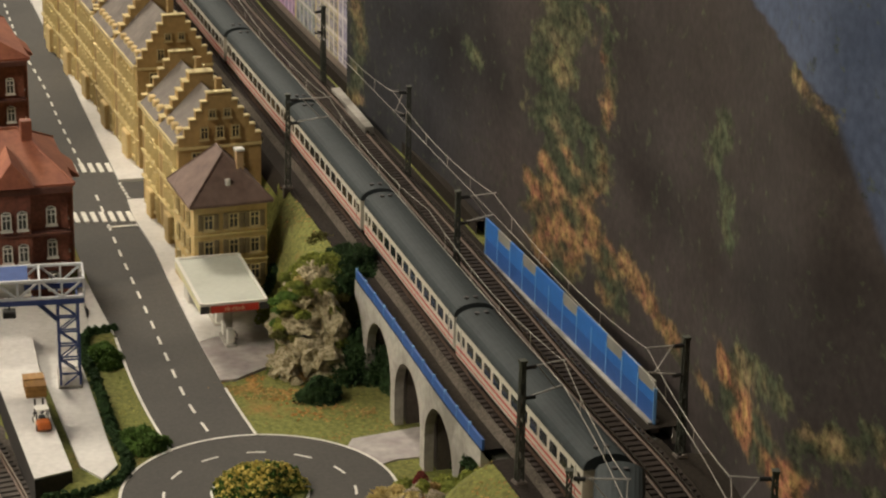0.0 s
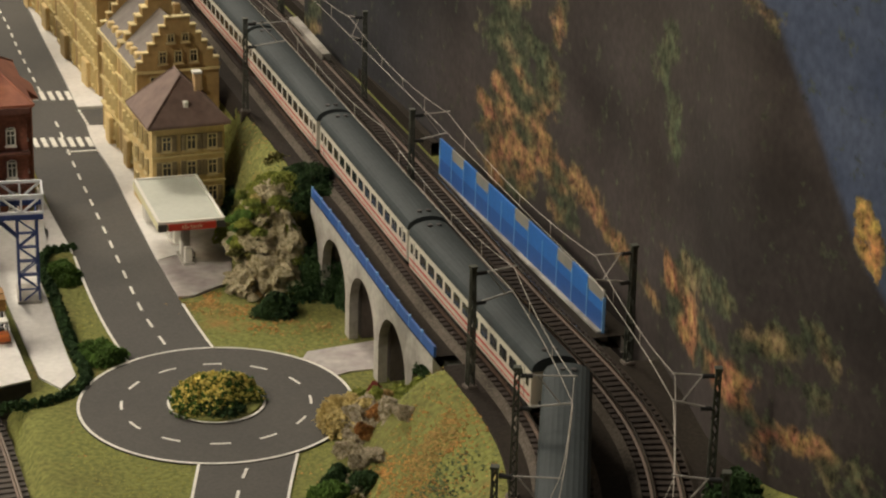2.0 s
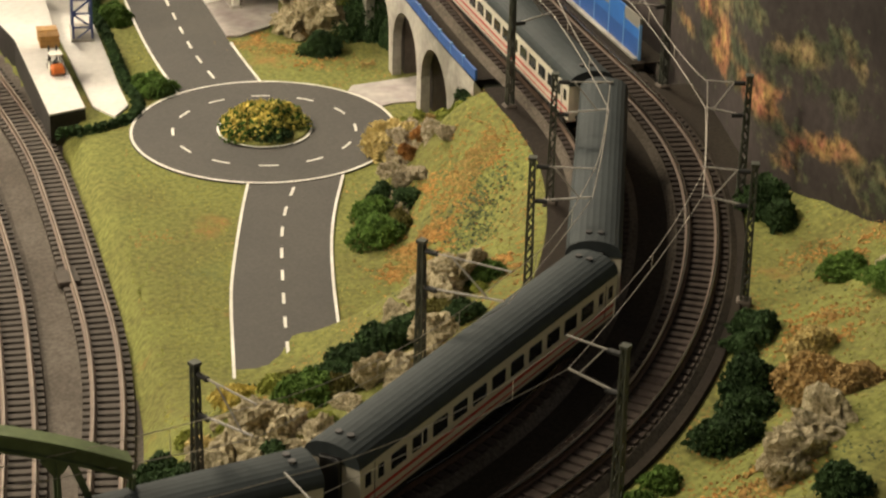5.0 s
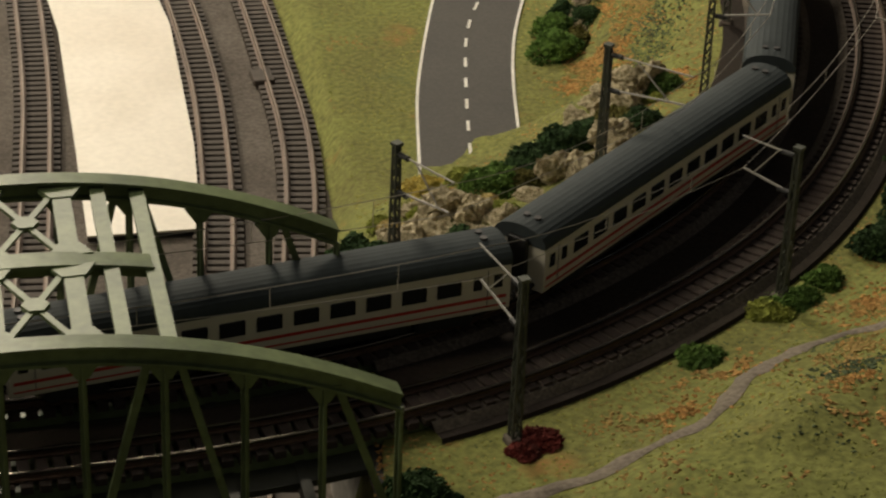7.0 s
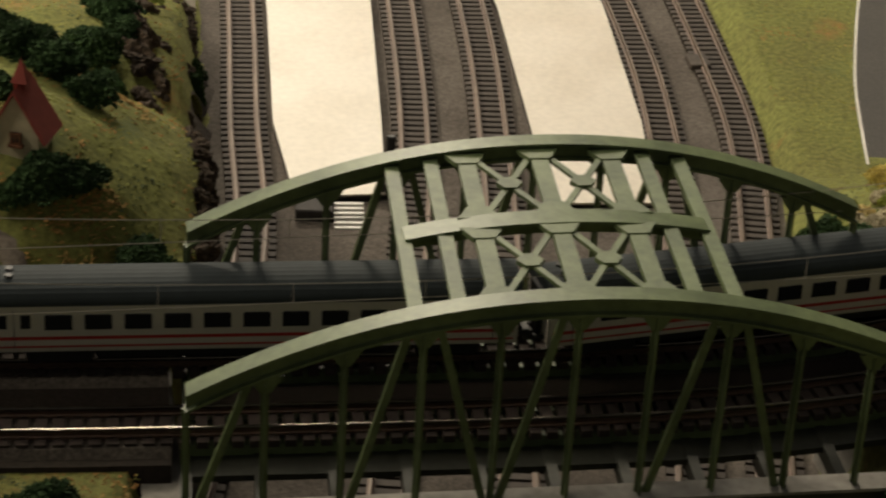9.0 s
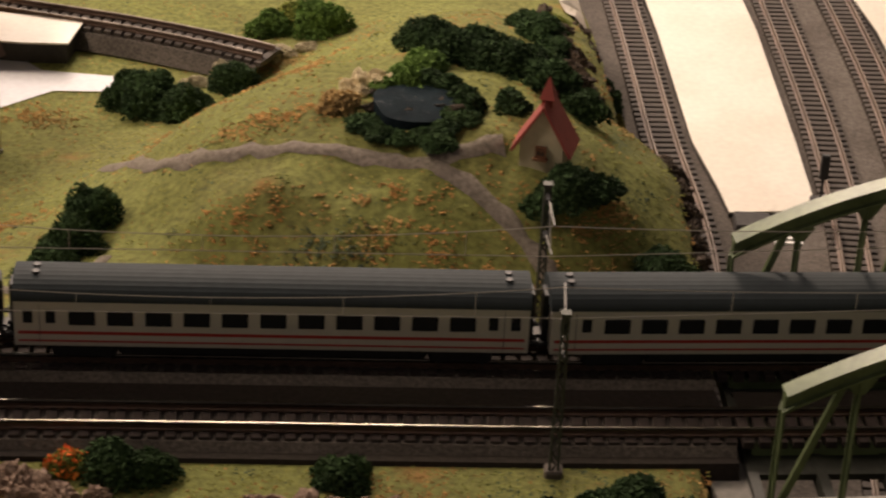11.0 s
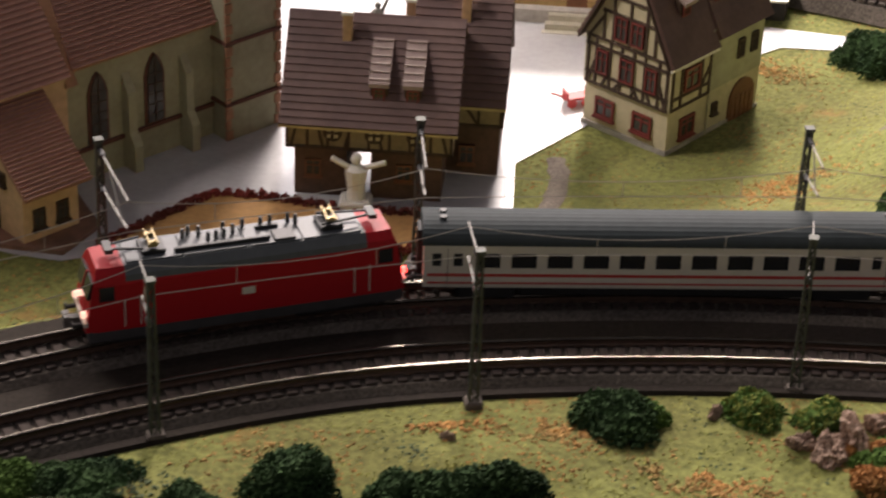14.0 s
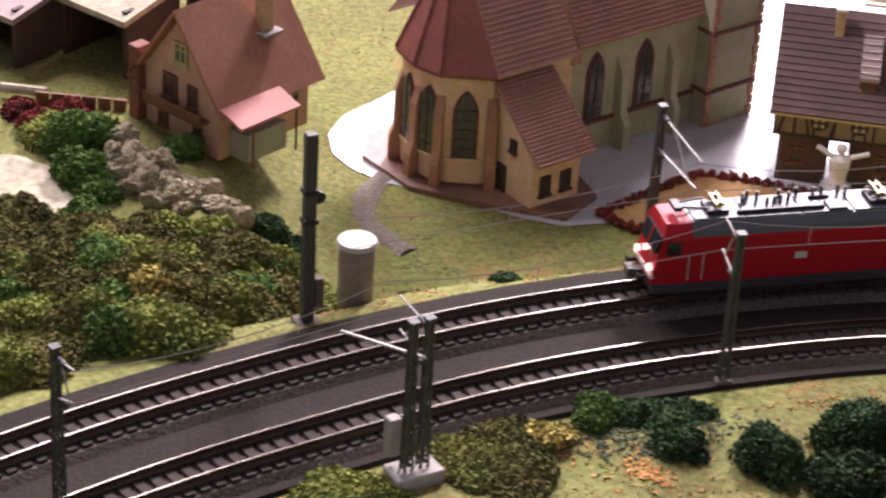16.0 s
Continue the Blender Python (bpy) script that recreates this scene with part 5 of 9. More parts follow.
# printed street front beside the far line
fac = even(aside(between(inner, lambda p: p[0] > -0.2 and p[1] > 5.25), APART + 0.235), 0.0125)
fac = fac[::-1][:480]
fz = np.arange(0.44, 1.9, 0.0125)
sh, w = Shape(), len(fac)
sh.v = [(float(p[0]), float(p[1]), float(z)) for z in fz for p in fac]
sh.f = [(j * w + i, j * w + i + 1, (j + 1) * w + i + 1, (j + 1) * w + i) for j in range(len(fz) - 1) for i in range(w - 1)]
street_print = tagged(part("backdrop", sh, print_material("street_print", 0.6)), "printed row of pale house fronts behind the line", "backdrop", kind="structure")
fs, fzz = np.meshgrid(np.arange(w) * 0.0125, fz)
house_no = np.floor(fs / 0.52)
tint = np.stack([0.40 + 0.12 * np.sin(house_no * 2.1 + 0.5), 0.35 + 0.09 * np.sin(house_no * 1.3 + 1), 0.36 + 0.13 * np.sin(house_no * 1.7 + 2)], -1)
u, v = (fs % 0.104) / 0.104, ((fzz - 0.52) % 0.15) / 0.15
glass = ((u > 0.24) & (u < 0.80) & (v > 0.2) & (v < 0.85) & (np.abs(u - 0.52) > 0.06) & (np.abs(v - 0.6) > 0.045))[..., None]
rim = ((u > 0.12) & (v > 0.1))[..., None]
col = np.where(rim, tint, np.array((0.66, 0.62, 0.62)))
col = np.where(glass, np.array((0.15, 0.14, 0.22)) * (0.7 + 0.9 * (np.sin(house_no * 5.1 + np.floor(fzz / 0.15) * 3.7 + np.floor(fs / 0.104) * 2.3) > 0))[..., None], col)
col = np.where(((fs % 0.52) < 0.03)[..., None], np.array((0.55, 0.45, 0.22)), col)
col = np.where((fzz < 0.54)[..., None], np.array((0.2, 0.16, 0.13)), col)
paint(street_print, col.reshape(-1, 3))


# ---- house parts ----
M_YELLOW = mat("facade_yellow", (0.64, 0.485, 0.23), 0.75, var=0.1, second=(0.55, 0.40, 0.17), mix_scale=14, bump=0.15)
# Gable ochre is the facade paint darkened for the shaded south side.
M_OCHRE_SHADE = mat("facade_ochre_shade", (0.42, 0.285, 0.115), 0.8, var=0.12, second=(0.35, 0.23, 0.09), mix_scale=14, bump=0.2)
M_TRIM = mat("facade_trim", (0.66, 0.54, 0.26), 0.7, var=0.08)
M_SLATE = mat("roof_slate", (0.17, 0.145, 0.125), 0.75, var=0.15, scale=50, bump=0.4, second=(0.13, 0.11, 0.095), mix_scale=16)
M_ROOFBROWN = mat("roof_brown", (0.16, 0.105, 0.085), 0.7, var=0.15, scale=50, second=(0.12, 0.075, 0.06), mix_scale=14, per_piece=0.15)
M_BRICK = mat("brick_mat", (0.21, 0.075, 0.045), 0.85, var=0.3, scale=90, bump=0.3, second=(0.15, 0.05, 0.032), mix_scale=16)
M_BRICKBAND = mat("brick_band", (0.13, 0.05, 0.035), 0.85, var=0.2)
M_TILE = mat("roof_tile", (0.33, 0.115, 0.06), 0.7, var=0.15, scale=60, bump=0.3, second=(0.26, 0.085, 0.048), mix_scale=14, per_piece=0.15)
M_WINWHITE = mat("window_white", (0.68, 0.66, 0.6), 0.5, var=0.05)
M_WINTAN = mat("window_tan", (0.50, 0.40, 0.2), 0.6, var=0.08)
M_PANE = mat("window_pane", (0.05, 0.052, 0.05), 0.18, var=0.15, second=(0.09, 0.085, 0.075), mix_scale=20)
M_SHUTTER = mat("shutter_brown", (0.20, 0.155, 0.085), 0.7, var=0.15)
M_CHIMNEY = mat("chimney_mat", (0.48, 0.32, 0.17), 0.8, var=0.15)
WIN = {}


def window(parent, x, y, z, rz, w, h, frame_mat=None, shutter=None, arched=False, sill=True):
    """A window: frame with bars, pane, sill, and shutters if any. Its outside looks along local -y, turned by rz."""
    frame_mat = frame_mat or M_WINWHITE
    key = (round(w, 3), round(h, 3), frame_mat.name, arched)
    if key not in WIN:
        t = max(0.006, w * 0.11)
        loop = lambda d, y: [(-w / 2 + d, y, d), (w / 2 - d, y, d), (w / 2 - d, y, h - d), (-w / 2 + d, y, h - d)]
        fr = Shape().add(loop(0, -0.010) + loop(t, -0.010) + loop(0, 0.004) + loop(t, 0.004),
                         [(i, (i + 1) % 4, 4 + (i + 1) % 4, 4 + i) for i in range(4)] + [(4 + i, 4 + (i + 1) % 4, 12 + (i + 1) % 4, 12 + i) for i in range(4)] + [(8 + i, 8 + (i + 1) % 4, (i + 1) % 4, i) for i in range(4)])
        b, z0, z1 = t * 0.35, h * 0.62, h * 0.62 + t * 0.6
        cross = [(-b, t), (b, t), (b, z0), (w / 2 - t, z0), (w / 2 - t, z1), (b, z1), (b, h - t), (-b, h - t), (-b, z1), (-w / 2 + t, z1), (-w / 2 + t, z0), (-b, z0)]
        bars = Shape().wall(cross, -0.008, 0.0035)
        pane = Shape().box(-w / 2, -0.004, 0, w / 2, 0.003, h)
        if arched:
            arc = [(w / 2 * math.cos(a), h + w / 2 * 0.55 * math.sin(a)) for a in np.linspace(0, math.pi, 9)]
            pane.wall(arc, -0.004, 0.003)
            inner_arc = [(p[0] * 0.8, h + (p[1] - h) * 0.75) for p in arc]
            for (a, b), (c, d) in zip(zip(arc, arc[1:]), zip(inner_arc, inner_arc[1:])):
                fr.wall([a, b, d, c], -0.010, 0.004)
        WIN[key] = mesh_of("window", fr, frame_mat), mesh_of("pane", pane, M_PANE), mesh_of("glazing_bar", bars, frame_mat)
    ob = part("window", WIN[key][0], None, parent)
    ob.matrix_basis = at(x, y, z, rz)
    part("pane", WIN[key][1], None, ob, "dark pane")
    part("glazing_bar", WIN[key][2], None, ob)
    if sill:
        k = ("sill", round(w, 3), frame_mat.name)
        if k not in WIN:
            WIN[k] = mesh_of("sill", Shape().box(-w / 2 - 0.006, -0.016, -0.008, w / 2 + 0.006, 0.002, 0), frame_mat)
        part("sill", WIN[k], None, ob)
    if shutter:
        k = ("shutter", round(w, 3), round(h, 3), shutter.name)
        if k not in WIN:
            s = Shape().box(-w * 0.24, -0.009, 0, w * 0.24, 0.001, h)
            for i in range(6):
                s.box(-w * 0.19, -0.0115, h * (0.06 + 0.155 * i), w * 0.19, -0.009, h * (0.13 + 0.155 * i))
            WIN[k] = mesh_of("shutter", s, shutter)
        for side in (-1, 1):
            o = part("shutter", WIN[k], None, ob)
            o.matrix_basis = at(side * w * 0.78, 0, 0)
    return ob


def gable_roof(me, w, y0, y1, eave, peak, over, m, th=0.02, name="roof_slope", rows=0, row_mat=None):
    """Two roof slopes with thickness over a ridge along local y; rows: courses of slates laid on as pieces."""
    out = []
    for s in (-1, 1):
        n = Vector((s * (peak - eave), 0, w / 2)).normalized() * th
        dx, dz = s * (w / 2), eave - peak
        lo = Vector((s * w / 2 + s * over, 0, eave - over * (peak - eave) / (w / 2)))
        hi = Vector((0, 0, peak))
        sh = Shape().loft([[tuple(p + Vector((0, y, 0))) for p in (lo, hi, hi + Vector((0, 0, n.length * 1.25)), lo + n)] for y in (y0, y1)])
        if s > 0:
            sh.f = [q[::-1] for q in sh.f]
        ob = part(name, sh, m, me)
        out.append(ob)
        for k in range(rows):
            a, b = lo.lerp(hi, k / rows) + n, lo.lerp(hi, (k + 1) / rows) + n
            lift = n * 0.32
            r = Shape().loft([[tuple(p + Vector((0, y, 0))) for p in (a, a + lift, b + lift * 0.15, b)] for y in (y0 + 0.002, y1 - 0.002)])
            part("tile_course", r, row_mat or m, ob)
    return out


def hip_roof(me, x0, y0, x1, y1, eave, peak, m, over=0.02, inset=None, th=0.014, rows=0):
    """A hipped roof over a rectangle, with an overhanging eave board."""
    x0, y0, x1, y1 = x0 - over, y0 - over, x1 + over, y1 + over
    r = inset if inset is not None else min(x1 - x0, y1 - y0) / 2
    if (x1 - x0) > (y1 - y0):
        a, b = (x0 + r, (y0 + y1) / 2), (x1 - r, (y0 + y1) / 2)
    else:
        a, b = ((x0 + x1) / 2, y0 + r), ((x0 + x1) / 2, y1 - r)
    v = [(x0, y0, eave), (x1, y0, eave), (x1, y1, eave), (x0, y1, eave), (x0, y0, eave - th), (x1, y0, eave - th), (x1, y1, eave - th), (x0, y1, eave - th), (*a, peak), (*b, peak)]
    if (x1 - x0) > (y1 - y0):
        f = [(0, 1, 9, 8), (1, 2, 9), (2, 3, 8, 9), (3, 0, 8)]
    else:
        f = [(0, 1, 8), (1, 2, 9, 8), (2, 3, 9), (3, 0, 8, 9)]
    f += [(7, 6, 5, 4), (0, 4, 5, 1), (1, 5, 6, 2), (2, 6, 7, 3), (3, 7, 4, 0)]
    ob = part("roof", Shape().add(v, f), m, me)
    ridge = Shape()
    for p, q in ((v[8], v[9]), (v[0], v[8]), (v[1], v[8] if (x1 - x0) <= (y1 - y0) else v[9]), (v[2], v[9]), (v[3], v[9] if (x1 - x0) <= (y1 - y0) else v[8])):
        if (Vector(p) - Vector(q)).length > 0.01:
            ridge.rod(p, q, 0.006, 6)
    part("ridge_tiles", ridge, m, ob)
    return ob


def chimney(me, x, y, z0, z1, s=0.022, m=None, cap=True):
    c = part("chimney", Shape().bbox(x - s, y - s, z0, x + s, y + s, z1, 0.003), m or M_CHIMNEY, me, "small upright chimney")
    if cap:
        part("chimney_cap", Shape().bbox(x - s * 1.3, y - s * 1.3, z1, x + s * 1.3, y + s * 1.3, z1 + 0.012, 0.003), M_WINWHITE, c)
    return c


def stepped_outline(w, eave, peak, n=6, top=0.035):
    """The outline of a crow-stepped gable, above z = 0."""
    left, half = [], w / 2 - top
    for k in range(n):
        x = -w / 2 + half * k / n
        z0 = eave + (peak - eave) * k / n
        z1 = eave + (peak - eave) * (k + 1) / n
        left += [(x, z0 if k else 0.0), (x, z1)]
    left.append((-top, peak))
    pts = left + [(-x, z) for x, z in left[::-1]]
    return pts


def stepped_house(x, y, rz, w, d, eave, peak, label, front=True, tone=None):
    """A town house whose crow-stepped gables close it to both sides."""
    me = thing("town_house", x, y, 0, rz, label, "house", "houses along the street")
    wall_m = tone or M_OCHRE_SHADE
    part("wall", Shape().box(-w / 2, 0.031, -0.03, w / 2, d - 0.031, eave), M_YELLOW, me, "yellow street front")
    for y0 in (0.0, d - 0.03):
        g = part("gable", Shape().wall(stepped_outline(w, eave, peak), y0, y0 + 0.03), wall_m, me, "crow-stepped ochre gable, toned down for its shaded side")
        n, half = 6, w / 2 - 0.035
        for k in range(n):
            for s in (-1, 1):
                xx, zz = w / 2 - half * k / n, eave + (peak - eave) * (k + 1) / n
                part("step_cap", Shape().box(min(s * xx, s * (xx - half / n)) - 0.003, y0 - 0.005, zz, max(s * xx, s * (xx - half / n)) + 0.003, y0 + 0.035, zz + 0.008), M_TRIM, g)
        part("step_cap", Shape().box(-0.04, y0 - 0.005, peak, 0.04, y0 + 0.035, peak + 0.008), M_TRIM, g)
    gable_roof(me, w, 0.031, d - 0.031, eave, peak - 0.07, 0.012, M_SLATE)
    if front:
        for xx in (-0.04, 0.04):
            window(me, xx, 0.0, eave + 0.15, 0, 0.042, 0.05, M_WINTAN)
        for xx in (-0.085, 0.0, 0.085):
            window(me, xx, 0.0, eave + 0.035, 0, 0.045, 0.07, M_WINTAN)
        for xx in (-0.13, 0.10):
            window(me, xx, 0.0, eave - 0.115, 0, 0.055, 0.085, M_WINTAN)
        part("string_course", Shape().box(-w / 2 - 0.004, -0.008, eave - 0.015, w / 2 + 0.004, 0.0, eave), M_TRIM, me)
    n = max(2, int(d / 0.12))
    for k in range(n):
        yy = 0.07 + (d - 0.14) * (k + 0.5) / n
        for z in (0.06, 0.21, 0.355, 0.48):
            if z + 0.08 < eave:
                window(me, -w / 2, yy, z, -90, 0.048, 0.082, M_TRIM)
        part("dormer", Shape().bbox(-w / 2 + 0.015, yy - 0.028, eave, -w / 2 + 0.09, yy + 0.028, eave + 0.075, 0.006), M_YELLOW, me, "small yellow dormer")
        part("pilaster", Shape().box(-w / 2 - 0.010, yy - 0.062, 0, -w / 2, yy - 0.048, eave), M_TRIM, me)
    for z in (0.175, 0.325, 0.455):
        part("string_course", Shape().box(-w / 2 - 0.012, 0.0, z, -w / 2, d, z + 0.012), M_TRIM, me)
    part("cornice", Shape().box(-w / 2 - 0.024, 0.0, eave - 0.012, -w / 2, d, eave + 0.012), M_TRIM, me, "light cornice")
    part("bay", Shape().bbox(-w / 2 - 0.034, d * 0.32, 0.0, -w / 2, d * 0.56, 0.17, 0.008), M_YELLOW, me, "ground floor bay")
    chimney(me, 0.05, d * 0.5, eave + 0.05, peak + 0.02, 0.018, M_OCHRE_SHADE, False)
    return me


def along(x, y, rz, d):
    return x - math.sin(radians(rz)) * d, y + math.cos(radians(rz)) * d


for x, y, rz, ds, eave, peak in ((0.985, 4.06, 13, (0.42, 0.44), 0.60, 0.885), (0.765, 5.50, 13, (0.62, 0.60), 0.63, 0.93), (0.49, 6.76, 13, (0.60, 0.62, 0.6), 0.63, 0.93)):
    for k, d in enumerate(ds):
        stepped_house(x, y, rz, 0.45, d, eave, peak, "tall ochre town house with crow-stepped gable and slate roof", front=k == 0)
        x, y = along(x, y, rz, d + 0.004)

# the hipped house by the filling station
hx, hy = along(1.015, 3.345, 13, 0.0)
hip = thing("corner_house", hx, hy, 0, 13, "yellow plastered house with brown hipped roof and shutters", "house", "houses along the street")
part("wall", Shape().box(-0.19, 0, -0.03, 0.19, 0.42, 0.52), M_YELLOW, hip, "pale yellow plaster walls")
hip_roof(hip, -0.19, 0, 0.19, 0.42, 0.525, 0.745, M_ROOFBROWN, 0.028, 0.17)
chimney(hip, 0.075, 0.10, 0.58, 0.76, 0.019, M_CHIMNEY, True)
part("skylight", Shape().bbox(-0.015, 0.030, 0.60, 0.012, 0.055, 0.632, 0.004), M_WINWHITE, hip)
for z in (0.10, 0.245, 0.385):
    for xx in (-0.115, 0.015, 0.125):
        window(hip, xx, 0, z, 0, 0.052, 0.082, M_WINTAN, M_SHUTTER)
    for yy in (0.10, 0.21, 0.32):
        window(hip, -0.19, yy, z, -90, 0.048, 0.08, M_WINTAN)
part("string_course", Shape().box(-0.195, -0.008, 0.352, 0.195, 0.0, 0.360).box(-0.195, -0.008, 0.205, 0.195, 0.0, 0.213), M_TRIM, hip)


def brick_house(x, y, rz, w, d, eave, peak, label):
    """A red brick house with arched windows in pairs and a tiled hipped roof; origin at its front right corner."""
    me = thing("brick_house", x, y, 0, rz, label, "house", "brick houses")
    part("wall", Shape().box(-w, 0, -0.03, 0, d, eave), M_BRICK, me, "red brick walls")
    hip_roof(me, -w, 0, 0, d, eave + 0.012, peak, M_TILE, 0.035, 0.235)
    wing = part("wing", Shape().box(-0.36, -0.045, -0.03, -0.19, 0.0, eave), M_BRICK, me)
    part("wing_roof", Shape().add([(-0.38, -0.07, eave + 0.012), (-0.17, -0.07, eave + 0.012), (-0.275, -0.03, eave + 0.14), (-0.275, 0.20, eave + 0.16), (-0.38, 0.12, eave + 0.03), (-0.17, 0.12, eave + 0.03)],
                                  [(0, 1, 2), (1, 5, 3, 2), (0, 2, 3, 4), (0, 4, 5, 1)]), M_TILE, wing)
    for z in (0.02, 0.195, 0.37):
        part("band", Shape().box(-w - 0.006, -0.051, z - 0.02, 0.006, 0.006, z - 0.008).box(-0.004, 0, z - 0.02, 0.006, d, z - 0.008), M_BRICKBAND, me, "darker brick band")
        for xx in (-0.085, -0.315, -0.235, -0.46, -0.53):
            if -xx < w - 0.04:
                window(me, xx, -0.046 if -0.36 < xx < -0.19 else 0, z + 0.02, 0, 0.05, 0.085, M_WINWHITE, arched=True)
        for yy in (0.10, 0.26, 0.42, 0.58):
            if yy < d - 0.05:
                window(me, 0, yy, z + 0.02, 90, 0.05, 0.085, M_WINWHITE, arched=True)
    part("eaves_band", Shape().box(-w - 0.01, -0.052, eave - 0.03, 0.012, 0.01, eave).box(0, 0, eave - 0.03, 0.012, d, eave), M_BRICKBAND, me)
    bay = part("bay", Shape().bbox(0.0, 0.30, -0.03, 0.07, 0.50, eave - 0.04, 0.01), M_BRICK, me)
    part("bay_roof", Shape().add([(0, 0.28, eave + 0.03), (0, 0.52, eave + 0.03), (0.10, 0.53, eave - 0.05), (0.10, 0.27, eave - 0.05), (0, 0.28, eave - 0.06), (0, 0.52, eave - 0.06), (0.10, 0.53, eave - 0.06), (0.10, 0.27, eave - 0.06)],
                                 [(3, 2, 1, 0), (4, 5, 6, 7), (0, 4, 7, 3), (3, 7, 6, 2), (2, 6, 5, 1), (0, 1, 5, 4)]), M_TILE, bay)
    chimney(me, -0.16, d * 0.4, eave + 0.1, peak + 0.06, 0.028, M_TILE, False)
    return me


brick_house(0.20, 3.46, 10, 0.75, 0.72, 0.60, 0.80, "red brick house with white arched windows and tiled roof")
brick_house(-0.13, 5.80, 12, 0.75, 0.9, 0.60, 0.82, "red brick house with white arched windows and tiled roof")

# ---- filling station ----
fs_ = thing("filling_station", 0.95, 2.93, 0.012, 10, "flat white filling station roof over two pumps", "filling station")
M_GSROOF = mat("canopy_top", (0.50, 0.52, 0.46), 0.45, var=0.05, second=(0.44, 0.46, 0.40))
M_CREAM = mat("canopy_edge", (0.70, 0.66, 0.42), 0.5, var=0.05)
part("canopy", Shape().bbox(-0.165, -0.33, 0.215, 0.165, 0.33, 0.252, 0.004), M_CREAM, fs_, "cream canopy")
part("canopy_top", Shape().box(-0.150, -0.315, 0.250, 0.150, 0.315, 0.2555), M_GSROOF, fs_, "grey green roof sheet")
rim = Shape()
for a, b in (((-0.158, -0.323), (0.158, -0.323)), ((0.158, -0.323), (0.158, 0.323)), ((0.158, 0.323), (-0.158, 0.323)), ((-0.158, 0.323), (-0.158, -0.323))):
    rim.beam((*a, 0.257), (*b, 0.257), 0.014, 0.012)
part("canopy_rim", rim, M_WINWHITE, fs_)
sign = part("sign_panel", Shape().box(-0.115, -0.337, 0.216, 0.118, -0.331, 0.251), mat("sign_red", (0.50, 0.035, 0.02), 0.4, var=0.05), fs_, "red sign board")
for xx in (-0.145, 0.145):
    part("corner_board", Shape().box(xx - 0.022, -0.3365, 0.216, xx + 0.022, -0.331, 0.251), M_FRAME, fs_)
txt = bpy.data.curves.new("sign_text", "FONT")
txt.body, txt.size, txt.extrude, txt.align_x, txt.align_y = "sb-tank", 0.035 * U, 0.001 * U, "CENTER", "CENTER"
txt_ob = new("sign_text", txt)
bpy.context.view_layer.update()
letters = bpy.data.meshes.new_from_object(txt_ob.evaluated_get(bpy.context.evaluated_depsgraph_get()))
bpy.data.objects.remove(txt_ob)
letters.materials.clear()
letters.materials.append(mat("sign_cream", (0.7, 0.45, 0.3), 0.5, var=0.03))
ob = part("sign_letters", letters, None, sign, "pale letters")
ob.matrix_basis = at(0, -0.3382, 0.234) @ Matrix.Rotation(radians(90), 4, "X")
for yy in (-0.17, 0.10):
    part("column", Shape().bbox(-0.02, yy - 0.02, 0, 0.02, yy + 0.02, 0.215, 0.005), M_CONCRETE, fs_, "grey canopy column")
    for s in (-1, 1):
        pump = part("pump", Shape().bbox(-0.018, yy + s * 0.055 - 0.016, 0.008, 0.018, yy + s * 0.055 + 0.016, 0.085, 0.004), M_WINWHITE, fs_, "white fuel pump")
        part("hose", Shape().tube([(0.019, yy + s * 0.055, 0.07), (0.034, yy + s * 0.055, 0.05), (0.034, yy + s * 0.055 + 0.01, 0.02), (0.02, yy + s * 0.055 + 0.012, 0.03)], 0.003), M_BLACK, pump)
    part("island", Shape().bbox(-0.03, yy - 0.09, 0, 0.03, yy + 0.09, 0.012, 0.006), M_CONCRETE, fs_)
part("kiosk", Shape().bbox(-0.10, 0.35, 0.0, 0.12, 0.46, 0.17, 0.008), M_WINWHITE, fs_, "white kiosk")

# ---- goods yard with the gantry crane ----
tagged(part("pavement", Shape().prism([(0.40, 1.27), (0.46, 1.40), (0.41, 1.68), (0.36, 2.01), (0.305, 2.35), (0.25, 2.67), (0.25, 2.90), (0.29, 2.94), (0.30, 3.2), (0.22, 3.43), (-0.55, 3.40), (-0.50, 2.9), (0.03, 2.80), (0.11, 2.35), (0.20, 1.9), (0.30, 1.40)], -0.11, 0.010), M_PAVE), "pale concrete goods yard", "pavement", kind="structure")
ramp = thing("loading_ramp", 0, 0, 0, 0, "long pale loading ramp with dark walls", "loading ramp")
rp = [(0.272, 1.262), (0.118, 1.185), (-0.085, 2.165), (-0.36, 2.9), (-0.12, 2.98), (0.042, 2.73), (0.13, 2.02), (0.165, 1.80)]
part("wall", Shape().prism(rp, -0.10, 0.052), M_DARKWALL, ramp, "dark ramp wall")
part("top", Shape().prism(rp, 0.0522, 0.060), M_PAVE, ramp, "pale concrete top")
M_CRANEBLUE = mat("crane_blue", (0.025, 0.045, 0.16), 0.45, var=0.15)
M_CRANEWHITE = mat("crane_white", (0.55, 0.56, 0.58), 0.45, var=0.08)
M_HUTBLUE = mat("crane_hut_blue", (0.06, 0.12, 0.36), 0.5, var=0.08)
crane = thing("gantry_crane", 0.235, 2.35, 0.010, 4, "gantry crane with blue lattice legs and white truss beam", "crane")


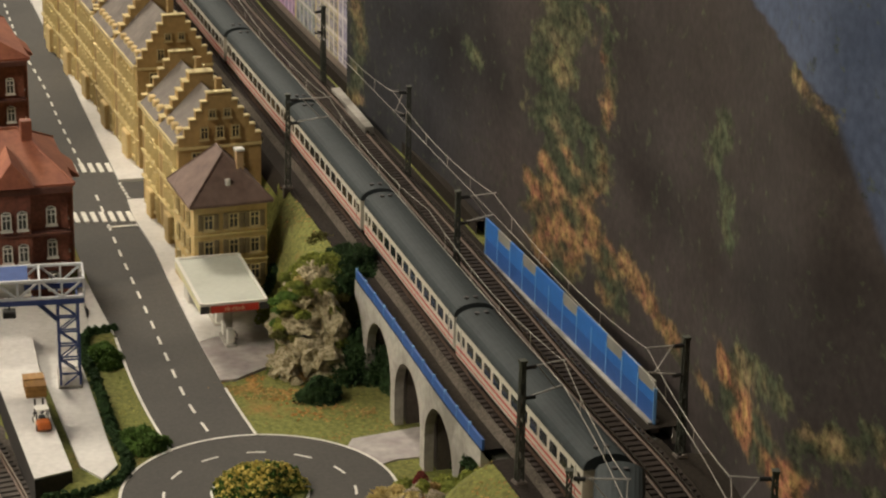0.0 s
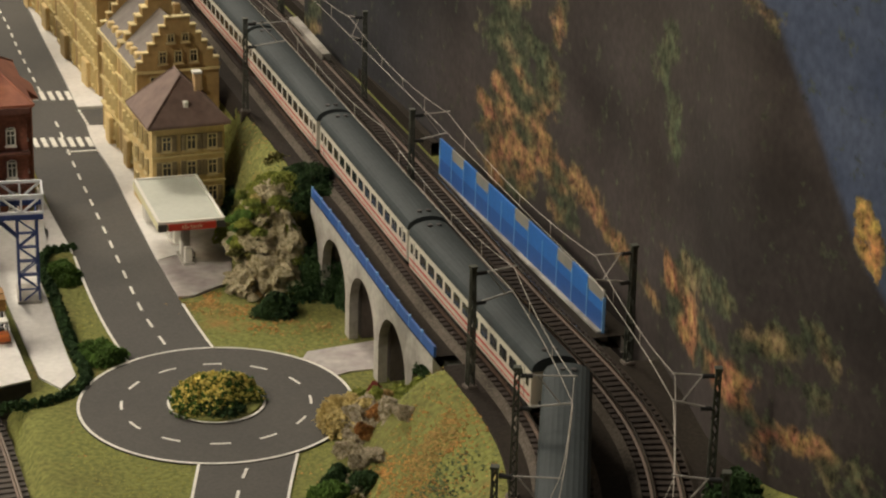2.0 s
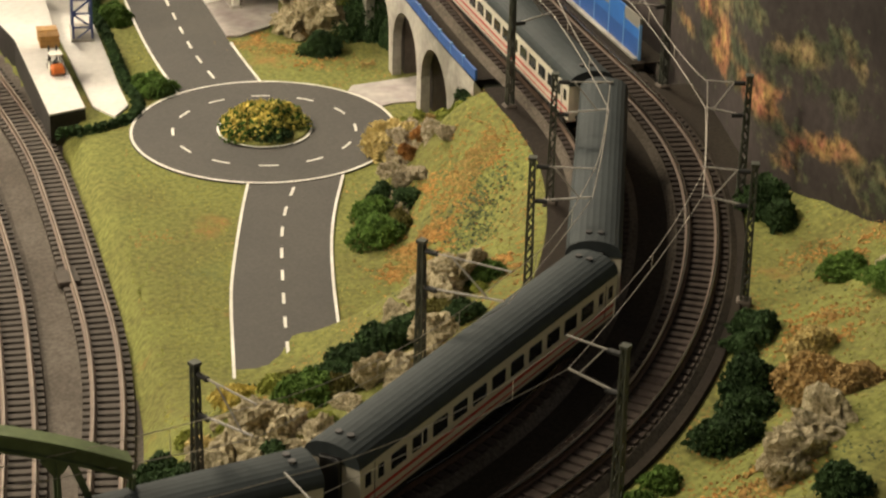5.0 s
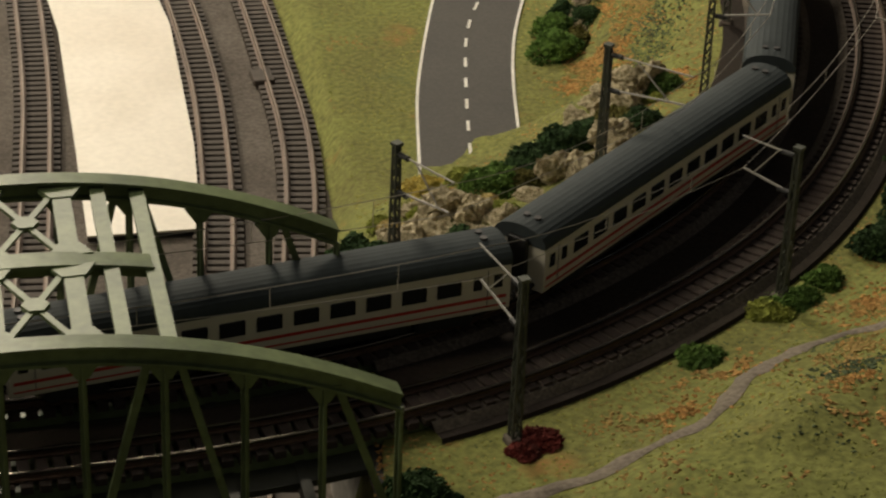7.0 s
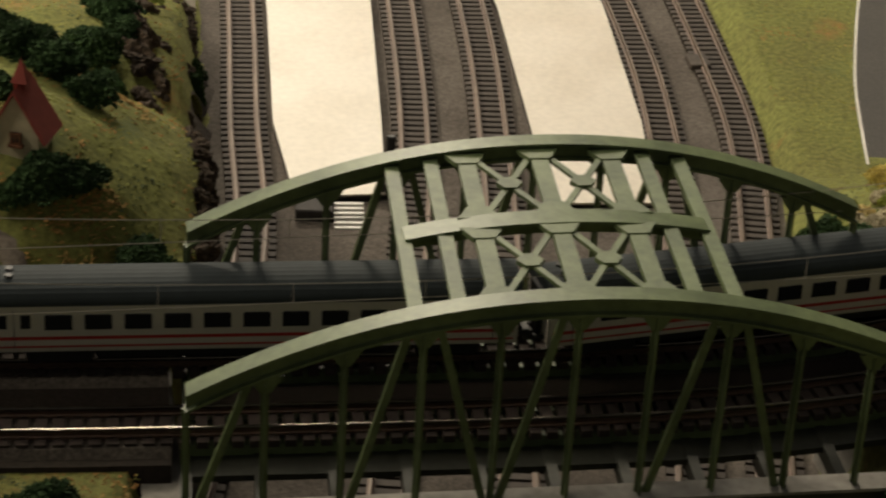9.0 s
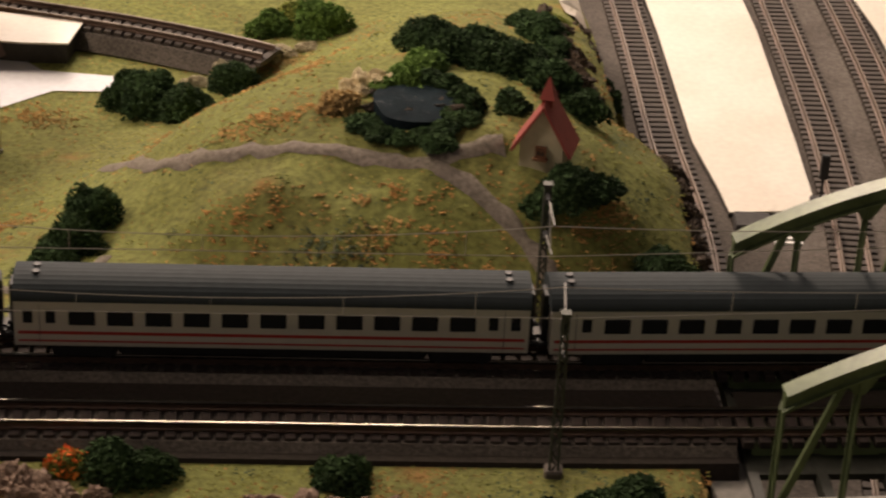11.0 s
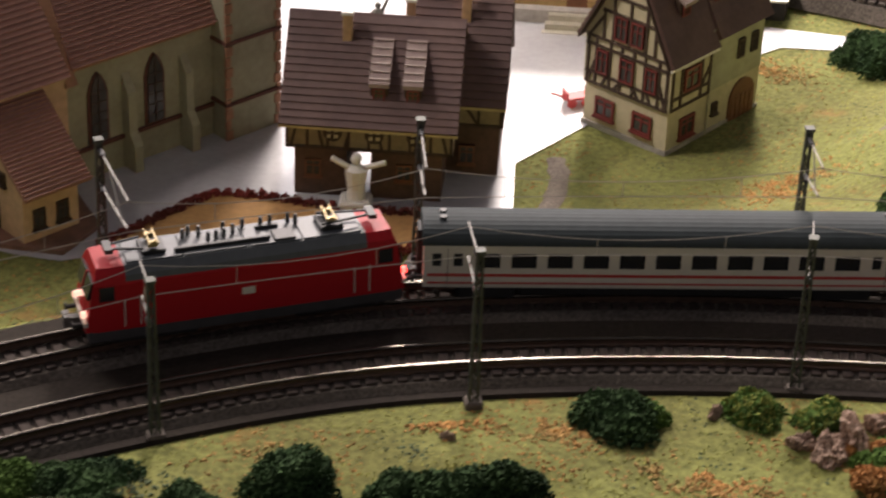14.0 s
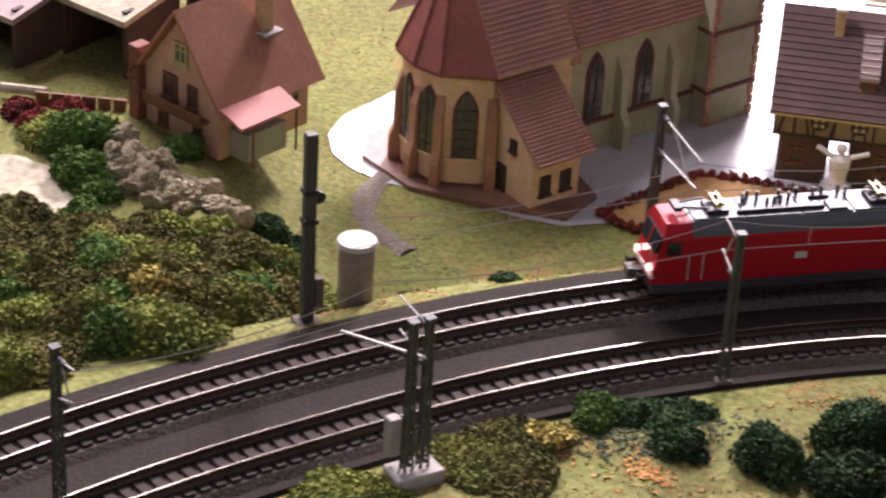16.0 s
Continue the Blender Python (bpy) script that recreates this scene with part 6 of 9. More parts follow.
def lattice(sh, x0, y0, x1, y1, z0, z1, n, t=0.010):
    cs = [(x0, y0), (x1, y0), (x1, y1), (x0, y1)]
    for x, y in cs:
        sh.beam((x, y, z0), (x, y, z1), t, t, (1, 0, 0))
    for k in range(n):
        a, b = z0 + (z1 - z0) * k / n, z0 + (z1 - z0) * (k + 1) / n
        for (xa, ya), (xb, yb) in zip(cs, cs[1:] + cs[:1]):
            if k % 2:
                xa, ya, xb, yb = xb, yb, xa, ya
            sh.beam((xa, ya, a), (xb, yb, b), t * 0.7, t * 0.7, (0.1, 0.2, 1)).beam((xa, ya, b), (xb, yb, b), t * 0.7, t * 0.7, (0, 0, 1))
    return sh


for x in (-0.05, -0.88):
    part("leg", lattice(Shape(), x, -0.10, x + 0.09, 0.10, 0, 0.42, 6), M_CRANEBLUE, crane, "dark blue lattice leg")
    part("leg_brace", Shape().beam((x, 0, 0.30), (x - 0.12 if x > -0.5 else x + 0.2, 0, 0.42), 0.012, 0.02), M_CRANEBLUE, crane)
    part("leg_foot", Shape().bbox(x - 0.012, -0.115, -0.005, x + 0.10, 0.115, 0.014, 0.004), M_CONCRETE, crane)
part("runway", Shape().box(-0.93, -0.11, 0.42, 0.07, -0.09, 0.445).box(-0.93, 0.09, 0.42, 0.07, 0.11, 0.445), M_CRANEBLUE, crane)
for y in (-0.10, 0.10):
    beam = Shape().beam((-0.93, y, 0.45), (0.07, y, 0.45), 0.012, 0.012).beam((-0.93, y, 0.535), (0.07, y, 0.535), 0.012, 0.012)
    for k in range(10):
        xa, xb = -0.93 + 0.1 * k, -0.83 + 0.1 * k
        beam.beam((xa, y, 0.45), (xa, y, 0.535), 0.009, 0.009, (1, 0, 0)).beam((xa, y, 0.45 if k % 2 else 0.535), (xb, y, 0.535 if k % 2 else 0.45), 0.009, 0.009, (0, 1, 0))
    beam.beam((0.07, y, 0.45), (0.07, y, 0.535), 0.009, 0.009, (1, 0, 0))
    part("truss", beam, M_CRANEWHITE, crane, "white truss beam")
for k in range(6):
    part("cross_tie", Shape().beam((-0.93 + 0.2 * k, -0.10, 0.535), (-0.93 + 0.2 * k, 0.10, 0.535), 0.009, 0.009), M_CRANEWHITE, crane)
hut = part("cabin", Shape().box(-0.34, -0.07, 0.45, -0.20, 0.07, 0.535), M_WINWHITE, crane, "pale crane cabin")
part("cabin_roof", Shape().add([(-0.36, -0.09, 0.535), (-0.18, -0.09, 0.535), (-0.18, 0.09, 0.535), (-0.36, 0.09, 0.535), (-0.36, 0, 0.575), (-0.18, 0, 0.575)], [(0, 1, 5, 4), (2, 3, 4, 5), (1, 2, 5), (3, 0, 4), (3, 2, 1, 0)]), M_HUTBLUE, hut, "blue cabin roof")
part("hook_block", Shape().bbox(-0.30, -0.03, 0.33, -0.24, 0.03, 0.36, 0.006).rod((-0.27, 0, 0.36), (-0.27, 0, 0.45), 0.004), M_BLACK, crane)
M_WOODC = mat("crate_wood", (0.36, 0.19, 0.05), 0.7, var=0.2, per_piece=0.2)
crate = thing("wooden_crate", 0.085, 2.06, 0.060, 8, "yellow brown wooden crate on the loading ramp", "crate", "crates on the ramp")
part("box", Shape().bbox(-0.045, -0.032, 0, 0.045, 0.032, 0.052, 0.003), M_WOODC, crate)
for z in (0.010, 0.030):
    part("slat", Shape().box(-0.048, -0.035, z, 0.048, -0.032, z + 0.012), M_WOODC, crate)
part("lid", Shape().box(-0.048, -0.035, 0.052, 0.048, 0.035, 0.058), M_WOODC, crate)
copy_thing(crate, at(0.072, 2.145, 0.060, 10))
truck = thing("forklift", 0.128, 1.72, 0.060, 12, "small orange and white forklift on the ramp", "forklift")
part("body", Shape().bbox(-0.03, -0.075, 0.012, 0.03, -0.015, 0.045, 0.008), mat("forklift_orange", (0.62, 0.16, 0.03), 0.45, var=0.08), truck, "orange rear body")
part("chassis", Shape().bbox(-0.032, -0.015, 0.012, 0.032, 0.065, 0.030, 0.004), M_WINWHITE, truck, "white chassis")
part("seat", Shape().bbox(-0.014, -0.02, 0.03, 0.014, 0.012, 0.05, 0.004), M_BLACK, truck)
for xx in (-0.026, 0.026):
    part("guard_post", Shape().beam((xx, -0.025, 0.04), (xx, -0.015, 0.085), 0.005, 0.005, (1, 0, 0)).beam((xx, 0.04, 0.03), (xx, 0.025, 0.085), 0.005, 0.005, (1, 0, 0)), M_FRAME, truck)
    for yy in (-0.05, 0.045):
        part("wheel", Shape().rod((xx - 0.008, yy, 0.014), (xx + 0.008, yy, 0.014), 0.014, 10), M_BLACK, truck)
part("guard_roof", Shape().box(-0.030, -0.025, 0.083, 0.030, 0.030, 0.089), M_WINWHITE, truck)
part("mast", Shape().box(-0.022, 0.066, 0.0, -0.014, 0.074, 0.10).box(0.014, 0.066, 0.0, 0.022, 0.074, 0.10).box(-0.022, 0.074, 0.01, -0.012, 0.12, 0.016).box(0.012, 0.074, 0.01, 0.022, 0.12, 0.016), M_FRAME, truck)
# ---- village ----
M_PLASTER = mat("plaster_cream", (0.50, 0.44, 0.29), 0.85, var=0.08, second=(0.43, 0.38, 0.25), mix_scale=12, bump=0.2)
M_PLASTERGREEN = mat("plaster_greygreen", (0.36, 0.35, 0.24), 0.85, var=0.08, second=(0.30, 0.29, 0.2), mix_scale=12, bump=0.2)
M_TIMBER = mat("timber_dark", (0.055, 0.032, 0.02), 0.75, var=0.2)
M_REDWIN = mat("window_darkred", (0.16, 0.025, 0.02), 0.6, var=0.1)
M_DARKROOF = mat("roof_darkbrown", (0.115, 0.066, 0.055), 0.6, var=0.12, scale=60, second=(0.09, 0.05, 0.043), mix_scale=14, per_piece=0.12)
M_PALEROOF = mat("roof_pale", (0.27, 0.20, 0.175), 0.6, var=0.1, per_piece=0.1)
M_SALMON = mat("church_sandstone", (0.38, 0.20, 0.12), 0.8, var=0.15, second=(0.30, 0.155, 0.09), mix_scale=14, bump=0.2)
M_APSE = mat("church_plaster", (0.62, 0.43, 0.27), 0.85, var=0.1, second=(0.54, 0.37, 0.22), mix_scale=12, bump=0.2)
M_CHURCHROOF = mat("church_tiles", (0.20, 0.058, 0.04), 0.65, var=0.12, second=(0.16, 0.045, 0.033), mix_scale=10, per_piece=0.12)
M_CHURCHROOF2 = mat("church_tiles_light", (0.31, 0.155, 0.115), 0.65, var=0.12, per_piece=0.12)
M_WOODDOOR = mat("wood_door", (0.17, 0.07, 0.03), 0.7, var=0.15)
M_STEP = mat("stair_stone", (0.45, 0.42, 0.33), 0.7, var=0.1)
M_SOIL = mat("garden_soil", (0.34, 0.19, 0.06), 0.9, var=0.15, second=(0.27, 0.14, 0.045), mix_scale=8, bump=0.3)
SQ = -0.045

square = [(-4.93, -3.0), (-5.0, -2.59), (-4.79, -2.20), (-4.40, -1.60), (-4.10, -1.24), (-3.70, -1.18), (-3.72, -1.05), (-4.2, -1.05), (-4.35, -0.92), (-5.2, -0.6), (-6.2, -1.0), (-6.6, -1.75), (-7.1, -1.9), (-7.5, -2.1),
          (-7.47, -2.53), (-7.37, -2.88), (-7.43, -3.05), (-7.50, -3.22), (-7.50, -3.40), (-7.42, -3.56), (-7.30, -3.65), (-7.15, -3.70), (-6.83, -3.72), (-6.60, -3.76), (-6.42, -3.76), (-6.20, -3.62), (-6.0, -3.22)]
tagged(part("pavement", over_ground(square, 0.005, 0.035), M_SQUARE), "smooth pale grey village square", "pavement", kind="structure")
# Reddish sheet painting the church's mirror image and base shadow on the square.
tagged(part("pavement", Shape().prism([(-7.30, -3.55), (-7.05, -3.72), (-6.75, -3.74), (-6.42, -3.72), (-6.36, -3.5), (-6.6, -3.2), (-7.0, -3.1), (-7.35, -3.3)], -0.08, -0.018), mat("apron_red", (0.215, 0.115, 0.08), 0.5, var=0.2, second=(0.15, 0.085, 0.06), mix_scale=10, scale=40)), "red brown sheet of the church's reflection and shade on the square", "pavement", kind="structure")

# half-timbered house
hh = thing("timber_house", -4.628, -2.265, SQ, -29.5, "half-timbered gabled house with brown roof and red windows", "house", "village houses")
HW, HD, HE, HP = 0.41, 0.605, 0.43, 0.82
part("ground_floor", Shape().box(-HW / 2, 0, -0.03, HW / 2, HD, 0.20), M_PLASTER, hh, "cream plastered ground floor")
part("upper_floor", Shape().box(-HW / 2 - 0.006, -0.008, 0.20, HW / 2 + 0.006, 0.25, HE), M_PLASTER, hh, "cream upper floor between timbers")
part("stone_wing", Shape().box(-HW / 2, 0.2505, 0.20, HW / 2 + 0.003, HD, 0.47), M_PLASTERGREEN, hh, "grey green plastered rear wing")
part("gable", Shape().wall([(-HW / 2, HE), (HW / 2, HE), (0, HP - 0.02)], -0.008, 0.02), M_PLASTER, hh)
part("gable", Shape().wall([(-HW / 2, HE), (HW / 2, HE), (0, HP - 0.02)], HD - 0.03, HD), M_PLASTERGREEN, hh)
slope = (HP - HE) / (HW / 2)
gable_roof(hh, HW, -0.035, 0.27, HE, HP, 0.018, M_DARKROOF, 0.016, rows=14)
gable_roof(hh, HW, 0.27, HD + 0.02, HE + 0.02, HP, 0.015, M_DARKROOF, 0.016, rows=13)
part("verge_board", Shape().beam((-HW / 2 - 0.018, -0.037, HE - 0.034), (0, -0.037, HP + 0.005), 0.006, 0.022, (0, 1, 0)).beam((HW / 2 + 0.018, -0.037, HE - 0.034), (0, -0.037, HP + 0.005), 0.006, 0.022, (0, 1, 0)), M_TIMBER, hh)
part("gutter", Shape().beam((HW / 2 + 0.023, -0.035, HE - 0.036), (HW / 2 + 0.023, 0.27, HE - 0.036), 0.012, 0.012), M_WINWHITE, hh)
for yy in (0.12, 0.32, 0.48):
    dz = HP - 0.055 * slope * 2.0
    d = part("dormer", Shape().box(0.07, yy - 0.03, HE + 0.12, 0.155, yy + 0.03, HE + 0.205), M_TIMBER, hh, "dark dormer")
    part("dormer_roof", Shape().add([(0.02, yy - 0.042, HE + 0.315), (0.02, yy + 0.042, HE + 0.315), (0.185, yy + 0.042, HE + 0.195), (0.185, yy - 0.042, HE + 0.195), (0.02, yy - 0.042, HE + 0.30), (0.02, yy + 0.042, HE + 0.30), (0.185, yy + 0.042, HE + 0.182), (0.185, yy - 0.042, HE + 0.182)],
                                    [(0, 1, 2, 3)[::-1], (4, 5, 6, 7), (0, 3, 7, 4), (1, 5, 6, 2), (3, 2, 6, 7)]), M_PALEROOF, d, "paler dormer roof")
    window(d, 0.157, yy, HE + 0.13, 90, 0.045, 0.05, M_REDWIN, sill=False)


def timbers(me, pts, y, rot=None):
    """Dark beams laid on a wall, from pairs of (x, z) ends."""
    for (xa, za), (xb, zb) in pts:
        a, b = Vector((xa, y, za)), Vector((xb, y, zb))
        if rot is not None:
            a, b = rot @ a, rot @ b
        up = (0, 1, 0) if rot is None else tuple(rot.to_3x3() @ Vector((0, 1, 0)))
        part("timber", Shape().beam(a, b, 0.011, 0.006, up), M_TIMBER, me)


w2 = HW / 2
lat = [((-w2, 0.205), (w2, 0.205)), ((-w2, 0.25), (w2, 0.25)), ((-w2, 0.37), (w2, 0.37)), ((-w2, 0.405), (w2, 0.405)), ((-0.135, 0.53), (0.135, 0.53)), ((-0.10, 0.60), (0.10, 0.60)), ((-0.045, 0.70), (0.045, 0.70))]
lat += [((x, 0.205), (x, 0.405)) for x in (-0.195, -0.155, -0.085, -0.03, 0.03, 0.085, 0.155, 0.195)] + [((x, 0.405), (x, 0.60 if abs(x) < 0.09 else 0.53)) for x in (-0.125, -0.08, 0, 0.08, 0.125)]
lat += [((-0.19, 0.21), (-0.16, 0.30)), ((0.19, 0.21), (0.16, 0.30)), ((-0.19, 0.41), (-0.13, 0.50)), ((0.19, 0.41), (0.13, 0.50)), ((-0.08, 0.61), (-0.04, 0.70)), ((0.08, 0.61), (0.04, 0.70)), ((-0.06, 0.21), (-0.03, 0.25)), ((0.06, 0.21), (0.03, 0.25)), ((-0.12, 0.21), (-0.10, 0.25)), ((0.12, 0.21), (0.10, 0.25))]
timbers(hh, lat, -0.011)
side = Matrix.Translation((HW / 2 + 0.006, 0, 0)) @ Matrix.Rotation(radians(90), 4, "Z")
timbers(hh, [((0.0, 0.205), (0.25, 0.205)), ((0.0, 0.25), (0.25, 0.25)), ((0.0, 0.38), (0.25, 0.38)), ((0.005, 0.205), (0.005, 0.39)), ((0.06, 0.205), (0.06, 0.39)), ((0.19, 0.205), (0.19, 0.39)), ((0.245, 0.205), (0.245, 0.39)), ((0.19, 0.25), (0.245, 0.33))], -0.003, side)
for xx in (-0.12, -0.0, 0.12):
    window(hh, xx, -0.010, 0.258, 0, 0.07 if xx == 0 else 0.055, 0.10, M_REDWIN, sill=False)
for xx in (-0.04, 0.04):
    window(hh, xx, -0.010, 0.425, 0, 0.06, 0.10, M_REDWIN, sill=False)
for xx in (-0.10, 0.085):
    window(hh, xx, 0, 0.065, 0, 0.095, 0.085, M_REDWIN)
window(hh, HW / 2, 0.125, 0.055, 90, 0.095, 0.09, M_REDWIN)
window(hh, HW / 2 + 0.006, 0.125, 0.262, 90, 0.10, 0.10, M_REDWIN, sill=False)
window(hh, HW / 2, 0.305, 0.09, 90, 0.035, 0.05, M_TIMBER)
for yy in (0.45, 0.54):
    window(hh, HW / 2 + 0.003, yy, 0.29, 90, 0.042, 0.085, M_TIMBER, sill=False)
gate = [(0.085 * math.cos(a), 0.10 + 0.085 * math.sin(a)) for a in np.linspace(0, math.pi, 13)]
door = part("arched_gate", Shape().wall([(-0.085, 0), *gate[::-1], (0.085, 0)][::-1], -0.008, 0.004, Matrix.Translation((HW / 2, 0.49, 0)) @ Matrix.Rotation(radians(90), 4, "Z")), M_WOODDOOR, hh, "brown arched wooden gate")
for k in range(5):
    part("board", Shape().box(-0.074 + 0.031 * k, -0.011, 0.005, -0.050 + 0.031 * k, -0.008, 0.12, Matrix.Translation((HW / 2, 0.49, 0)) @ Matrix.Rotation(radians(90), 4, "Z")), M_WOODDOOR, door)
part("plinth", Shape().box(-HW / 2 - 0.006, -0.007, -0.04, HW / 2 + 0.006, HD + 0.005, 0.03), M_CONCRETE, hh)
part("downpipe", Shape().rod((HW / 2 + 0.008, 0.252, 0.0), (HW / 2 + 0.008, 0.252, 0.31), 0.004), M_PLASTERGREEN, hh)

# the inn: two roofs side by side
inn = thing("village_inn", -5.475, -3.035, SQ, 8, "dark inn with brown slate roof and timbered jetty", "house", "village houses")
IW, IE, IP, ID = 0.62, 0.375, 0.64, 0.52
# Brown boards whose dark tone also holds the deep shade below the jetty.
part("ground_floor", Shape().box(-IW / 2 + 0.03, 0.03, -0.03, -0.085, ID, 0.22).box(0.005, 0.03, -0.03, IW / 2 - 0.04, ID, 0.22), mat("inn_boards_shaded", (0.105, 0.058, 0.036), 0.8, var=0.2, second=(0.075, 0.04, 0.026), mix_scale=14), inn, "brown boarded ground floor with passage, darkened for shade")
# A darker plaster than on the other village houses.
M_INNPLASTER = mat("plaster_dark", (0.27, 0.215, 0.125), 0.85, var=0.12, second=(0.20, 0.155, 0.09), mix_scale=14)
part("upper_floor", Shape().box(-IW / 2, 0.0, 0.22, IW / 2, ID, IE), M_INNPLASTER, inn, "timbered upper floor")
timbers(inn, [((-IW / 2, 0.225), (IW / 2, 0.225)), ((-IW / 2, 0.36), (IW / 2, 0.36))] + [((x, 0.22), (x, 0.36)) for x in np.linspace(-IW / 2 + 0.005, IW / 2 - 0.005, 9)]
        + [((x, 0.225), (x + 0.03, 0.355)) for x in (-0.29, -0.09, 0.17)] + [((x + 0.03, 0.225), (x, 0.355)) for x in (-0.20, 0.02, 0.26)], -0.003)
for xx in (-0.135, 0.02, 0.175):
    star = part("round_bracing", Shape().wall([(xx + 0.036 * math.cos(a), 0.29 + 0.036 * math.sin(a)) for a in np.linspace(0, 2 * math.pi, 16, endpoint=False)][::-1], -0.007, 0.002), M_TIMBER, inn, "carved round bracing")
    for dx, dz in ((-0.013, 0.013), (0.013, 0.013), (-0.013, -0.013), (0.013, -0.013)):
        part("field", Shape().box(xx + dx - 0.007, -0.009, 0.29 + dz - 0.007, xx + dx + 0.007, -0.006, 0.29 + dz + 0.007), M_PLASTER, star)
# Frames coloured dark as well, since deep shade hides these windows.
window(inn, -0.21, 0.03, 0.09, 0, 0.06, 0.07, M_WOODDOOR)
window(inn, 0.13, 0.03, 0.09, 0, 0.06, 0.07, M_WOODDOOR)


def side_roof(me, x0, x1, y0, y1, eave, peak, over, m, rows=12):
    """A roof with its ridge along local x, in courses."""
    mid = (y0 + y1) / 2
    for s in (-1, 1):
        ye = y0 - over if s < 0 else y1 + over
        lo, hi = Vector((0, ye, eave - over * (peak - eave) / (mid - y0))), Vector((0, mid, peak))
        n = Vector((0, s * (peak - eave), mid - y0)).normalized() * 0.016
        sh = Shape().loft([[tuple(p + Vector((x, 0, 0))) for p in (lo, hi, hi + Vector((0, 0, 0.02)), lo + n)] for x in (x0, x1)])
        if s < 0:
            sh.f = [q[::-1] for q in sh.f]
        ob = part("roof_slope", sh, m, me, "brown slated roof slope")
        for k in range(rows):
            a, b = lo.lerp(hi, k / rows) + n, lo.lerp(hi, (k + 1) / rows) + n
            r = Shape().loft([[tuple(p + Vector((x, 0, 0))) for p in (a, a + n * 0.42, b + n * 0.12, b)] for x in (x0 + 0.002, x1 - 0.002)])
            part("tile_course", r, m, ob)
        if s < 0:
            part("gutter", Shape().beam(lo + Vector((x0, -0.004, 0)), lo + Vector((x1, -0.004, 0)), 0.010, 0.010), M_WINTAN, ob)


def gable_fill(me, x, y0, y1, eave, peak, m, th=0.02):
    turn = Matrix.Translation((x, 0, 0)) @ Matrix.Rotation(radians(90), 4, "Z")
    part("gable", Shape().wall([(y0, eave), (y1, eave), ((y0 + y1) / 2, peak - 0.01)], -th / 2, th / 2, turn), m, me)


side_roof(inn, -IW / 2 - 0.02, IW / 2 + 0.02, 0, ID, IE, IP, 0.045, M_DARKROOF, 15)
for x in (-IW / 2 + 0.01, IW / 2 - 0.01):
    gable_fill(inn, x, 0, ID, IE, IP, M_INNPLASTER)
rise = (IP - IE) / (ID / 2)
for xx in (0.03, 0.155):
    d = part("dormer", Shape().box(xx - 0.032, 0.03, IE + 0.02, xx + 0.032, 0.16, IE + 0.115), M_TIMBER, inn, "dark dormer")
    part("dormer_roof", Shape().add([(xx - 0.038, 0.015, IE + 0.115), (xx + 0.038, 0.015, IE + 0.115), (xx + 0.038, 0.20, IE + 0.23), (xx - 0.038, 0.20, IE + 0.23), (xx - 0.038, 0.015, IE + 0.10), (xx + 0.038, 0.015, IE + 0.10), (xx + 0.038, 0.20, IE + 0.21), (xx - 0.038, 0.20, IE + 0.21)],
                                    [(0, 1, 2, 3), (7, 6, 5, 4), (0, 4, 5, 1), (1, 5, 6, 2), (2, 6, 7, 3), (3, 7, 4, 0)]), M_PALEROOF, d, "paler dormer roof")
    for k in range(6):
        part("tile_course", Shape().beam((xx - 0.037, 0.03 + 0.029 * k, IE + 0.129 + 0.018 * k), (xx + 0.037, 0.03 + 0.029 * k, IE + 0.129 + 0.018 * k), 0.005, 0.004), M_PALEROOF, d)
    window(d, xx, 0.03, IE + 0.035, 0, 0.045, 0.06, M_REDWIN, sill=False)
chimney(inn, -0.105, 0.19, IE + 0.15, IP + 0.045, 0.017)
chimney(inn, 0.115, 0.33, IE + 0.15, IP + 0.05, 0.017)
ann = thing("inn_annex", -5.225, -2.74, SQ, 8, "dark timbered annex of the inn with slate roof", "house", "village houses")
part("ground_floor", Shape().box(-0.17, 0.01, -0.03, 0.18, 0.45, 0.22), bpy.data.materials["inn_boards_shaded"], ann, "dark boarded ground floor")
part("upper_floor", Shape().box(-0.18, 0.0, 0.22, 0.19, 0.46, IE), M_INNPLASTER, ann, "dark plastered upper floor")
timbers(ann, [((0.0, 0.225), (0.46, 0.225)), ((0.0, 0.36), (0.46, 0.36))] + [((x, 0.22), (x, 0.36)) for x in (0.01, 0.09, 0.17, 0.25, 0.33, 0.45)] + [((0.17, 0.225), (0.25, 0.355)), ((0.33, 0.225), (0.41, 0.355))], -0.003, Matrix.Translation((0.19, 0, 0)) @ Matrix.Rotation(radians(90), 4, "Z"))
timbers(ann, [((-0.18, 0.225), (0.19, 0.225)), ((-0.18, 0.36), (0.19, 0.36))] + [((x, 0.22), (x, 0.36)) for x in (-0.17, -0.08, 0.01, 0.10, 0.185)] + [((-0.08, 0.225), (0.0, 0.35)), ((0.10, 0.225), (0.02, 0.35))], -0.003)
side_roof(ann, -0.20, 0.205, 0, 0.46, IE, 0.655, 0.045, M_DARKROOF, 14)
gable_fill(ann, 0.18, 0, 0.46, IE, 0.655, M_INNPLASTER)
chimney(ann, 0.03, 0.16, IE + 0.12, 0.71, 0.017)
window(ann, 0.06, 0.0, 0.06, 0, 0.06, 0.08, M_WOODDOOR)

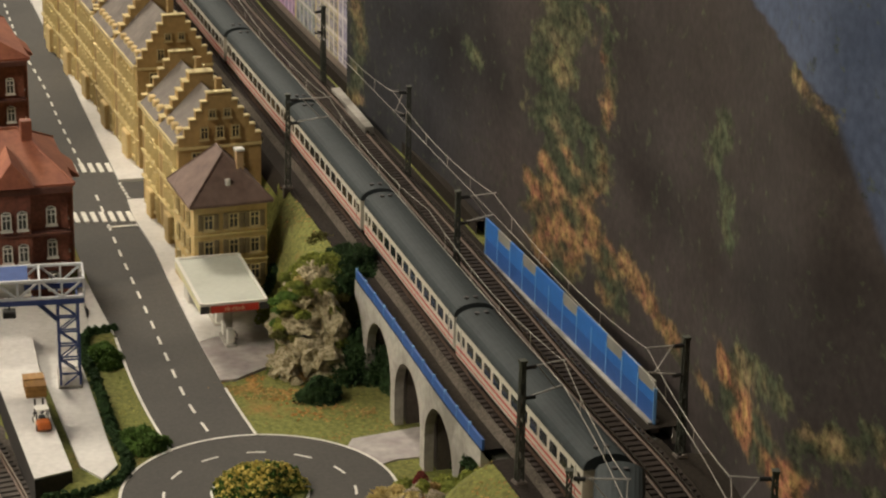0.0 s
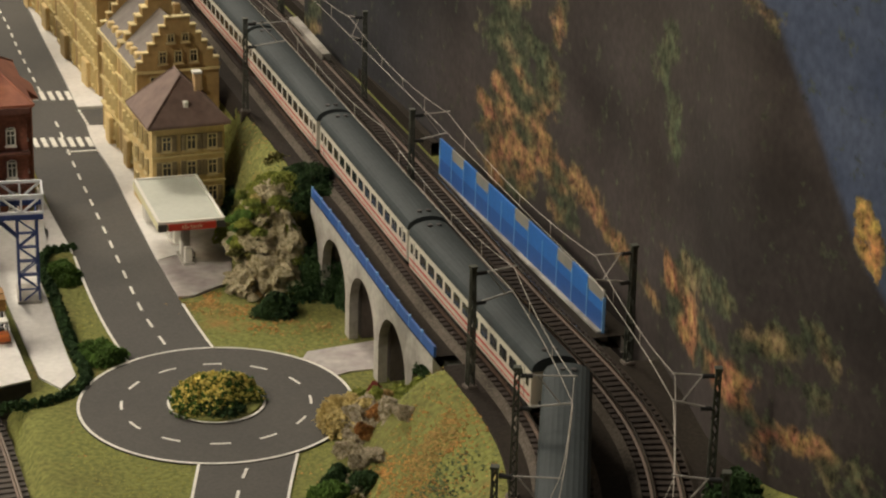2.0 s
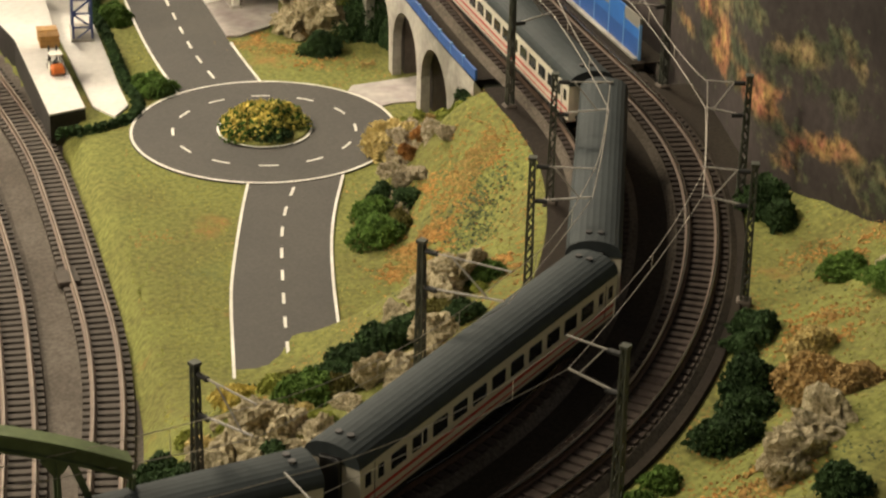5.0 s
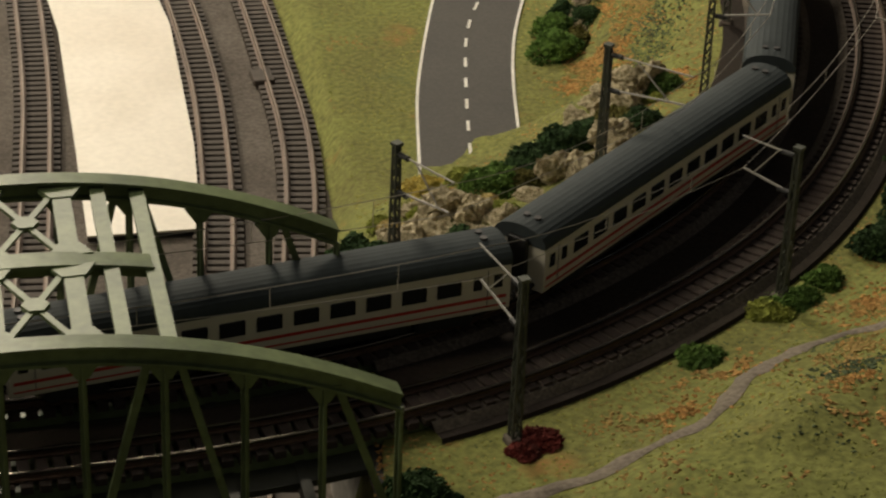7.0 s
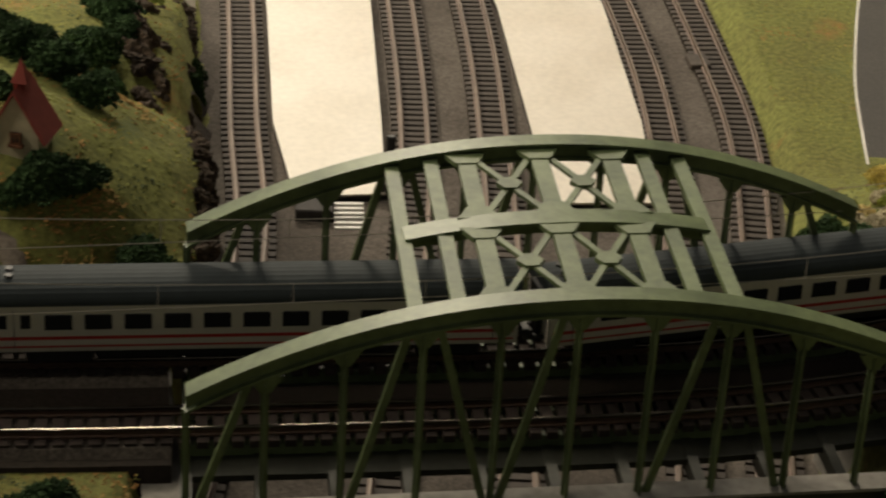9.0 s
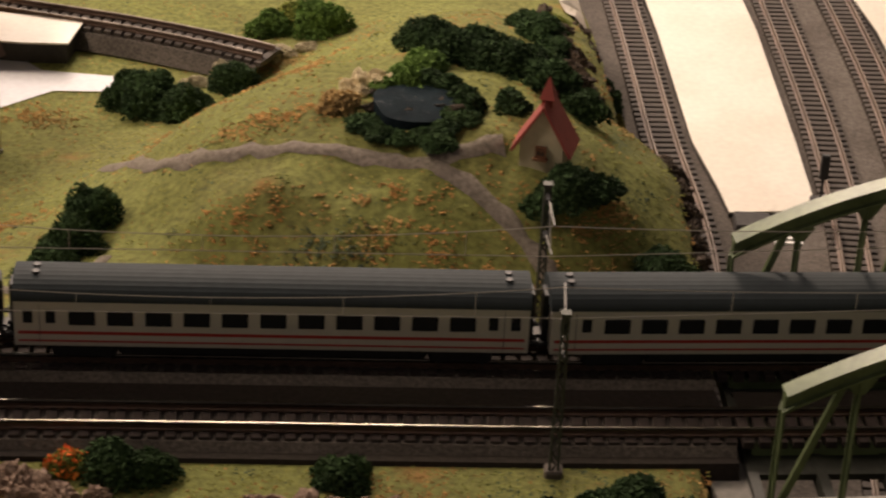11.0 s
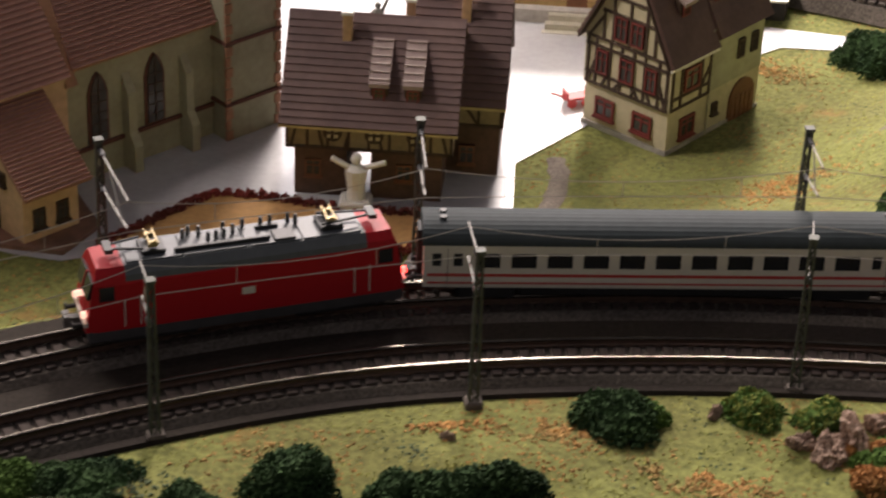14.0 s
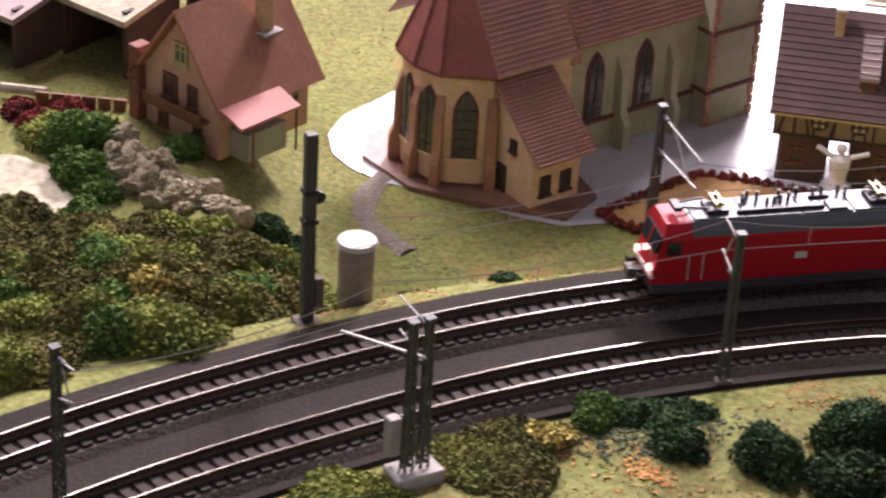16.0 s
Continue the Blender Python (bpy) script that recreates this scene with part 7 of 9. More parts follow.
# church: nave with tower, choir with a five-sided end, a lean-to sacristy
CH_RZ = 55.4
church = thing("church", -6.576, -3.235, SQ, CH_RZ, "sandstone church with red tiled roof and pointed windows", "church")
CE, CP, AX = 0.50, 1.02, 0.275
part("nave", Shape().box(-0.02, 0, -0.03, 0.70, 2 * AX, CE), M_PLASTERGREEN, church, "plastered nave walls")
cols = [(-0.02, -0.045), (-0.41, -0.045), (-0.56, 0.08), (-0.585, 0.19), (-0.56, 0.33), (-0.41, 0.45), (-0.02, 2 * AX + 0.045)]
part("choir", Shape().prism(cols, -0.03, CE), M_APSE, church, "peach plastered choir with a five-sided end")
ov = [(-0.02, -0.075), (-0.415, -0.075), (-0.585, 0.065), (-0.615, 0.19), (-0.585, 0.345), (-0.415, 0.48), (-0.02, 2 * AX + 0.075)]
apex = (-0.38, AX, CP - 0.06)
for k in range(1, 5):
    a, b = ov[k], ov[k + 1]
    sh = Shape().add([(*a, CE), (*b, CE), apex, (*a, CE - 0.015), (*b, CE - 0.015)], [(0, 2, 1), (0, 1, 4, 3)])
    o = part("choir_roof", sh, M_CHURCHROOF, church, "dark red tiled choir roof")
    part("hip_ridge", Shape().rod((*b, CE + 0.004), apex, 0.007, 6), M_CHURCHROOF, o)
for s, yy in ((-1, -0.075), (1, 2 * AX + 0.075)):
    lo, hi = Vector((0, yy, CE - 0.0)), Vector((0, AX, CP - 0.06))
    n = Vector((0, s * (hi.z - lo.z), abs(hi.y - lo.y))).normalized() * 0.008
    for nm in ("choir_slope",):
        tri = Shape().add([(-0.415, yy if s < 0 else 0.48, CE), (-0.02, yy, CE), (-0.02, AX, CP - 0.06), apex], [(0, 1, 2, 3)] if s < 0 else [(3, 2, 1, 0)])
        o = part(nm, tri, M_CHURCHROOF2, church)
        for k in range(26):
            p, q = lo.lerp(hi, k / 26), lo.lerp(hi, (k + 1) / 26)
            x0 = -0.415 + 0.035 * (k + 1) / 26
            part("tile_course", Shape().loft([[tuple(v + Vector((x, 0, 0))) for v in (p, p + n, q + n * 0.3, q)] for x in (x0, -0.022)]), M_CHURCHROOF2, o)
    lo, hi = Vector((0, -0.03 if s < 0 else 2 * AX + 0.03, CE)), Vector((0, AX, CP))
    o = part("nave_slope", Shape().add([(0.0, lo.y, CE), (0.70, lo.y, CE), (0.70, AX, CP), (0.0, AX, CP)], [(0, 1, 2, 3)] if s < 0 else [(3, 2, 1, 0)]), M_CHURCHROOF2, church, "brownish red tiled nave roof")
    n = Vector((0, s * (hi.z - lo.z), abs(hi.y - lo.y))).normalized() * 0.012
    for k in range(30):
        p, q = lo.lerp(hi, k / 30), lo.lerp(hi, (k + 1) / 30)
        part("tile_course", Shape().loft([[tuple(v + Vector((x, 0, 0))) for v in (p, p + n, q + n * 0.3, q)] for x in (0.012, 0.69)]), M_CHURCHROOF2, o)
part("coping", Shape().add([(-0.03, -0.06, CE - 0.05), (0.02, -0.06, CE - 0.05), (0.02, AX, CP + 0.05), (-0.03, AX, CP + 0.05), (-0.03, -0.01, CE - 0.06), (0.02, -0.01, CE - 0.06), (0.02, AX, CP - 0.05), (-0.03, AX, CP - 0.05)],
                           [(3, 2, 1, 0), (4, 5, 6, 7), (0, 1, 5, 4), (0, 4, 7, 3), (1, 2, 6, 5)]), M_SALMON, church, "sandstone gable coping")
part("coping", Shape().add([(-0.03, 2 * AX + 0.06, CE - 0.05), (0.02, 2 * AX + 0.06, CE - 0.05), (0.02, AX, CP + 0.05), (-0.03, AX, CP + 0.05), (-0.03, 2 * AX + 0.01, CE - 0.06), (0.02, 2 * AX + 0.01, CE - 0.06), (0.02, AX, CP - 0.05), (-0.03, AX, CP - 0.05)],
                           [(0, 1, 2, 3), (7, 6, 5, 4), (4, 5, 1, 0), (3, 7, 4, 0), (5, 6, 2, 1)]), M_SALMON, church)
tower = part("tower", Shape().box(0.68, -0.09, -0.03, 0.94, 0.30, 1.25), M_PLASTERGREEN, church, "square plastered tower")
for z in (0.16, 0.42, 0.68, 0.94):
    part("tower_band", Shape().box(0.672, -0.098, z, 0.948, 0.308, z + 0.014), M_BRICKBAND, tower)
for x in (0.68, 0.94):
    for k in range(24):
        w = 0.026 if k % 2 else 0.016
        part("corner_stone", Shape().box(x - w if x > 0.8 else x - 0.006, -0.096, -0.03 + 0.045 * k, x + 0.006 if x > 0.8 else x + w, -0.084, 0.008 + 0.045 * k), M_SALMON, tower)


def pointed(me, x, y, z, rz, w, h, m):
    """A tall pointed church window with its stone surround and bars."""
    key = ("pointed", w, h)
    if key not in WIN:
        arc = [(-w / 2, 0), (-w / 2, h * 0.7), (-w * 0.38, h * 0.83), (-w * 0.2, h * 0.94), (0, h), (w * 0.2, h * 0.94), (w * 0.38, h * 0.83), (w / 2, h * 0.7), (w / 2, 0)]
        big = [(a * 1.32, b * 1.05 - 0.008) for a, b in arc]
        pane = Shape().wall(arc[::-1], -0.012, 0.002)
        bars = Shape().box(-0.003, -0.015, 0, 0.003, 0, h)
        for k in range(5):
            bars.box(-w / 2, -0.014, h * (0.12 + 0.15 * k), w / 2, 0, h * (0.12 + 0.15 * k) + 0.004)
        WIN[key] = mesh_of("pointed_window", Shape().wall(big[::-1], -0.007, 0.002), M_BRICKBAND), mesh_of("pane", pane, M_PANE), mesh_of("tracery", bars, M_TIMBER)
    ob = part("pointed_window", WIN[key][0], None, me)
    ob.matrix_basis = at(x, y, z, rz)
    part("pane", WIN[key][1], None, ob, "dark leaded pane")
    part("tracery", WIN[key][2], None, ob)


for x in (0.14, 0.40):
    pointed(church, x, 0, 0.16, 0, 0.07, 0.28, None)
    pointed(church, x, 2 * AX, 0.16, 180, 0.07, 0.28, None)
for (xa, ya), (xb, yb) in zip(cols, cols[1:]):
    ln = math.hypot(xb - xa, yb - ya)
    ang = math.degrees(math.atan2(ya - yb, xa - xb))
    if ln < 0.25:
        pointed(church, (xa + xb) / 2, (ya + yb) / 2, 0.15, ang, 0.075, 0.27, None)
        part("panel", Shape().box(-ln / 2 + 0.03, -0.006, 0.03, ln / 2 - 0.03, 0, 0.125).box(-ln / 2 + 0.02, -0.014, 0.128, ln / 2 - 0.02, 0, 0.142), M_APSE, church).matrix_basis = at((xa + xb) / 2, (ya + yb) / 2, 0, ang)
for x, y, rz in [(-0.41, -0.045, -25), (-0.56, 0.08, -60), (-0.585, 0.19, -90), (-0.56, 0.33, -120), (0.27, 0, 0), (0.54, 0, 0)]:
    b = part("buttress", Shape().add([(-0.024, 0, -0.03), (0.024, 0, -0.03), (0.024, -0.085, -0.03), (-0.024, -0.085, -0.03), (-0.024, 0, 0.40), (0.024, 0, 0.40), (0.024, -0.045, 0.33), (-0.024, -0.045, 0.33), (0.024, -0.05, 0.17), (-0.024, -0.05, 0.17), (0.024, -0.085, 0.12), (-0.024, -0.085, 0.12)],
                                     [(0, 1, 2, 3), (4, 7, 6, 5), (6, 7, 9, 8), (8, 9, 11, 10), (10, 11, 3, 2), (1, 5, 6, 8, 10, 2), (0, 3, 11, 9, 7, 4)]), M_SALMON if x < 0 else M_PLASTERGREEN, church, "stepped stone buttress")
    b.matrix_basis = at(x, y, 0, rz) @ Matrix.Diagonal((0.75, 0.5 if x < 0 else 0.9, 1, 1))
part("ledge", Shape().box(0.0, -0.012, 0.135, 0.68, 0, 0.15), M_BRICKBAND, church)
part("plinth", Shape().prism([(x * 1.02 - 0.002, AX + (y - AX) * 1.04) for x, y in cols], -0.04, 0.035), M_BRICKBAND, church)
part("eave_board", Shape().box(0, -0.024, CE - 0.014, 0.68, 0, CE), M_SALMON, church)
sac = part("sacristy", Shape().box(-0.385, -0.275, -0.03, -0.15, -0.046, 0.25), M_APSE, church, "low peach plastered sacristy")
part("sacristy_gable", Shape().wall([(-0.275, 0.25), (-0.046, 0.25), (-0.046, 0.46)][::-1], -0.01, 0.01, Matrix.Translation((-0.375, 0, 0)) @ Matrix.Rotation(radians(90), 4, "Z")), M_APSE, sac)
sr = part("sacristy_roof", Shape().add([(-0.41, -0.335, 0.235), (-0.125, -0.335, 0.235), (-0.125, -0.045, 0.475), (-0.41, -0.045, 0.475), (-0.41, -0.33, 0.222), (-0.125, -0.33, 0.222), (-0.125, -0.045, 0.46), (-0.41, -0.045, 0.46)],
                                [(0, 1, 2, 3), (7, 6, 5, 4), (0, 4, 5, 1), (1, 5, 6, 2), (3, 7, 4, 0)]), M_CHURCHROOF2, sac, "brownish tiled lean-to roof")
for k in range(22):
    p = Vector((0, -0.335, 0.235)).lerp(Vector((0, -0.045, 0.475)), k / 22)
    part("tile_course", Shape().beam(p + Vector((-0.41, 0, 0.004)), p + Vector((-0.125, 0, 0.004)), 0.009, 0.005), M_CHURCHROOF2, sr)
window(sac, -0.385, -0.16, 0.22, -90, 0.035, 0.05, M_TIMBER)
window(sac, -0.385, -0.10, 0.02, -90, 0.05, 0.12, M_TIMBER)
for x in (-0.32, -0.22):
    window(sac, x, -0.275, 0.07, 0, 0.05, 0.08, M_TIMBER)

# yellow house with the awning
M_AWNING = mat("awning_pink", (0.50, 0.20, 0.16), 0.7, var=0.05)
M_TERRA = mat("roof_terracotta", (0.38, 0.17, 0.10), 0.7, var=0.12, second=(0.31, 0.13, 0.075), mix_scale=12, scale=80)
yh = thing("gabled_house", -7.825, -4.10, 0.245, -24, "peach plastered house with terracotta roof and pink awning", "house", "village houses")
YW, YD, YE, YP = 0.40, 0.46, 0.20, 0.47
M_PEACH = mat("plaster_peach", (0.55, 0.34, 0.21), 0.85, var=0.08, second=(0.47, 0.28, 0.17), mix_scale=12)
part("wall", Shape().box(-YW / 2, 0, -0.06, YW / 2, YD, YE), M_PEACH, yh, "peach plastered walls")
part("gable", Shape().wall([(-YW / 2, YE), (YW / 2, YE), (0, YP - 0.015)], 0, 0.02), M_PEACH, yh)
part("gable", Shape().wall([(-YW / 2, YE), (YW / 2, YE), (0, YP - 0.015)], YD - 0.02, YD), M_OCHRE_SHADE, yh)
gable_roof(yh, YW, -0.04, YD + 0.03, YE, YP, 0.05, M_TERRA, 0.016, rows=0)
part("awning", Shape().add([(YW / 2 - 0.005, -0.03, 0.19), (YW / 2 - 0.005, 0.27, 0.19), (YW / 2 + 0.15, 0.27, 0.135), (YW / 2 + 0.15, -0.03, 0.135), (YW / 2 - 0.005, -0.03, 0.18), (YW / 2 - 0.005, 0.27, 0.18), (YW / 2 + 0.15, 0.27, 0.125), (YW / 2 + 0.15, -0.03, 0.125)],
                           [(3, 2, 1, 0), (4, 5, 6, 7), (0, 4, 7, 3), (3, 7, 6, 2), (2, 6, 5, 1)]), M_AWNING, yh, "pink awning over the side door")
for yy in (0.04, 0.26):
    part("awning_post", Shape().rod((YW / 2 + 0.14, yy, -0.05), (YW / 2 + 0.14, yy, 0.13), 0.005), M_WOODDOOR, yh)
part("porch_wall", Shape().box(YW / 2, 0.05, -0.05, YW / 2 + 0.10, 0.25, 0.06), M_PLASTERGREEN, yh)
part("balcony", Shape().box(-0.15, -0.055, 0.075, 0.15, 0.0, 0.085).box(-0.15, -0.058, 0.085, 0.15, -0.050, 0.12), M_WOODDOOR, yh, "brown wooden balcony")
window(yh, -0.06, 0, 0.105, 0, 0.075, 0.10, M_WOODDOOR)
window(yh, 0.06, 0, 0.105, 0, 0.05, 0.09, M_WOODDOOR)
window(yh, 0.0, 0, 0.265, 0, 0.07, 0.085, M_WINTAN)
for xx in (-0.10, 0.09):
    window(yh, xx, 0, -0.02, 0, 0.05, 0.06, M_WOODDOOR)
window(yh, YW / 2, 0.37, 0.04, 90, 0.075, 0.085, M_WINTAN)
chimney(yh, 0.10, 0.32, 0.28, 0.50, 0.026, M_CHIMNEY, False)
part("chimney_flashing", Shape().box(0.05, 0.27, 0.335, 0.155, 0.37, 0.345, Matrix.Identity(4)), M_CONCRETE, yh)
part("side_tower", Shape().bbox(-YW / 2 - 0.055, -0.04, -0.06, -YW / 2, 0.03, 0.27, 0.004), M_BRICK, yh, "narrow dark red corner pillar")

# sheds behind the yellow house
M_THATCH = mat("shed_roof", (0.42, 0.38, 0.27), 0.9, var=0.25, scale=50, second=(0.32, 0.28, 0.18), mix_scale=16, bump=0.6)
for x, y, rz, w, d, h, m, lab in ((-8.40, -3.65, -20, 0.36, 0.30, 0.34, M_THATCH, "open dark shed with a thatched lean-to roof"), (-8.78, -3.75, -20, 0.24, 0.3, 0.30, M_PALEROOF, "open dark shed with a grey board roof"), (-8.05, -3.35, -20, 0.22, 0.3, 0.42, M_THATCH, "tall dark red shed with a pale roof")):
    sh_ = thing("shed", x, y, 0.20, rz, lab, "shed", "village sheds")
    part("back_wall", Shape().box(-w / 2, d - 0.02, -0.05, w / 2, d, h - 0.06), M_TIMBER, sh_)
    for xx in (-w / 2, w / 2 - 0.02):
        part("side_wall", Shape().box(xx, 0.0, -0.05, xx + 0.02, d - 0.021, h - 0.06), M_TIMBER, sh_)
    part("roof", Shape().add([(-w / 2 - 0.03, -0.04, h - 0.08), (w / 2 + 0.03, -0.04, h - 0.08), (w / 2 + 0.03, d + 0.03, h), (-w / 2 - 0.03, d + 0.03, h), (-w / 2 - 0.03, -0.04, h - 0.105), (w / 2 + 0.03, -0.04, h - 0.105), (w / 2 + 0.03, d + 0.03, h - 0.025), (-w / 2 - 0.03, d + 0.03, h - 0.025)],
                             [(0, 1, 2, 3), (7, 6, 5, 4), (0, 4, 5, 1), (1, 5, 6, 2), (2, 6, 7, 3), (3, 7, 4, 0)]), m, sh_)
fence = thing("plank_fence", -8.25, -4.02, 0.22, 12, "low rusty plank fence on a bank", "fence")
for k in range(8):
    part("plank", Shape().box(-0.2 + 0.06 * k, -0.006, -0.04, -0.15 + 0.06 * k, 0.006, 0.035), M_WOODDOOR, fence)
log = thing("log", -8.52, -4.02, 0.21, 10, "pale felled log lying by the sheds", "log")
part("trunk", Shape().rod((-0.09, 0, 0.02), (0.09, 0, 0.02), 0.02, 9), M_THATCH, log)

# station building, platform and the track behind the square
stn = thing("station_building", -4.92, -1.20, SQ, 8, "yellow station building on a stone plinth with steps", "station", "")
part("plinth", Shape().box(-0.42, -0.06, -0.04, 0.52, 0.42, 0.07), M_CONCRETE, stn, "grey stone plinth")
part("wall", Shape().box(-0.38, 0.0, 0.07, 0.48, 0.38, 0.40), M_YELLOW, stn, "yellow walls")
hip_roof(stn, -0.38, 0, 0.48, 0.38, 0.41, 0.58, M_TERRA, 0.05)
part("base_band", Shape().box(-0.385, -0.006, 0.07, 0.485, 0.0, 0.10), M_OCHRE_SHADE, stn)
for xx in (-0.26, 0.36):
    window(stn, xx, 0, 0.16, 0, 0.07, 0.13, M_WOODDOOR)
for xx in (-0.08, 0.16):
    part("door", Shape().box(xx - 0.045, -0.008, 0.07, xx + 0.045, 0.003, 0.23), M_WOODDOOR, stn, "brown panelled door")
for k in range(4):
    part("step", Shape().box(-0.20 - 0.012 * (3 - k), -0.06 - 0.035 * (4 - k), -0.04, 0.04 + 0.012 * (3 - k), -0.06 - 0.035 * (3 - k), -0.04 + 0.026 * (k + 1)), M_STEP, stn, "pale stone step")
st2 = thing("stone_steps", -5.56, -1.16, SQ, 8, "pale stone steps up to the platform", "steps")
for k in range(5):
    part("step", Shape().box(-0.14, 0.04 * k, -0.04, 0.14, 0.04 * (k + 1), 0.022 * (k + 1)), M_STEP, st2)
platform("platform", [(-5.85, -1.02), (-4.30, -0.985), (-4.115, -0.955), (-4.105, -0.68), (-4.4, -0.70), (-5.9, -0.62)], -0.08, 0.055, "pale station platform with a weathered wall")
far = bent([(-7.4, -0.15), (-6.0, -0.36), (-4.56, -0.60), (-3.9, -0.70), (-3.43, -0.82), (-3.2, -0.90)])
tagged(part("ballast", ribbon(far, [(-0.16, -0.03), (-0.11, 0.03), (0.11, 0.03), (0.16, -0.03)]), M_BALLAST), "grey ballast of the branch track", "ballast", kind="structure")
track(far, 0.036, "branch line track behind the village", own=lambda p: False)

# statue on the square, white figure by the inn, garden, red planter
M_WHITE = mat("white_plaster", (0.72, 0.70, 0.66), 0.6, var=0.05)
M_STATUE = mat("statue_stone", (0.13, 0.12, 0.10), 0.8, var=0.2)


def figure(name, x, y, z, h, m, label, arms):
    sh = Shape().bbox(-0.25 * h, -0.2 * h, 0, 0.25 * h, 0.2 * h, 0.18 * h, 0.01)
    sh.loft([[(r * h * math.cos(a) * 1.2, r * h * math.sin(a), k * h) for a in np.linspace(0, 2 * math.pi, 10, endpoint=False)] for r, k in ((0.13, 0.16), (0.11, 0.35), (0.14, 0.55), (0.15, 0.68), (0.06, 0.76))])
    sh.blob((0, 0, 0.86 * h), 0.085 * h, random.Random(3), 0.05, 1.15, 2)
    for a, b in arms:
        sh.rod((a[0] * h, 0, a[1] * h), (b[0] * h, 0, b[1] * h), 0.045 * h, 7)
    ob = part(name, sh, m)
    ob.matrix_basis = at(x, y, z, 10)
    return tagged(ob, label, "statue")


figure("statue", -5.79, -1.62, SQ + 0.012, 0.16, M_STATUE, "dark stone statue with a raised arm on the square", [((0.1, 0.66), (0.25, 1.05)), ((-0.1, 0.66), (-0.32, 0.5))])
figure("statue", -5.505, -3.10, SQ + 0.012, 0.24, M_WHITE, "white plaster figure with spread arms by the inn", [((0.1, 0.70), (0.45, 0.82)), ((-0.1, 0.70), (-0.38, 0.86))])
cart = thing("hand_cart", -4.86, -2.02, SQ + 0.012, 30, "small red cart standing on the square", "cart")
M_CART = mat("cart_red", (0.42, 0.03, 0.03), 0.5, var=0.1)
part("tray", Shape().box(-0.05, -0.03, 0.03, 0.05, 0.03, 0.04).box(-0.05, -0.03, 0.04, -0.045, 0.03, 0.065).box(0.045, -0.03, 0.04, 0.05, 0.03, 0.065), M_CART, cart, "red tray")
for xx in (-0.03, 0.03):
    for yy in (-0.035, 0.035):
        part("wheel", Shape().rod((xx, yy - 0.003, 0.02), (xx, yy + 0.003, 0.02), 0.02, 10), M_CART, cart)
part("shaft", Shape().rod((-0.05, 0, 0.035), (-0.11, 0.0, 0.06), 0.004), M_CART, cart)

GARDEN = [(-6.31, -3.62), (-6.04, -3.16), (-5.86, -3.13), (-5.55, -3.14), (-5.0, -3.06), (-4.93, -3.02), (-5.10, -3.25), (-5.38, -3.47), (-5.74, -3.65), (-6.0, -3.70), (-6.22, -3.68)]
tagged(part("flower_bed", over_ground(GARDEN, 0.016, 0.03), M_SOIL), "bare ochre garden soil inside a hedge", "garden", kind="structure")

# small red-roofed house with a turret on the hill
rh = thing("hill_cottage", -2.0, -3.04, height(-2.0, -3.04) + 0.005, -8, "small cottage with red roof and a turret", "house")
M_REDROOF = mat("roof_red", (0.30, 0.055, 0.04), 0.7, var=0.12)
part("wall", Shape().box(-0.07, -0.06, -0.05, 0.07, 0.06, 0.07), M_PLASTER, rh, "cream walls")
gable_roof(rh, 0.14, -0.075, 0.075, 0.06, 0.18, 0.022, M_REDROOF, 0.01)
part("gable", Shape().wall([(-0.07, 0.06), (0.07, 0.06), (0, 0.175)], -0.061, -0.05), M_PLASTER, rh)
part("turret", Shape().box(-0.018, -0.018, 0.15, 0.018, 0.018, 0.195), M_REDROOF, rh)
part("turret_roof", Shape().add([(-0.026, -0.026, 0.195), (0.026, -0.026, 0.195), (0.026, 0.026, 0.195), (-0.026, 0.026, 0.195), (0, 0, 0.27)], [(0, 1, 4), (1, 2, 4), (2, 3, 4), (3, 0, 4), (3, 2, 1, 0)]), M_REDROOF, rh, "pointed red turret roof")
window(rh, 0, -0.061, 0.01, 0, 0.035, 0.04, M_WOODDOOR)
from mathutils.bvhtree import BVHTree

# ---- planting, rocks and paths ----
def flock(name, color, second, per=0.45):
    return mat(name, color, 0.95, var=0.3, second=second, scale=80, mix_scale=12, bump=0.6, per_piece=per, spec=0.15)


M_LEAF = {
    "dark": flock("foliage_dark", (0.034, 0.064, 0.022), (0.020, 0.040, 0.016), 0.35),
    "green": flock("foliage_green", (0.085, 0.15, 0.03), (0.05, 0.095, 0.022), 0.35),
    "lime": flock("foliage_lime", (0.20, 0.22, 0.045), (0.12, 0.155, 0.035)),
    "cream": flock("foliage_cream", (0.54, 0.43, 0.19), (0.42, 0.34, 0.13)),
    "gold": flock("foliage_gold", (0.58, 0.46, 0.12), (0.36, 0.33, 0.08)),
    "olive": flock("foliage_olive", (0.115, 0.105, 0.028), (0.075, 0.080, 0.022)),
    "rust": flock("foliage_rust", (0.27, 0.125, 0.04), (0.2, 0.11, 0.035)),
    "red": flock("foliage_red", (0.16, 0.032, 0.026), (0.10, 0.032, 0.026)),
    "blossom": flock("blossom_red", (0.75, 0.13, 0.03), (0.65, 0.22, 0.04)),
    "tan": flock("foliage_tan", (0.38, 0.26, 0.11), (0.30, 0.2, 0.08)),
}
LEAF_WORDS = {"dark": "dark green", "green": "green", "lime": "yellow green", "cream": "pale cream", "gold": "golden", "olive": "olive brown", "rust": "rust brown", "red": "red brown", "blossom": "red", "tan": "straw"}
ICO3 = ico(4)
seed = [0]


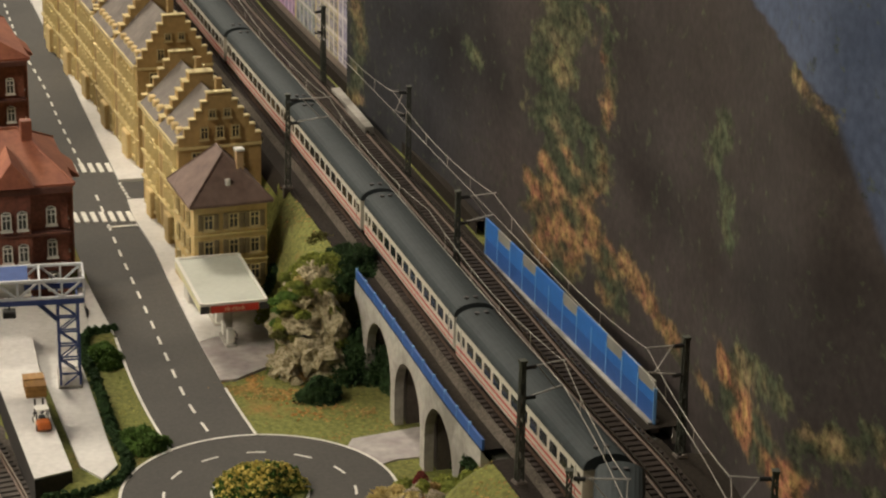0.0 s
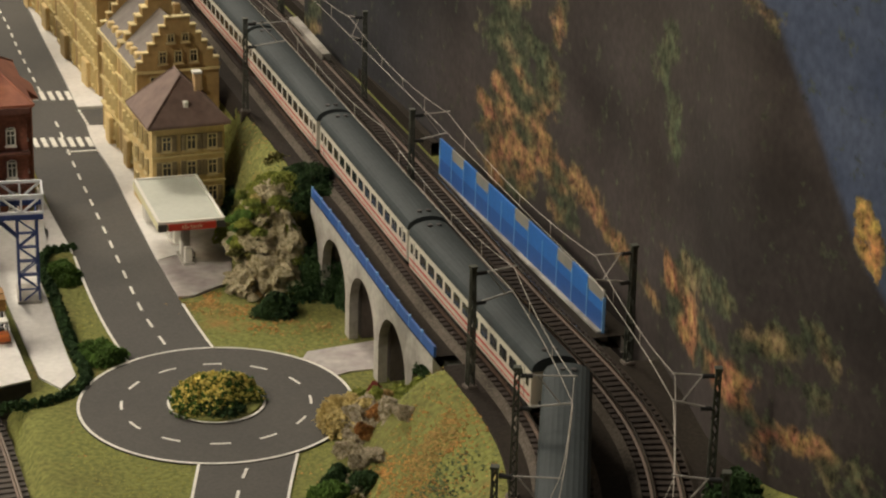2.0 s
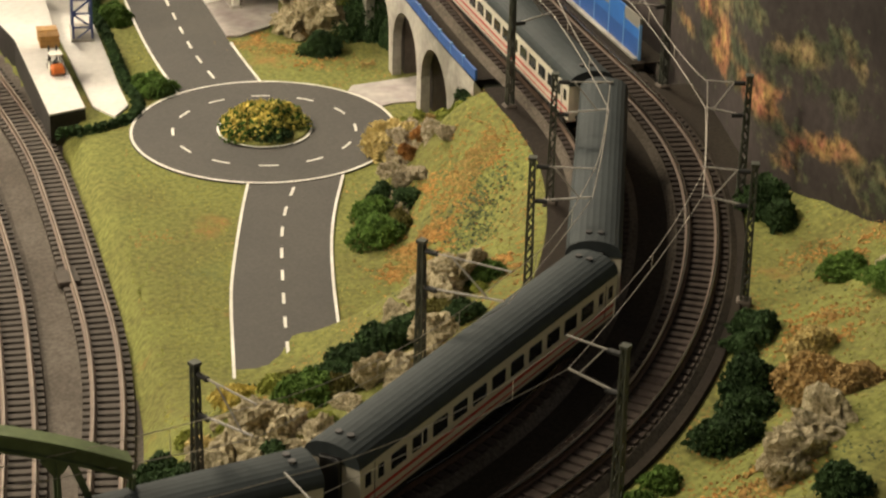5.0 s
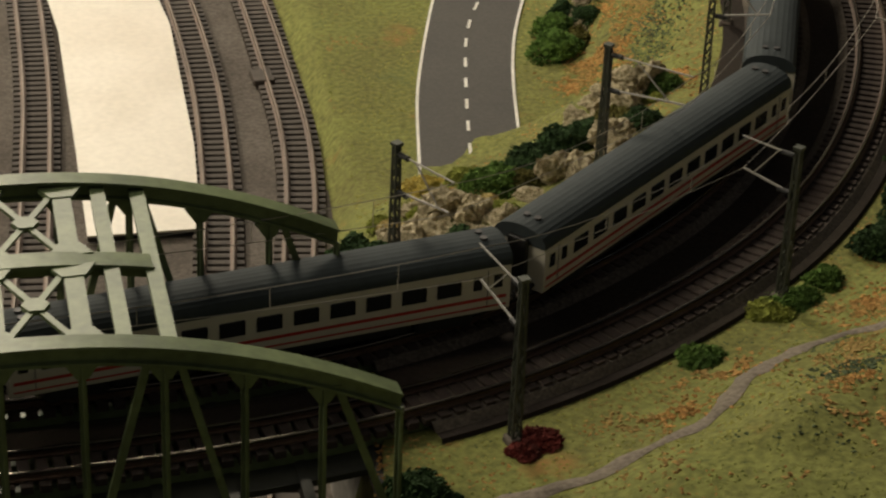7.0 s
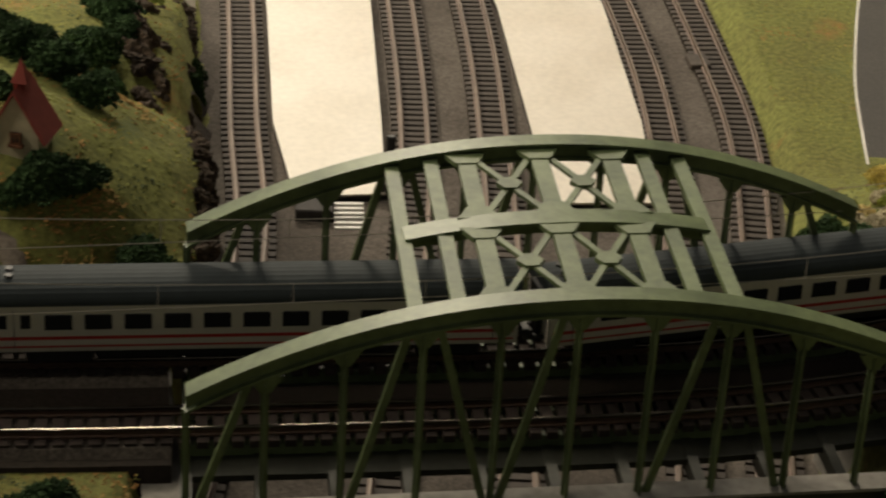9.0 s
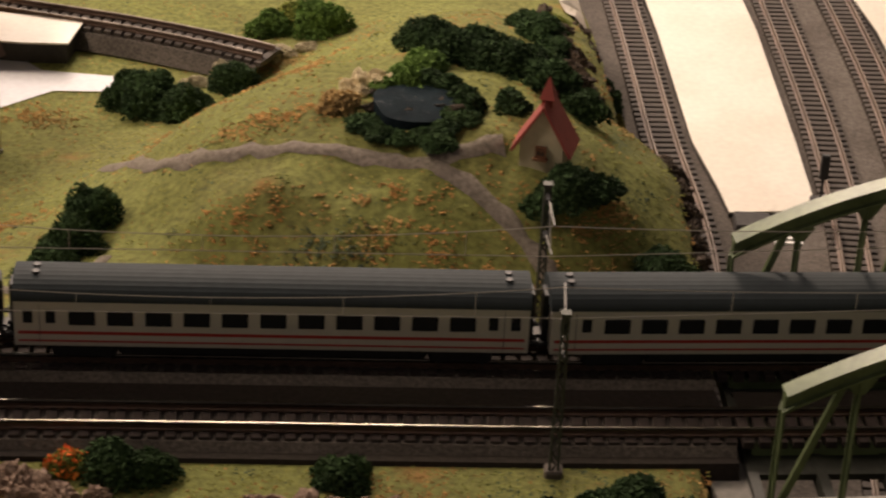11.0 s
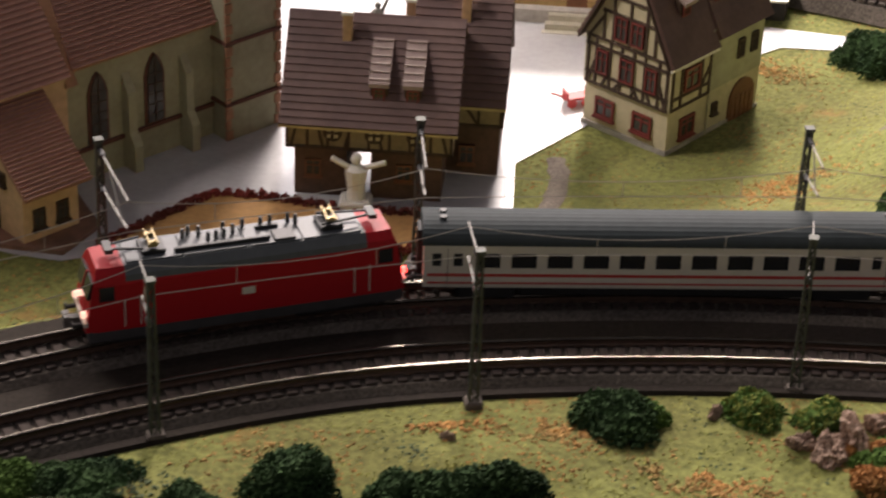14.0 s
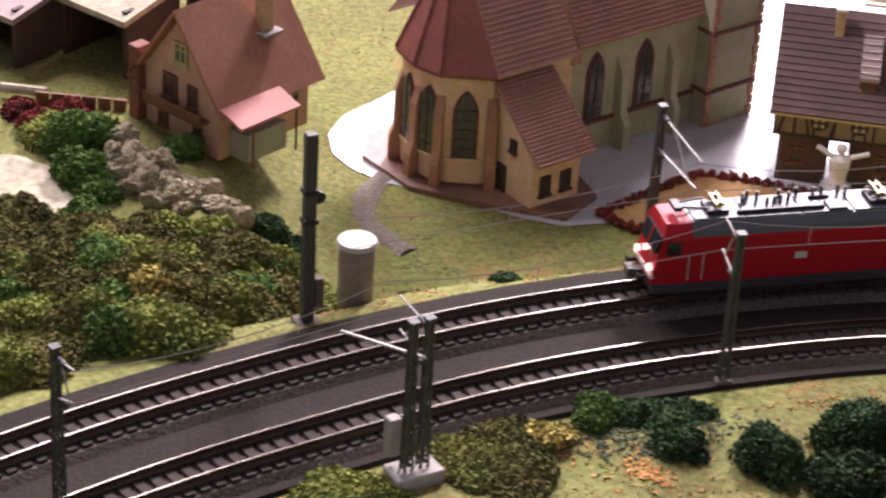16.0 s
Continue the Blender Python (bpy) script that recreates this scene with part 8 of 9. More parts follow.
def lobed(d, lobes):
    """How far a bush's skin stands out in the directions d: rounded lobes with dents between."""
    swell = np.max(d @ lobes.T, axis=1)
    return 0.48 + 0.56 * np.clip(swell, 0, 1) ** 3


def new_lobes(gen, n=13):
    q = gen.normal(size=(n, 3))
    return q / np.linalg.norm(q, axis=1)[:, None]


def crumbs(c, rx, ry, rz, n, size, gen, dome=True, lobes=None):
    """Many small uneven foam crumbs on the skin of an uneven mound, as one shape."""
    n = int(n * 1.5)
    verts = np.array([(1, 1, 1), (1, -1, -1), (-1, 1, -1), (-1, -1, 1)], float) * 0.62
    faces = np.array([(0, 2, 1), (0, 1, 3), (0, 3, 2), (1, 2, 3)])
    k = len(verts)
    d = gen.normal(size=(n, 3))
    d /= np.linalg.norm(d, axis=1)[:, None]
    if dome:
        d[:, 2] = np.abs(d[:, 2]) - 0.15
    r = lobed(d, new_lobes(gen) if lobes is None else lobes) * gen.uniform(0.74, 1.06, n)
    p = np.array(c) + d * r[:, None] * np.array([rx, ry, rz])
    s = size * gen.uniform(0.45, 1.3, n)
    turn = gen.normal(size=(n, 3, 3))
    turn, _ = np.linalg.qr(turn)
    v = np.einsum("nij,kj->nki", turn, verts) * (s[:, None] * gen.uniform(0.55, 1.45, (n, k)))[..., None] + p[:, None, :]
    flip = np.linalg.det(turn) < 0
    f = np.repeat(faces[None], n, axis=0)
    f[flip] = f[flip][:, :, ::-1]
    sh = Shape()
    sh.v = [tuple(q) for q in v.reshape(-1, 3).tolist()]
    sh.f = [tuple(q) for q in (f + (np.arange(n) * k)[:, None, None]).reshape(-1, 3).tolist()]
    return sh


def join(a, b):
    return a.add(b.v, b.f)


def bush(x, y, r, h, tone="dark", z=None, top=None, group="", stretch=1.0, turn=0.0, name="bush"):
    """A foam bush: an uneven inner mass and crumbs all over it; top gives it a second colour."""
    seed[0] += 1
    gen, rng = np.random.default_rng(seed[0]), random.Random(seed[0])
    z = height(x, y) if z is None else z
    words = LEAF_WORDS[tone] + (" and " + LEAF_WORDS[top] if top else "")
    turn, stretch, h = turn or rng.uniform(0, 180), stretch * rng.uniform(1.0, 1.35), h * rng.uniform(0.78, 1.0)
    me = thing(name, x, y, z, turn, words + " flocked bush on the ground", "bush", group)
    lobes = new_lobes(gen)
    d = np.array(ICO[2][0])
    d[:, 2] = np.where(d[:, 2] < -0.2, -0.2, d[:, 2])
    skin = np.array((0, 0, 0.08 * h)) + d * (0.70 * lobed(d, lobes) * gen.uniform(0.93, 1.05, len(d)))[:, None] * np.array((r * stretch, r, 1.04 * h))
    core = Shape().add(skin.tolist(), ICO[2][1])
    n = int(np.clip(1250 * (r / 0.12) ** 1.7, 320, 2500))
    sh = join(core, crumbs((0, 0, 0.08 * h), r * stretch, r, 1.04 * h, n, 0.0082, gen, lobes=lobes))
    part("foliage", sh, M_LEAF[tone], me)
    if top:
        part("blossom" if top in ("blossom", "gold") else "new_growth", crumbs((0, 0, 0.14 * h), 0.98 * r * stretch, 0.98 * r, 1.0 * h, int((0.6 if top == "gold" else 0.35) * n), 0.0085, gen, lobes=lobes), M_LEAF[top], me, LEAF_WORDS[top] + " tips")
    return me


M_ROCK = mat("rock_grey", (0.33, 0.28, 0.21), 0.9, var=0.3, scale=70, bump=1.0, second=(0.15, 0.125, 0.06), mix_scale=24, per_piece=0.3, spec=0.25)
M_ROCKPALE = mat("rock_pale", (0.40, 0.345, 0.235), 0.9, var=0.3, scale=70, bump=1.0, second=(0.20, 0.17, 0.09), mix_scale=24, per_piece=0.3, spec=0.25)
M_ROCKDARK = mat("rock_dark", (0.075, 0.052, 0.034), 0.9, var=0.35, scale=70, bump=1.0, second=(0.045, 0.034, 0.024), mix_scale=10, per_piece=0.35, spec=0.3)


M_ROCKROSE = mat("rock_rose", (0.38, 0.27, 0.205), 0.9, var=0.3, scale=70, bump=1.0, second=(0.17, 0.11, 0.07), mix_scale=24, per_piece=0.3, spec=0.25)


def rock_shape(r, gen, stretch=(1, 1, 1)):
    """A broken stone: a ball cut by planes, then roughened."""
    p = np.array(ICO3[0])
    n = gen.normal(size=(11, 3))
    n /= np.linalg.norm(n, axis=1)[:, None]
    cut = gen.uniform(0.5, 0.95, 11)
    dot = np.maximum(p @ n.T, 1e-3)
    rad = np.minimum(1.0, np.min(cut / dot, axis=1))
    off = gen.uniform(0, 50, 3)
    grain = np.array([1.4 * abs(noise.noise(tuple(q * 2.3 + off))) + 0.7 * abs(noise.noise(tuple(q * 5.0 + off))) + 0.45 * noise.noise(tuple(q * 10.0 + off)) + 0.25 * noise.noise(tuple(q * 21.0 + off)) for q in p])
    v = p * (rad * (1.12 - 0.34 * grain))[:, None] * r * np.array(stretch)
    sh = Shape()
    sh.v, sh.f = [tuple(q) for q in v.tolist()], list(ICO3[1])
    return sh


stone_gen = np.random.default_rng(5)
ROCKS = [rock_shape(1.0, stone_gen, s) for s in ((1, 0.8, 0.8), (0.8, 1, 0.7), (1, 0.7, 1.1), (0.9, 0.9, 0.6), (0.7, 1, 1.0), (1.1, 0.8, 0.55))]
ROCK_MESH = {m.name: [mesh_of("rock", s, m) for s in ROCKS] for m in (M_ROCK, M_ROCKPALE, M_ROCKDARK, M_ROCKROSE)}


def outcrop(spots, m, label, sink=0.35, tower=0.0):
    """Rocks half sunk in the ground: spots are (x, y, radius) or (x, y, radius, height)."""
    cx, cy = np.mean([s[0] for s in spots]), np.mean([s[1] for s in spots])
    me = thing("rock_outcrop", cx, cy, height(cx, cy), 0, label, "rocks")
    seed[0] += 1
    rng = random.Random(seed[0] * 7)
    for s in spots:
        x, y, r = s[:3]
        z = s[3] if len(s) > 3 else height(x, y) + r * (0.55 - sink)
        ob = new("rock", rng.choice(ROCK_MESH[m.name]))
        ob.parent = me
        ob.matrix_basis = (Matrix.Translation(((x - cx) * U, (y - cy) * U, (z - height(cx, cy)) * U)) @ Matrix.Rotation(rng.uniform(0, 6.28), 4, "Z")
                           @ Matrix.Rotation(rng.uniform(-0.4, 0.4), 4, "X") @ Matrix.Diagonal((r * 1.15, r * 1.15, r * 1.15, 1)))
    return me


def scatter_spots(cx, cy, rx, ry, n, r0, r1, s):
    rng = random.Random(s)
    out = []
    for _ in range(n):
        a, q = rng.uniform(0, 6.28), math.sqrt(rng.random())
        out.append((cx + rx * q * math.cos(a), cy + ry * q * math.sin(a), rng.uniform(r0, r1)))
    return out


# footpaths that follow the ground
def footpath(pts, w, label):
    line = bent(pts)
    rng = random.Random(3)
    sh = Shape()
    offs = (-0.5, -0.2, 0.2, 0.5)
    rows = [aside(line, o * w) for o in offs]
    n = len(line)
    for i in range(n):
        for j, o in enumerate(offs):
            x, y = rows[j][i]
            if abs(o) == 0.5:
                x, y = x + rng.uniform(-0.012, 0.012), y + rng.uniform(-0.012, 0.012)
            sh.v.append((float(x), float(y), height(x, y) + (0.010 if abs(o) < 0.4 else 0.002)))
    sh.f = [(i * 4 + j, i * 4 + j + 1, i * 4 + j + 5, i * 4 + j + 4) for i in range(n - 1) for j in range(3)]
    tagged(part("footpath", sh, M_PATH, smooth=True), label, "path", kind="structure")


footpath([(-3.62, -2.35), (-3.44, -2.66), (-3.25, -2.95), (-3.09, -3.02), (-2.90, -3.04), (-2.70, -3.10), (-2.52, -3.10), (-2.37, -3.15), (-2.21, -3.20), (-2.12, -3.25), (-2.04, -3.32), (-1.94, -3.42), (-1.84, -3.5)], 0.055, "trodden grey gravel path over the hill")
footpath([(-2.36, -3.14), (-2.23, -3.07), (-2.14, -3.02), (-2.05, -3.02)], 0.06, "trodden grey gravel path to the hill cottage")
footpath([(-4.30, -3.30), (-4.14, -3.41), (-3.84, -3.56), (-3.54, -3.61), (-3.40, -3.5), (-3.36, -3.3)], 0.06, "faint gravel path beside the line")
footpath([(-4.85, -2.50), (-4.80, -2.75), (-4.82, -3.0), (-4.70, -3.22), (-4.55, -3.32)], 0.075, "trodden gravel path beside the timber house")
footpath([(0.78, -3.99), (1.0, -3.96), (1.26, -3.88), (1.46, -3.76), (1.63, -3.57), (1.70, -3.40), (1.875, -3.23), (2.05, -3.16), (2.37, -3.22), (2.46, -3.27), (2.75, -3.4)], 0.065, "grey gravel path over the eastern slope")
footpath([(-7.15, -3.55), (-7.2, -3.8), (-7.1, -4.05), (-6.85, -4.2)], 0.09, "worn gravel path beside the church")

# the roundabout's island
tagged(part("traffic_island", Shape().loft([ring_at for ring_at in ([(x, y, 0.0) for x, y in ring(*RC, RI - 0.004, 48)], [(x, y, 0.018) for x, y in ring(*RC, RI - 0.012, 48)], [(x, y, 0.026) for x, y in ring(*RC, RI - 0.06, 48)])]), M_GRASS), "round grass island inside the roundabout", "traffic island", kind="structure")
bush(1.06, 1.09, 0.165, 0.14, "green", 0.02, "gold")
bush(1.05, 1.01, 0.12, 0.07, "dark", 0.02)

# rock bank beside the viaduct's far end
spots = [(1.30, 2.38, 0.13, 0.06), (1.42, 2.34, 0.14, 0.10), (1.33, 2.44, 0.13, 0.22), (1.45, 2.45, 0.14, 0.24), (1.36, 2.52, 0.12, 0.36), (1.47, 2.56, 0.12, 0.38), (1.27, 2.50, 0.10, 0.14), (1.24, 2.62, 0.10, 0.16), (1.28, 2.70, 0.10, 0.24),
         (1.22, 2.42, 0.09, 0.03), (1.36, 2.30, 0.08, 0.02), (1.19, 2.34, 0.05), (1.28, 2.24, 0.04), (1.41, 2.19, 0.045), (1.24, 2.28, 0.03), (1.40, 2.62, 0.11, 0.40)]
outcrop(spots, M_ROCKPALE, "steep pale rock face beside the viaduct")
for x, y, r, h, tone, z in ((1.37, 2.06, 0.115, 0.15, "dark", None), (1.68, 2.30, 0.13, 0.42, "dark", -0.01), (1.745, 2.20, 0.09, 0.32, "dark", -0.01), (1.57, 2.37, 0.13, 0.42, "dark", -0.01), (1.53, 2.28, 0.10, 0.22, "dark", -0.01), (1.80, 2.14, 0.10, 0.43, "dark", -0.01), (1.73, 2.10, 0.08, 0.24, "dark", -0.01), (1.34, 2.56, 0.10, 0.10, "lime", 0.40), (1.26, 2.56, 0.08, 0.10, "lime", 0.26), (1.44, 2.46, 0.06, 0.07, "lime", 0.36), (1.60, 2.55, 0.16, 0.2, "dark", 0.34), (1.55, 2.72, 0.14, 0.15, "dark", 0.36), (1.70, 2.42, 0.15, 0.38, "dark", -0.01), (1.60, 2.36, 0.13, 0.26, "dark", 0.04), (1.56, 2.62, 0.14, 0.16, "dark", 0.44), (1.66, 2.25, 0.10, 0.2, "dark", -0.01), (1.44, 2.60, 0.11, 0.12, "lime", 0.44), (1.31, 2.62, 0.10, 0.12, "lime", 0.27), (1.24, 2.50, 0.06, 0.09, "lime", 0.18),
                            (1.25, 2.86, 0.10, 0.14, "lime", None), (1.22, 3.10, 0.09, 0.12, "lime", None), (1.50, 2.36, 0.06, 0.08, "lime", 0.16), (1.20, 2.36, 0.05, 0.06, "green", None), (1.52, 3.02, 0.16, 0.16, "olive", 0.34), (1.30, 2.30, 0.05, 0.05, "tan", None), (1.24, 3.42, 0.11, 0.19, "dark", 0.0), (1.45, 2.24, 0.05, 0.05, "olive", None)):
    bush(x, y, r, h, tone, z)
bush(2.06, 1.33, 0.10, 0.14, "dark", 0.16, stretch=1.5, turn=60)
bush(1.98, 1.12, 0.12, 0.16, "dark", 0.10)

# rocky bank between the roundabout and the line
outcrop([(1.66, 0.58, 0.13, 0.09), (1.74, 0.50, 0.12, 0.12), (1.62, 0.46, 0.10, 0.05), (1.80, 0.44, 0.11, 0.20), (1.70, 0.40, 0.09, 0.10), (1.62, 0.66, 0.09, 0.05), (1.72, 0.66, 0.10, 0.12), (1.88, 0.40, 0.07, 0.26), (1.60, 0.30, 0.06), (1.57, 0.20, 0.05), (1.56, 0.02, 0.055), (1.66, 0.26, 0.06), (1.78, 0.30, 0.05), (1.58, 0.10, 0.05)], M_ROCK, "tumbled pale rocks on the bank by the roundabout")
for x, y, r, h, tone, z in ((1.58, 0.80, 0.13, 0.20, "cream", None), (1.60, 0.64, 0.09, 0.10, "cream", 0.10), (1.80, 0.62, 0.12, 0.14, "lime", 0.16), (1.92, 0.58, 0.10, 0.10, "lime", 0.26), (1.74, 0.80, 0.08, 0.12, "lime", 0.04), (1.88, 0.40, 0.08, 0.08, "lime", 0.28), (1.75, 1.12, 0.055, 0.09, "red", None), (1.67, 1.10, 0.05, 0.06, "lime", None), (1.86, 1.08, 0.08, 0.10, "lime", None),
                            (1.48, 0.10, 0.10, 0.16, "green", None), (1.46, -0.10, 0.12, 0.13, "green", None), (1.50, 0.24, 0.08, 0.15, "dark", None), (1.60, 0.14, 0.07, 0.10, "dark", None), (1.56, -0.02, 0.07, 0.09, "olive", None), (1.80, 0.52, 0.05, 0.06, "rust", 0.2), (1.70, 0.50, 0.05, 0.06, "rust", 0.2), (1.98, 0.66, 0.12, 0.13, "dark", 0.31)):
    bush(x, y, r, h, tone, z)

# knoll where the road ends
outcrop([(1.55, -1.20, 0.11), (1.62, -1.10, 0.09), (1.66, -1.24, 0.10), (1.50, -1.36, 0.09), (1.44, -1.30, 0.08), (1.58, -1.38, 0.10), (1.70, -1.06, 0.06), (1.52, -1.64, 0.09), (1.42, -1.86, 0.09), (1.30, -1.94, 0.09), (1.36, -2.02, 0.08), (0.92, -2.10, 0.10), (0.84, -2.18, 0.10), (0.78, -2.28, 0.10), (0.98, -2.20, 0.09), (0.88, -2.32, 0.10), (0.74, -2.42, 0.09), (0.86, -2.45, 0.09), (1.00, -2.36, 0.08), (1.08, -2.28, 0.07), (0.80, -2.02, 0.05), (0.70, -2.16, 0.05), (1.18, -2.12, 0.06), (1.48, -1.74, 0.06)], M_ROCKPALE, "pale broken rocks on the knoll at the road's end", sink=0.45)
for x, y, r, h, tone, z in ((1.34, -1.62, 0.13, 0.16, "dark", None), (1.22, -1.70, 0.10, 0.12, "dark", None), (1.44, -1.52, 0.10, 0.12, "dark", None), (1.14, -1.86, 0.09, 0.10, "dark", None), (1.06, -1.98, 0.12, 0.11, "green", None), (1.16, -1.98, 0.09, 0.09, "olive", None), (0.98, -1.86, 0.08, 0.07, "lime", None), (0.84, -1.84, 0.09, 0.06, "gold", None), (1.02, -1.56, 0.08, 0.07, "olive", None), (0.90, -1.55, 0.05, 0.05, "dark", None),
                            (0.60, -2.20, 0.12, 0.17, "dark", None), (0.58, -2.36, 0.11, 0.16, "dark", None), (0.66, -2.56, 0.12, 0.14, "dark", None), (0.94, -2.42, 0.09, 0.10, "dark", None), (0.72, -2.70, 0.10, 0.12, "green", None), (1.72, -1.24, 0.09, 0.09, "green", None), (1.56, -1.48, 0.09, 0.08, "olive", None), (1.62, -1.56, 0.08, 0.08, "dark", None), (0.72, -2.10, 0.05, 0.05, "cream", None), (0.68, -2.02, 0.04, 0.06, "lime", None), (1.40, -1.44, 0.07, 0.07, "lime", None)):
    bush(x, y, r, h, tone, z)

# slope outside the curve
outcrop([(2.43, -2.86, 0.09), (2.50, -2.78, 0.10), (2.38, -2.94, 0.07), (2.56, -2.70, 0.09), (2.34, -2.86, 0.05), (2.46, -3.60, 0.07), (2.54, -3.66, 0.06), (3.05, -1.70, 0.06)], M_ROCKPALE, "a few pale stones on the eastern slope")
for x, y, r, h, tone in ((2.83, -0.84, 0.11, 0.22, "dark"), (2.86, -0.98, 0.09, 0.14, "dark"), (2.56, -1.80, 0.10, 0.10, "dark"), (2.48, -1.92, 0.07, 0.07, "dark"), (2.45, -2.22, 0.12, 0.17, "dark"), (2.40, -2.38, 0.10, 0.12, "dark"), (2.30, -2.56, 0.13, 0.13, "dark"), (2.62, -2.36, 0.14, 0.13, "tan"), (2.70, -2.50, 0.10, 0.10, "tan"), (2.95, -1.50, 0.10, 0.10, "green"), (3.02, -1.80, 0.10, 0.10, "green"), (1.94, -2.87, 0.09, 0.05, "green"), (1.85, -2.94, 0.08, 0.04, "lime"), (1.60, -3.20, 0.08, 0.03, "green"), (2.06, -2.74, 0.07, 0.06, "green"),
                         (2.69, -2.05, 0.09, 0.10, "cream"), (2.46, -3.18, 0.09, 0.12, "dark"), (2.24, -3.54, 0.10, 0.12, "dark"), (2.40, -3.48, 0.05, 0.06, "red"), (1.09, -3.66, 0.065, 0.05, "red"), (1.04, -3.72, 0.05, 0.04, "red"), (0.76, -3.98, 0.13, 0.12, "dark"), (0.66, -4.06, 0.10, 0.10, "dark")):
    bush(x, y, r, h, tone)

# rock wall of the station cutting
rng_c = random.Random(12)
spots = []
for k in range(66):
    y = -3.42 + k * 0.05
    edge = float(np.interp(y, (-5.5, -3.3, -2.4, -1.65, -1.08, -0.4, 0.0, 2.0, 6.0), (-1.42, -1.44, -1.57, -1.76, -1.84, -1.97, -2.04, -2.5, -3.6)))
    bare = step(-1.85, -1.6, y)                   # the cliff stands bare here, elsewhere grass hangs over it
    top = max(height(edge - 0.10 - 0.12 * bare, y) - 0.10 + 0.08 * bare, 0.0)
    for z in np.arange(-0.06, top, 0.075):
        back = 0.20 * bare * (z + 0.06) / (top + 0.06)
        spots.append((edge + 0.01 - back + 0.02 * rng_c.uniform(-1, 1), y + rng_c.uniform(-0.03, 0.03), rng_c.uniform(0.04, 0.06) + 0.02 * bare, z + rng_c.uniform(-0.02, 0.02)))
outcrop(spots, M_ROCKDARK, "dark brown rock wall of the station cutting")
for x, y, r, h, tone, z in ((-2.13, -0.98, 0.11, 0.14, "dark", None), (-2.20, -0.84, 0.09, 0.12, "dark", None), (-2.06, -1.12, 0.08, 0.10, "dark", None), (-1.80, -0.98, 0.04, 0.20, "dark", -0.08), (-1.84, -0.76, 0.045, 0.16, "dark", -0.08), (-1.78, -1.16, 0.04, 0.14, "olive", -0.06), (-2.12, -1.40, 0.12, 0.15, "dark", None), (-2.04, -1.60, 0.10, 0.13, "dark", None), (-2.10, -0.42, 0.07, 0.05, "lime", None)):
    bush(x, y, r, h, tone, z)

# the hill with pond and cottage
pond = thing("pond", -2.44, -2.86, height(-2.44, -2.86), 0, "small dark pond with stones and reeds on the hill", "pond", kind="structure")
M_WATER = mat("pond_water", (0.014, 0.022, 0.026), 0.10, var=0.3, bump=1.0, scale=40, spec=0.002)
PZ = max(height(-2.44 + 0.14 * math.cos(a), -2.86 + 0.16 * math.sin(a)) for a in np.arange(0, 6.3, 0.4)) + 0.004 - height(-2.44, -2.86)
part("water", Shape().prism([(0.14 * (1 + 0.12 * math.sin(3 * a)) * math.cos(a), 0.16 * (1 + 0.1 * math.cos(2 * a)) * math.sin(a)) for a in np.linspace(0, 6.283, 40, endpoint=False)], PZ - 0.06, PZ), M_WATER, pond, "still dark water")
for k in range(14):
    a = k * 0.4488 + 0.1
    x, y = -2.44 + 0.17 * math.cos(a), -2.86 + 0.19 * math.sin(a)
    tone = "dark" if k not in (4, 5) else "green"
    if k in (6, 7):
        continue
    bush(x, y, 0.058 + 0.012 * math.sin(5 * k), (0.075 if math.sin(a) > -0.3 else 0.035) + 0.012 * math.cos(3 * k), tone, group="plants round the pond")
bush(-2.36, -3.07, 0.08, 0.05, "dark", group="plants round the pond")
bush(-2.46, -2.58, 0.12, 0.09, "green", group="plants round the pond", stretch=1.3)
bush(-2.69, -2.84, 0.075, 0.08, "tan", group="plants round the pond", name="grass_tuft")
M_ROCKCREAM = mat("rock_cream", (0.62, 0.53, 0.33), 0.9, var=0.2, bump=0.6, second=(0.48, 0.38, 0.22), mix_scale=16, per_piece=0.2)
ROCK_MESH[M_ROCKCREAM.name] = [mesh_of("rock", s, M_ROCKCREAM) for s in ROCKS]
outcrop([(-2.64, -2.66, 0.05), (-2.58, -2.70, 0.04), (-2.68, -2.72, 0.04), (-2.60, -2.62, 0.035), (-2.54, -2.68, 0.035), (-2.63, -2.76, 0.03)], M_ROCKCREAM, "cream stones beside the pond")
outcrop(scatter_spots(-2.44, -2.86, 0.19, 0.21, 14, 0.02, 0.035, 8), M_ROCKDARK, "dark stones round the pond")
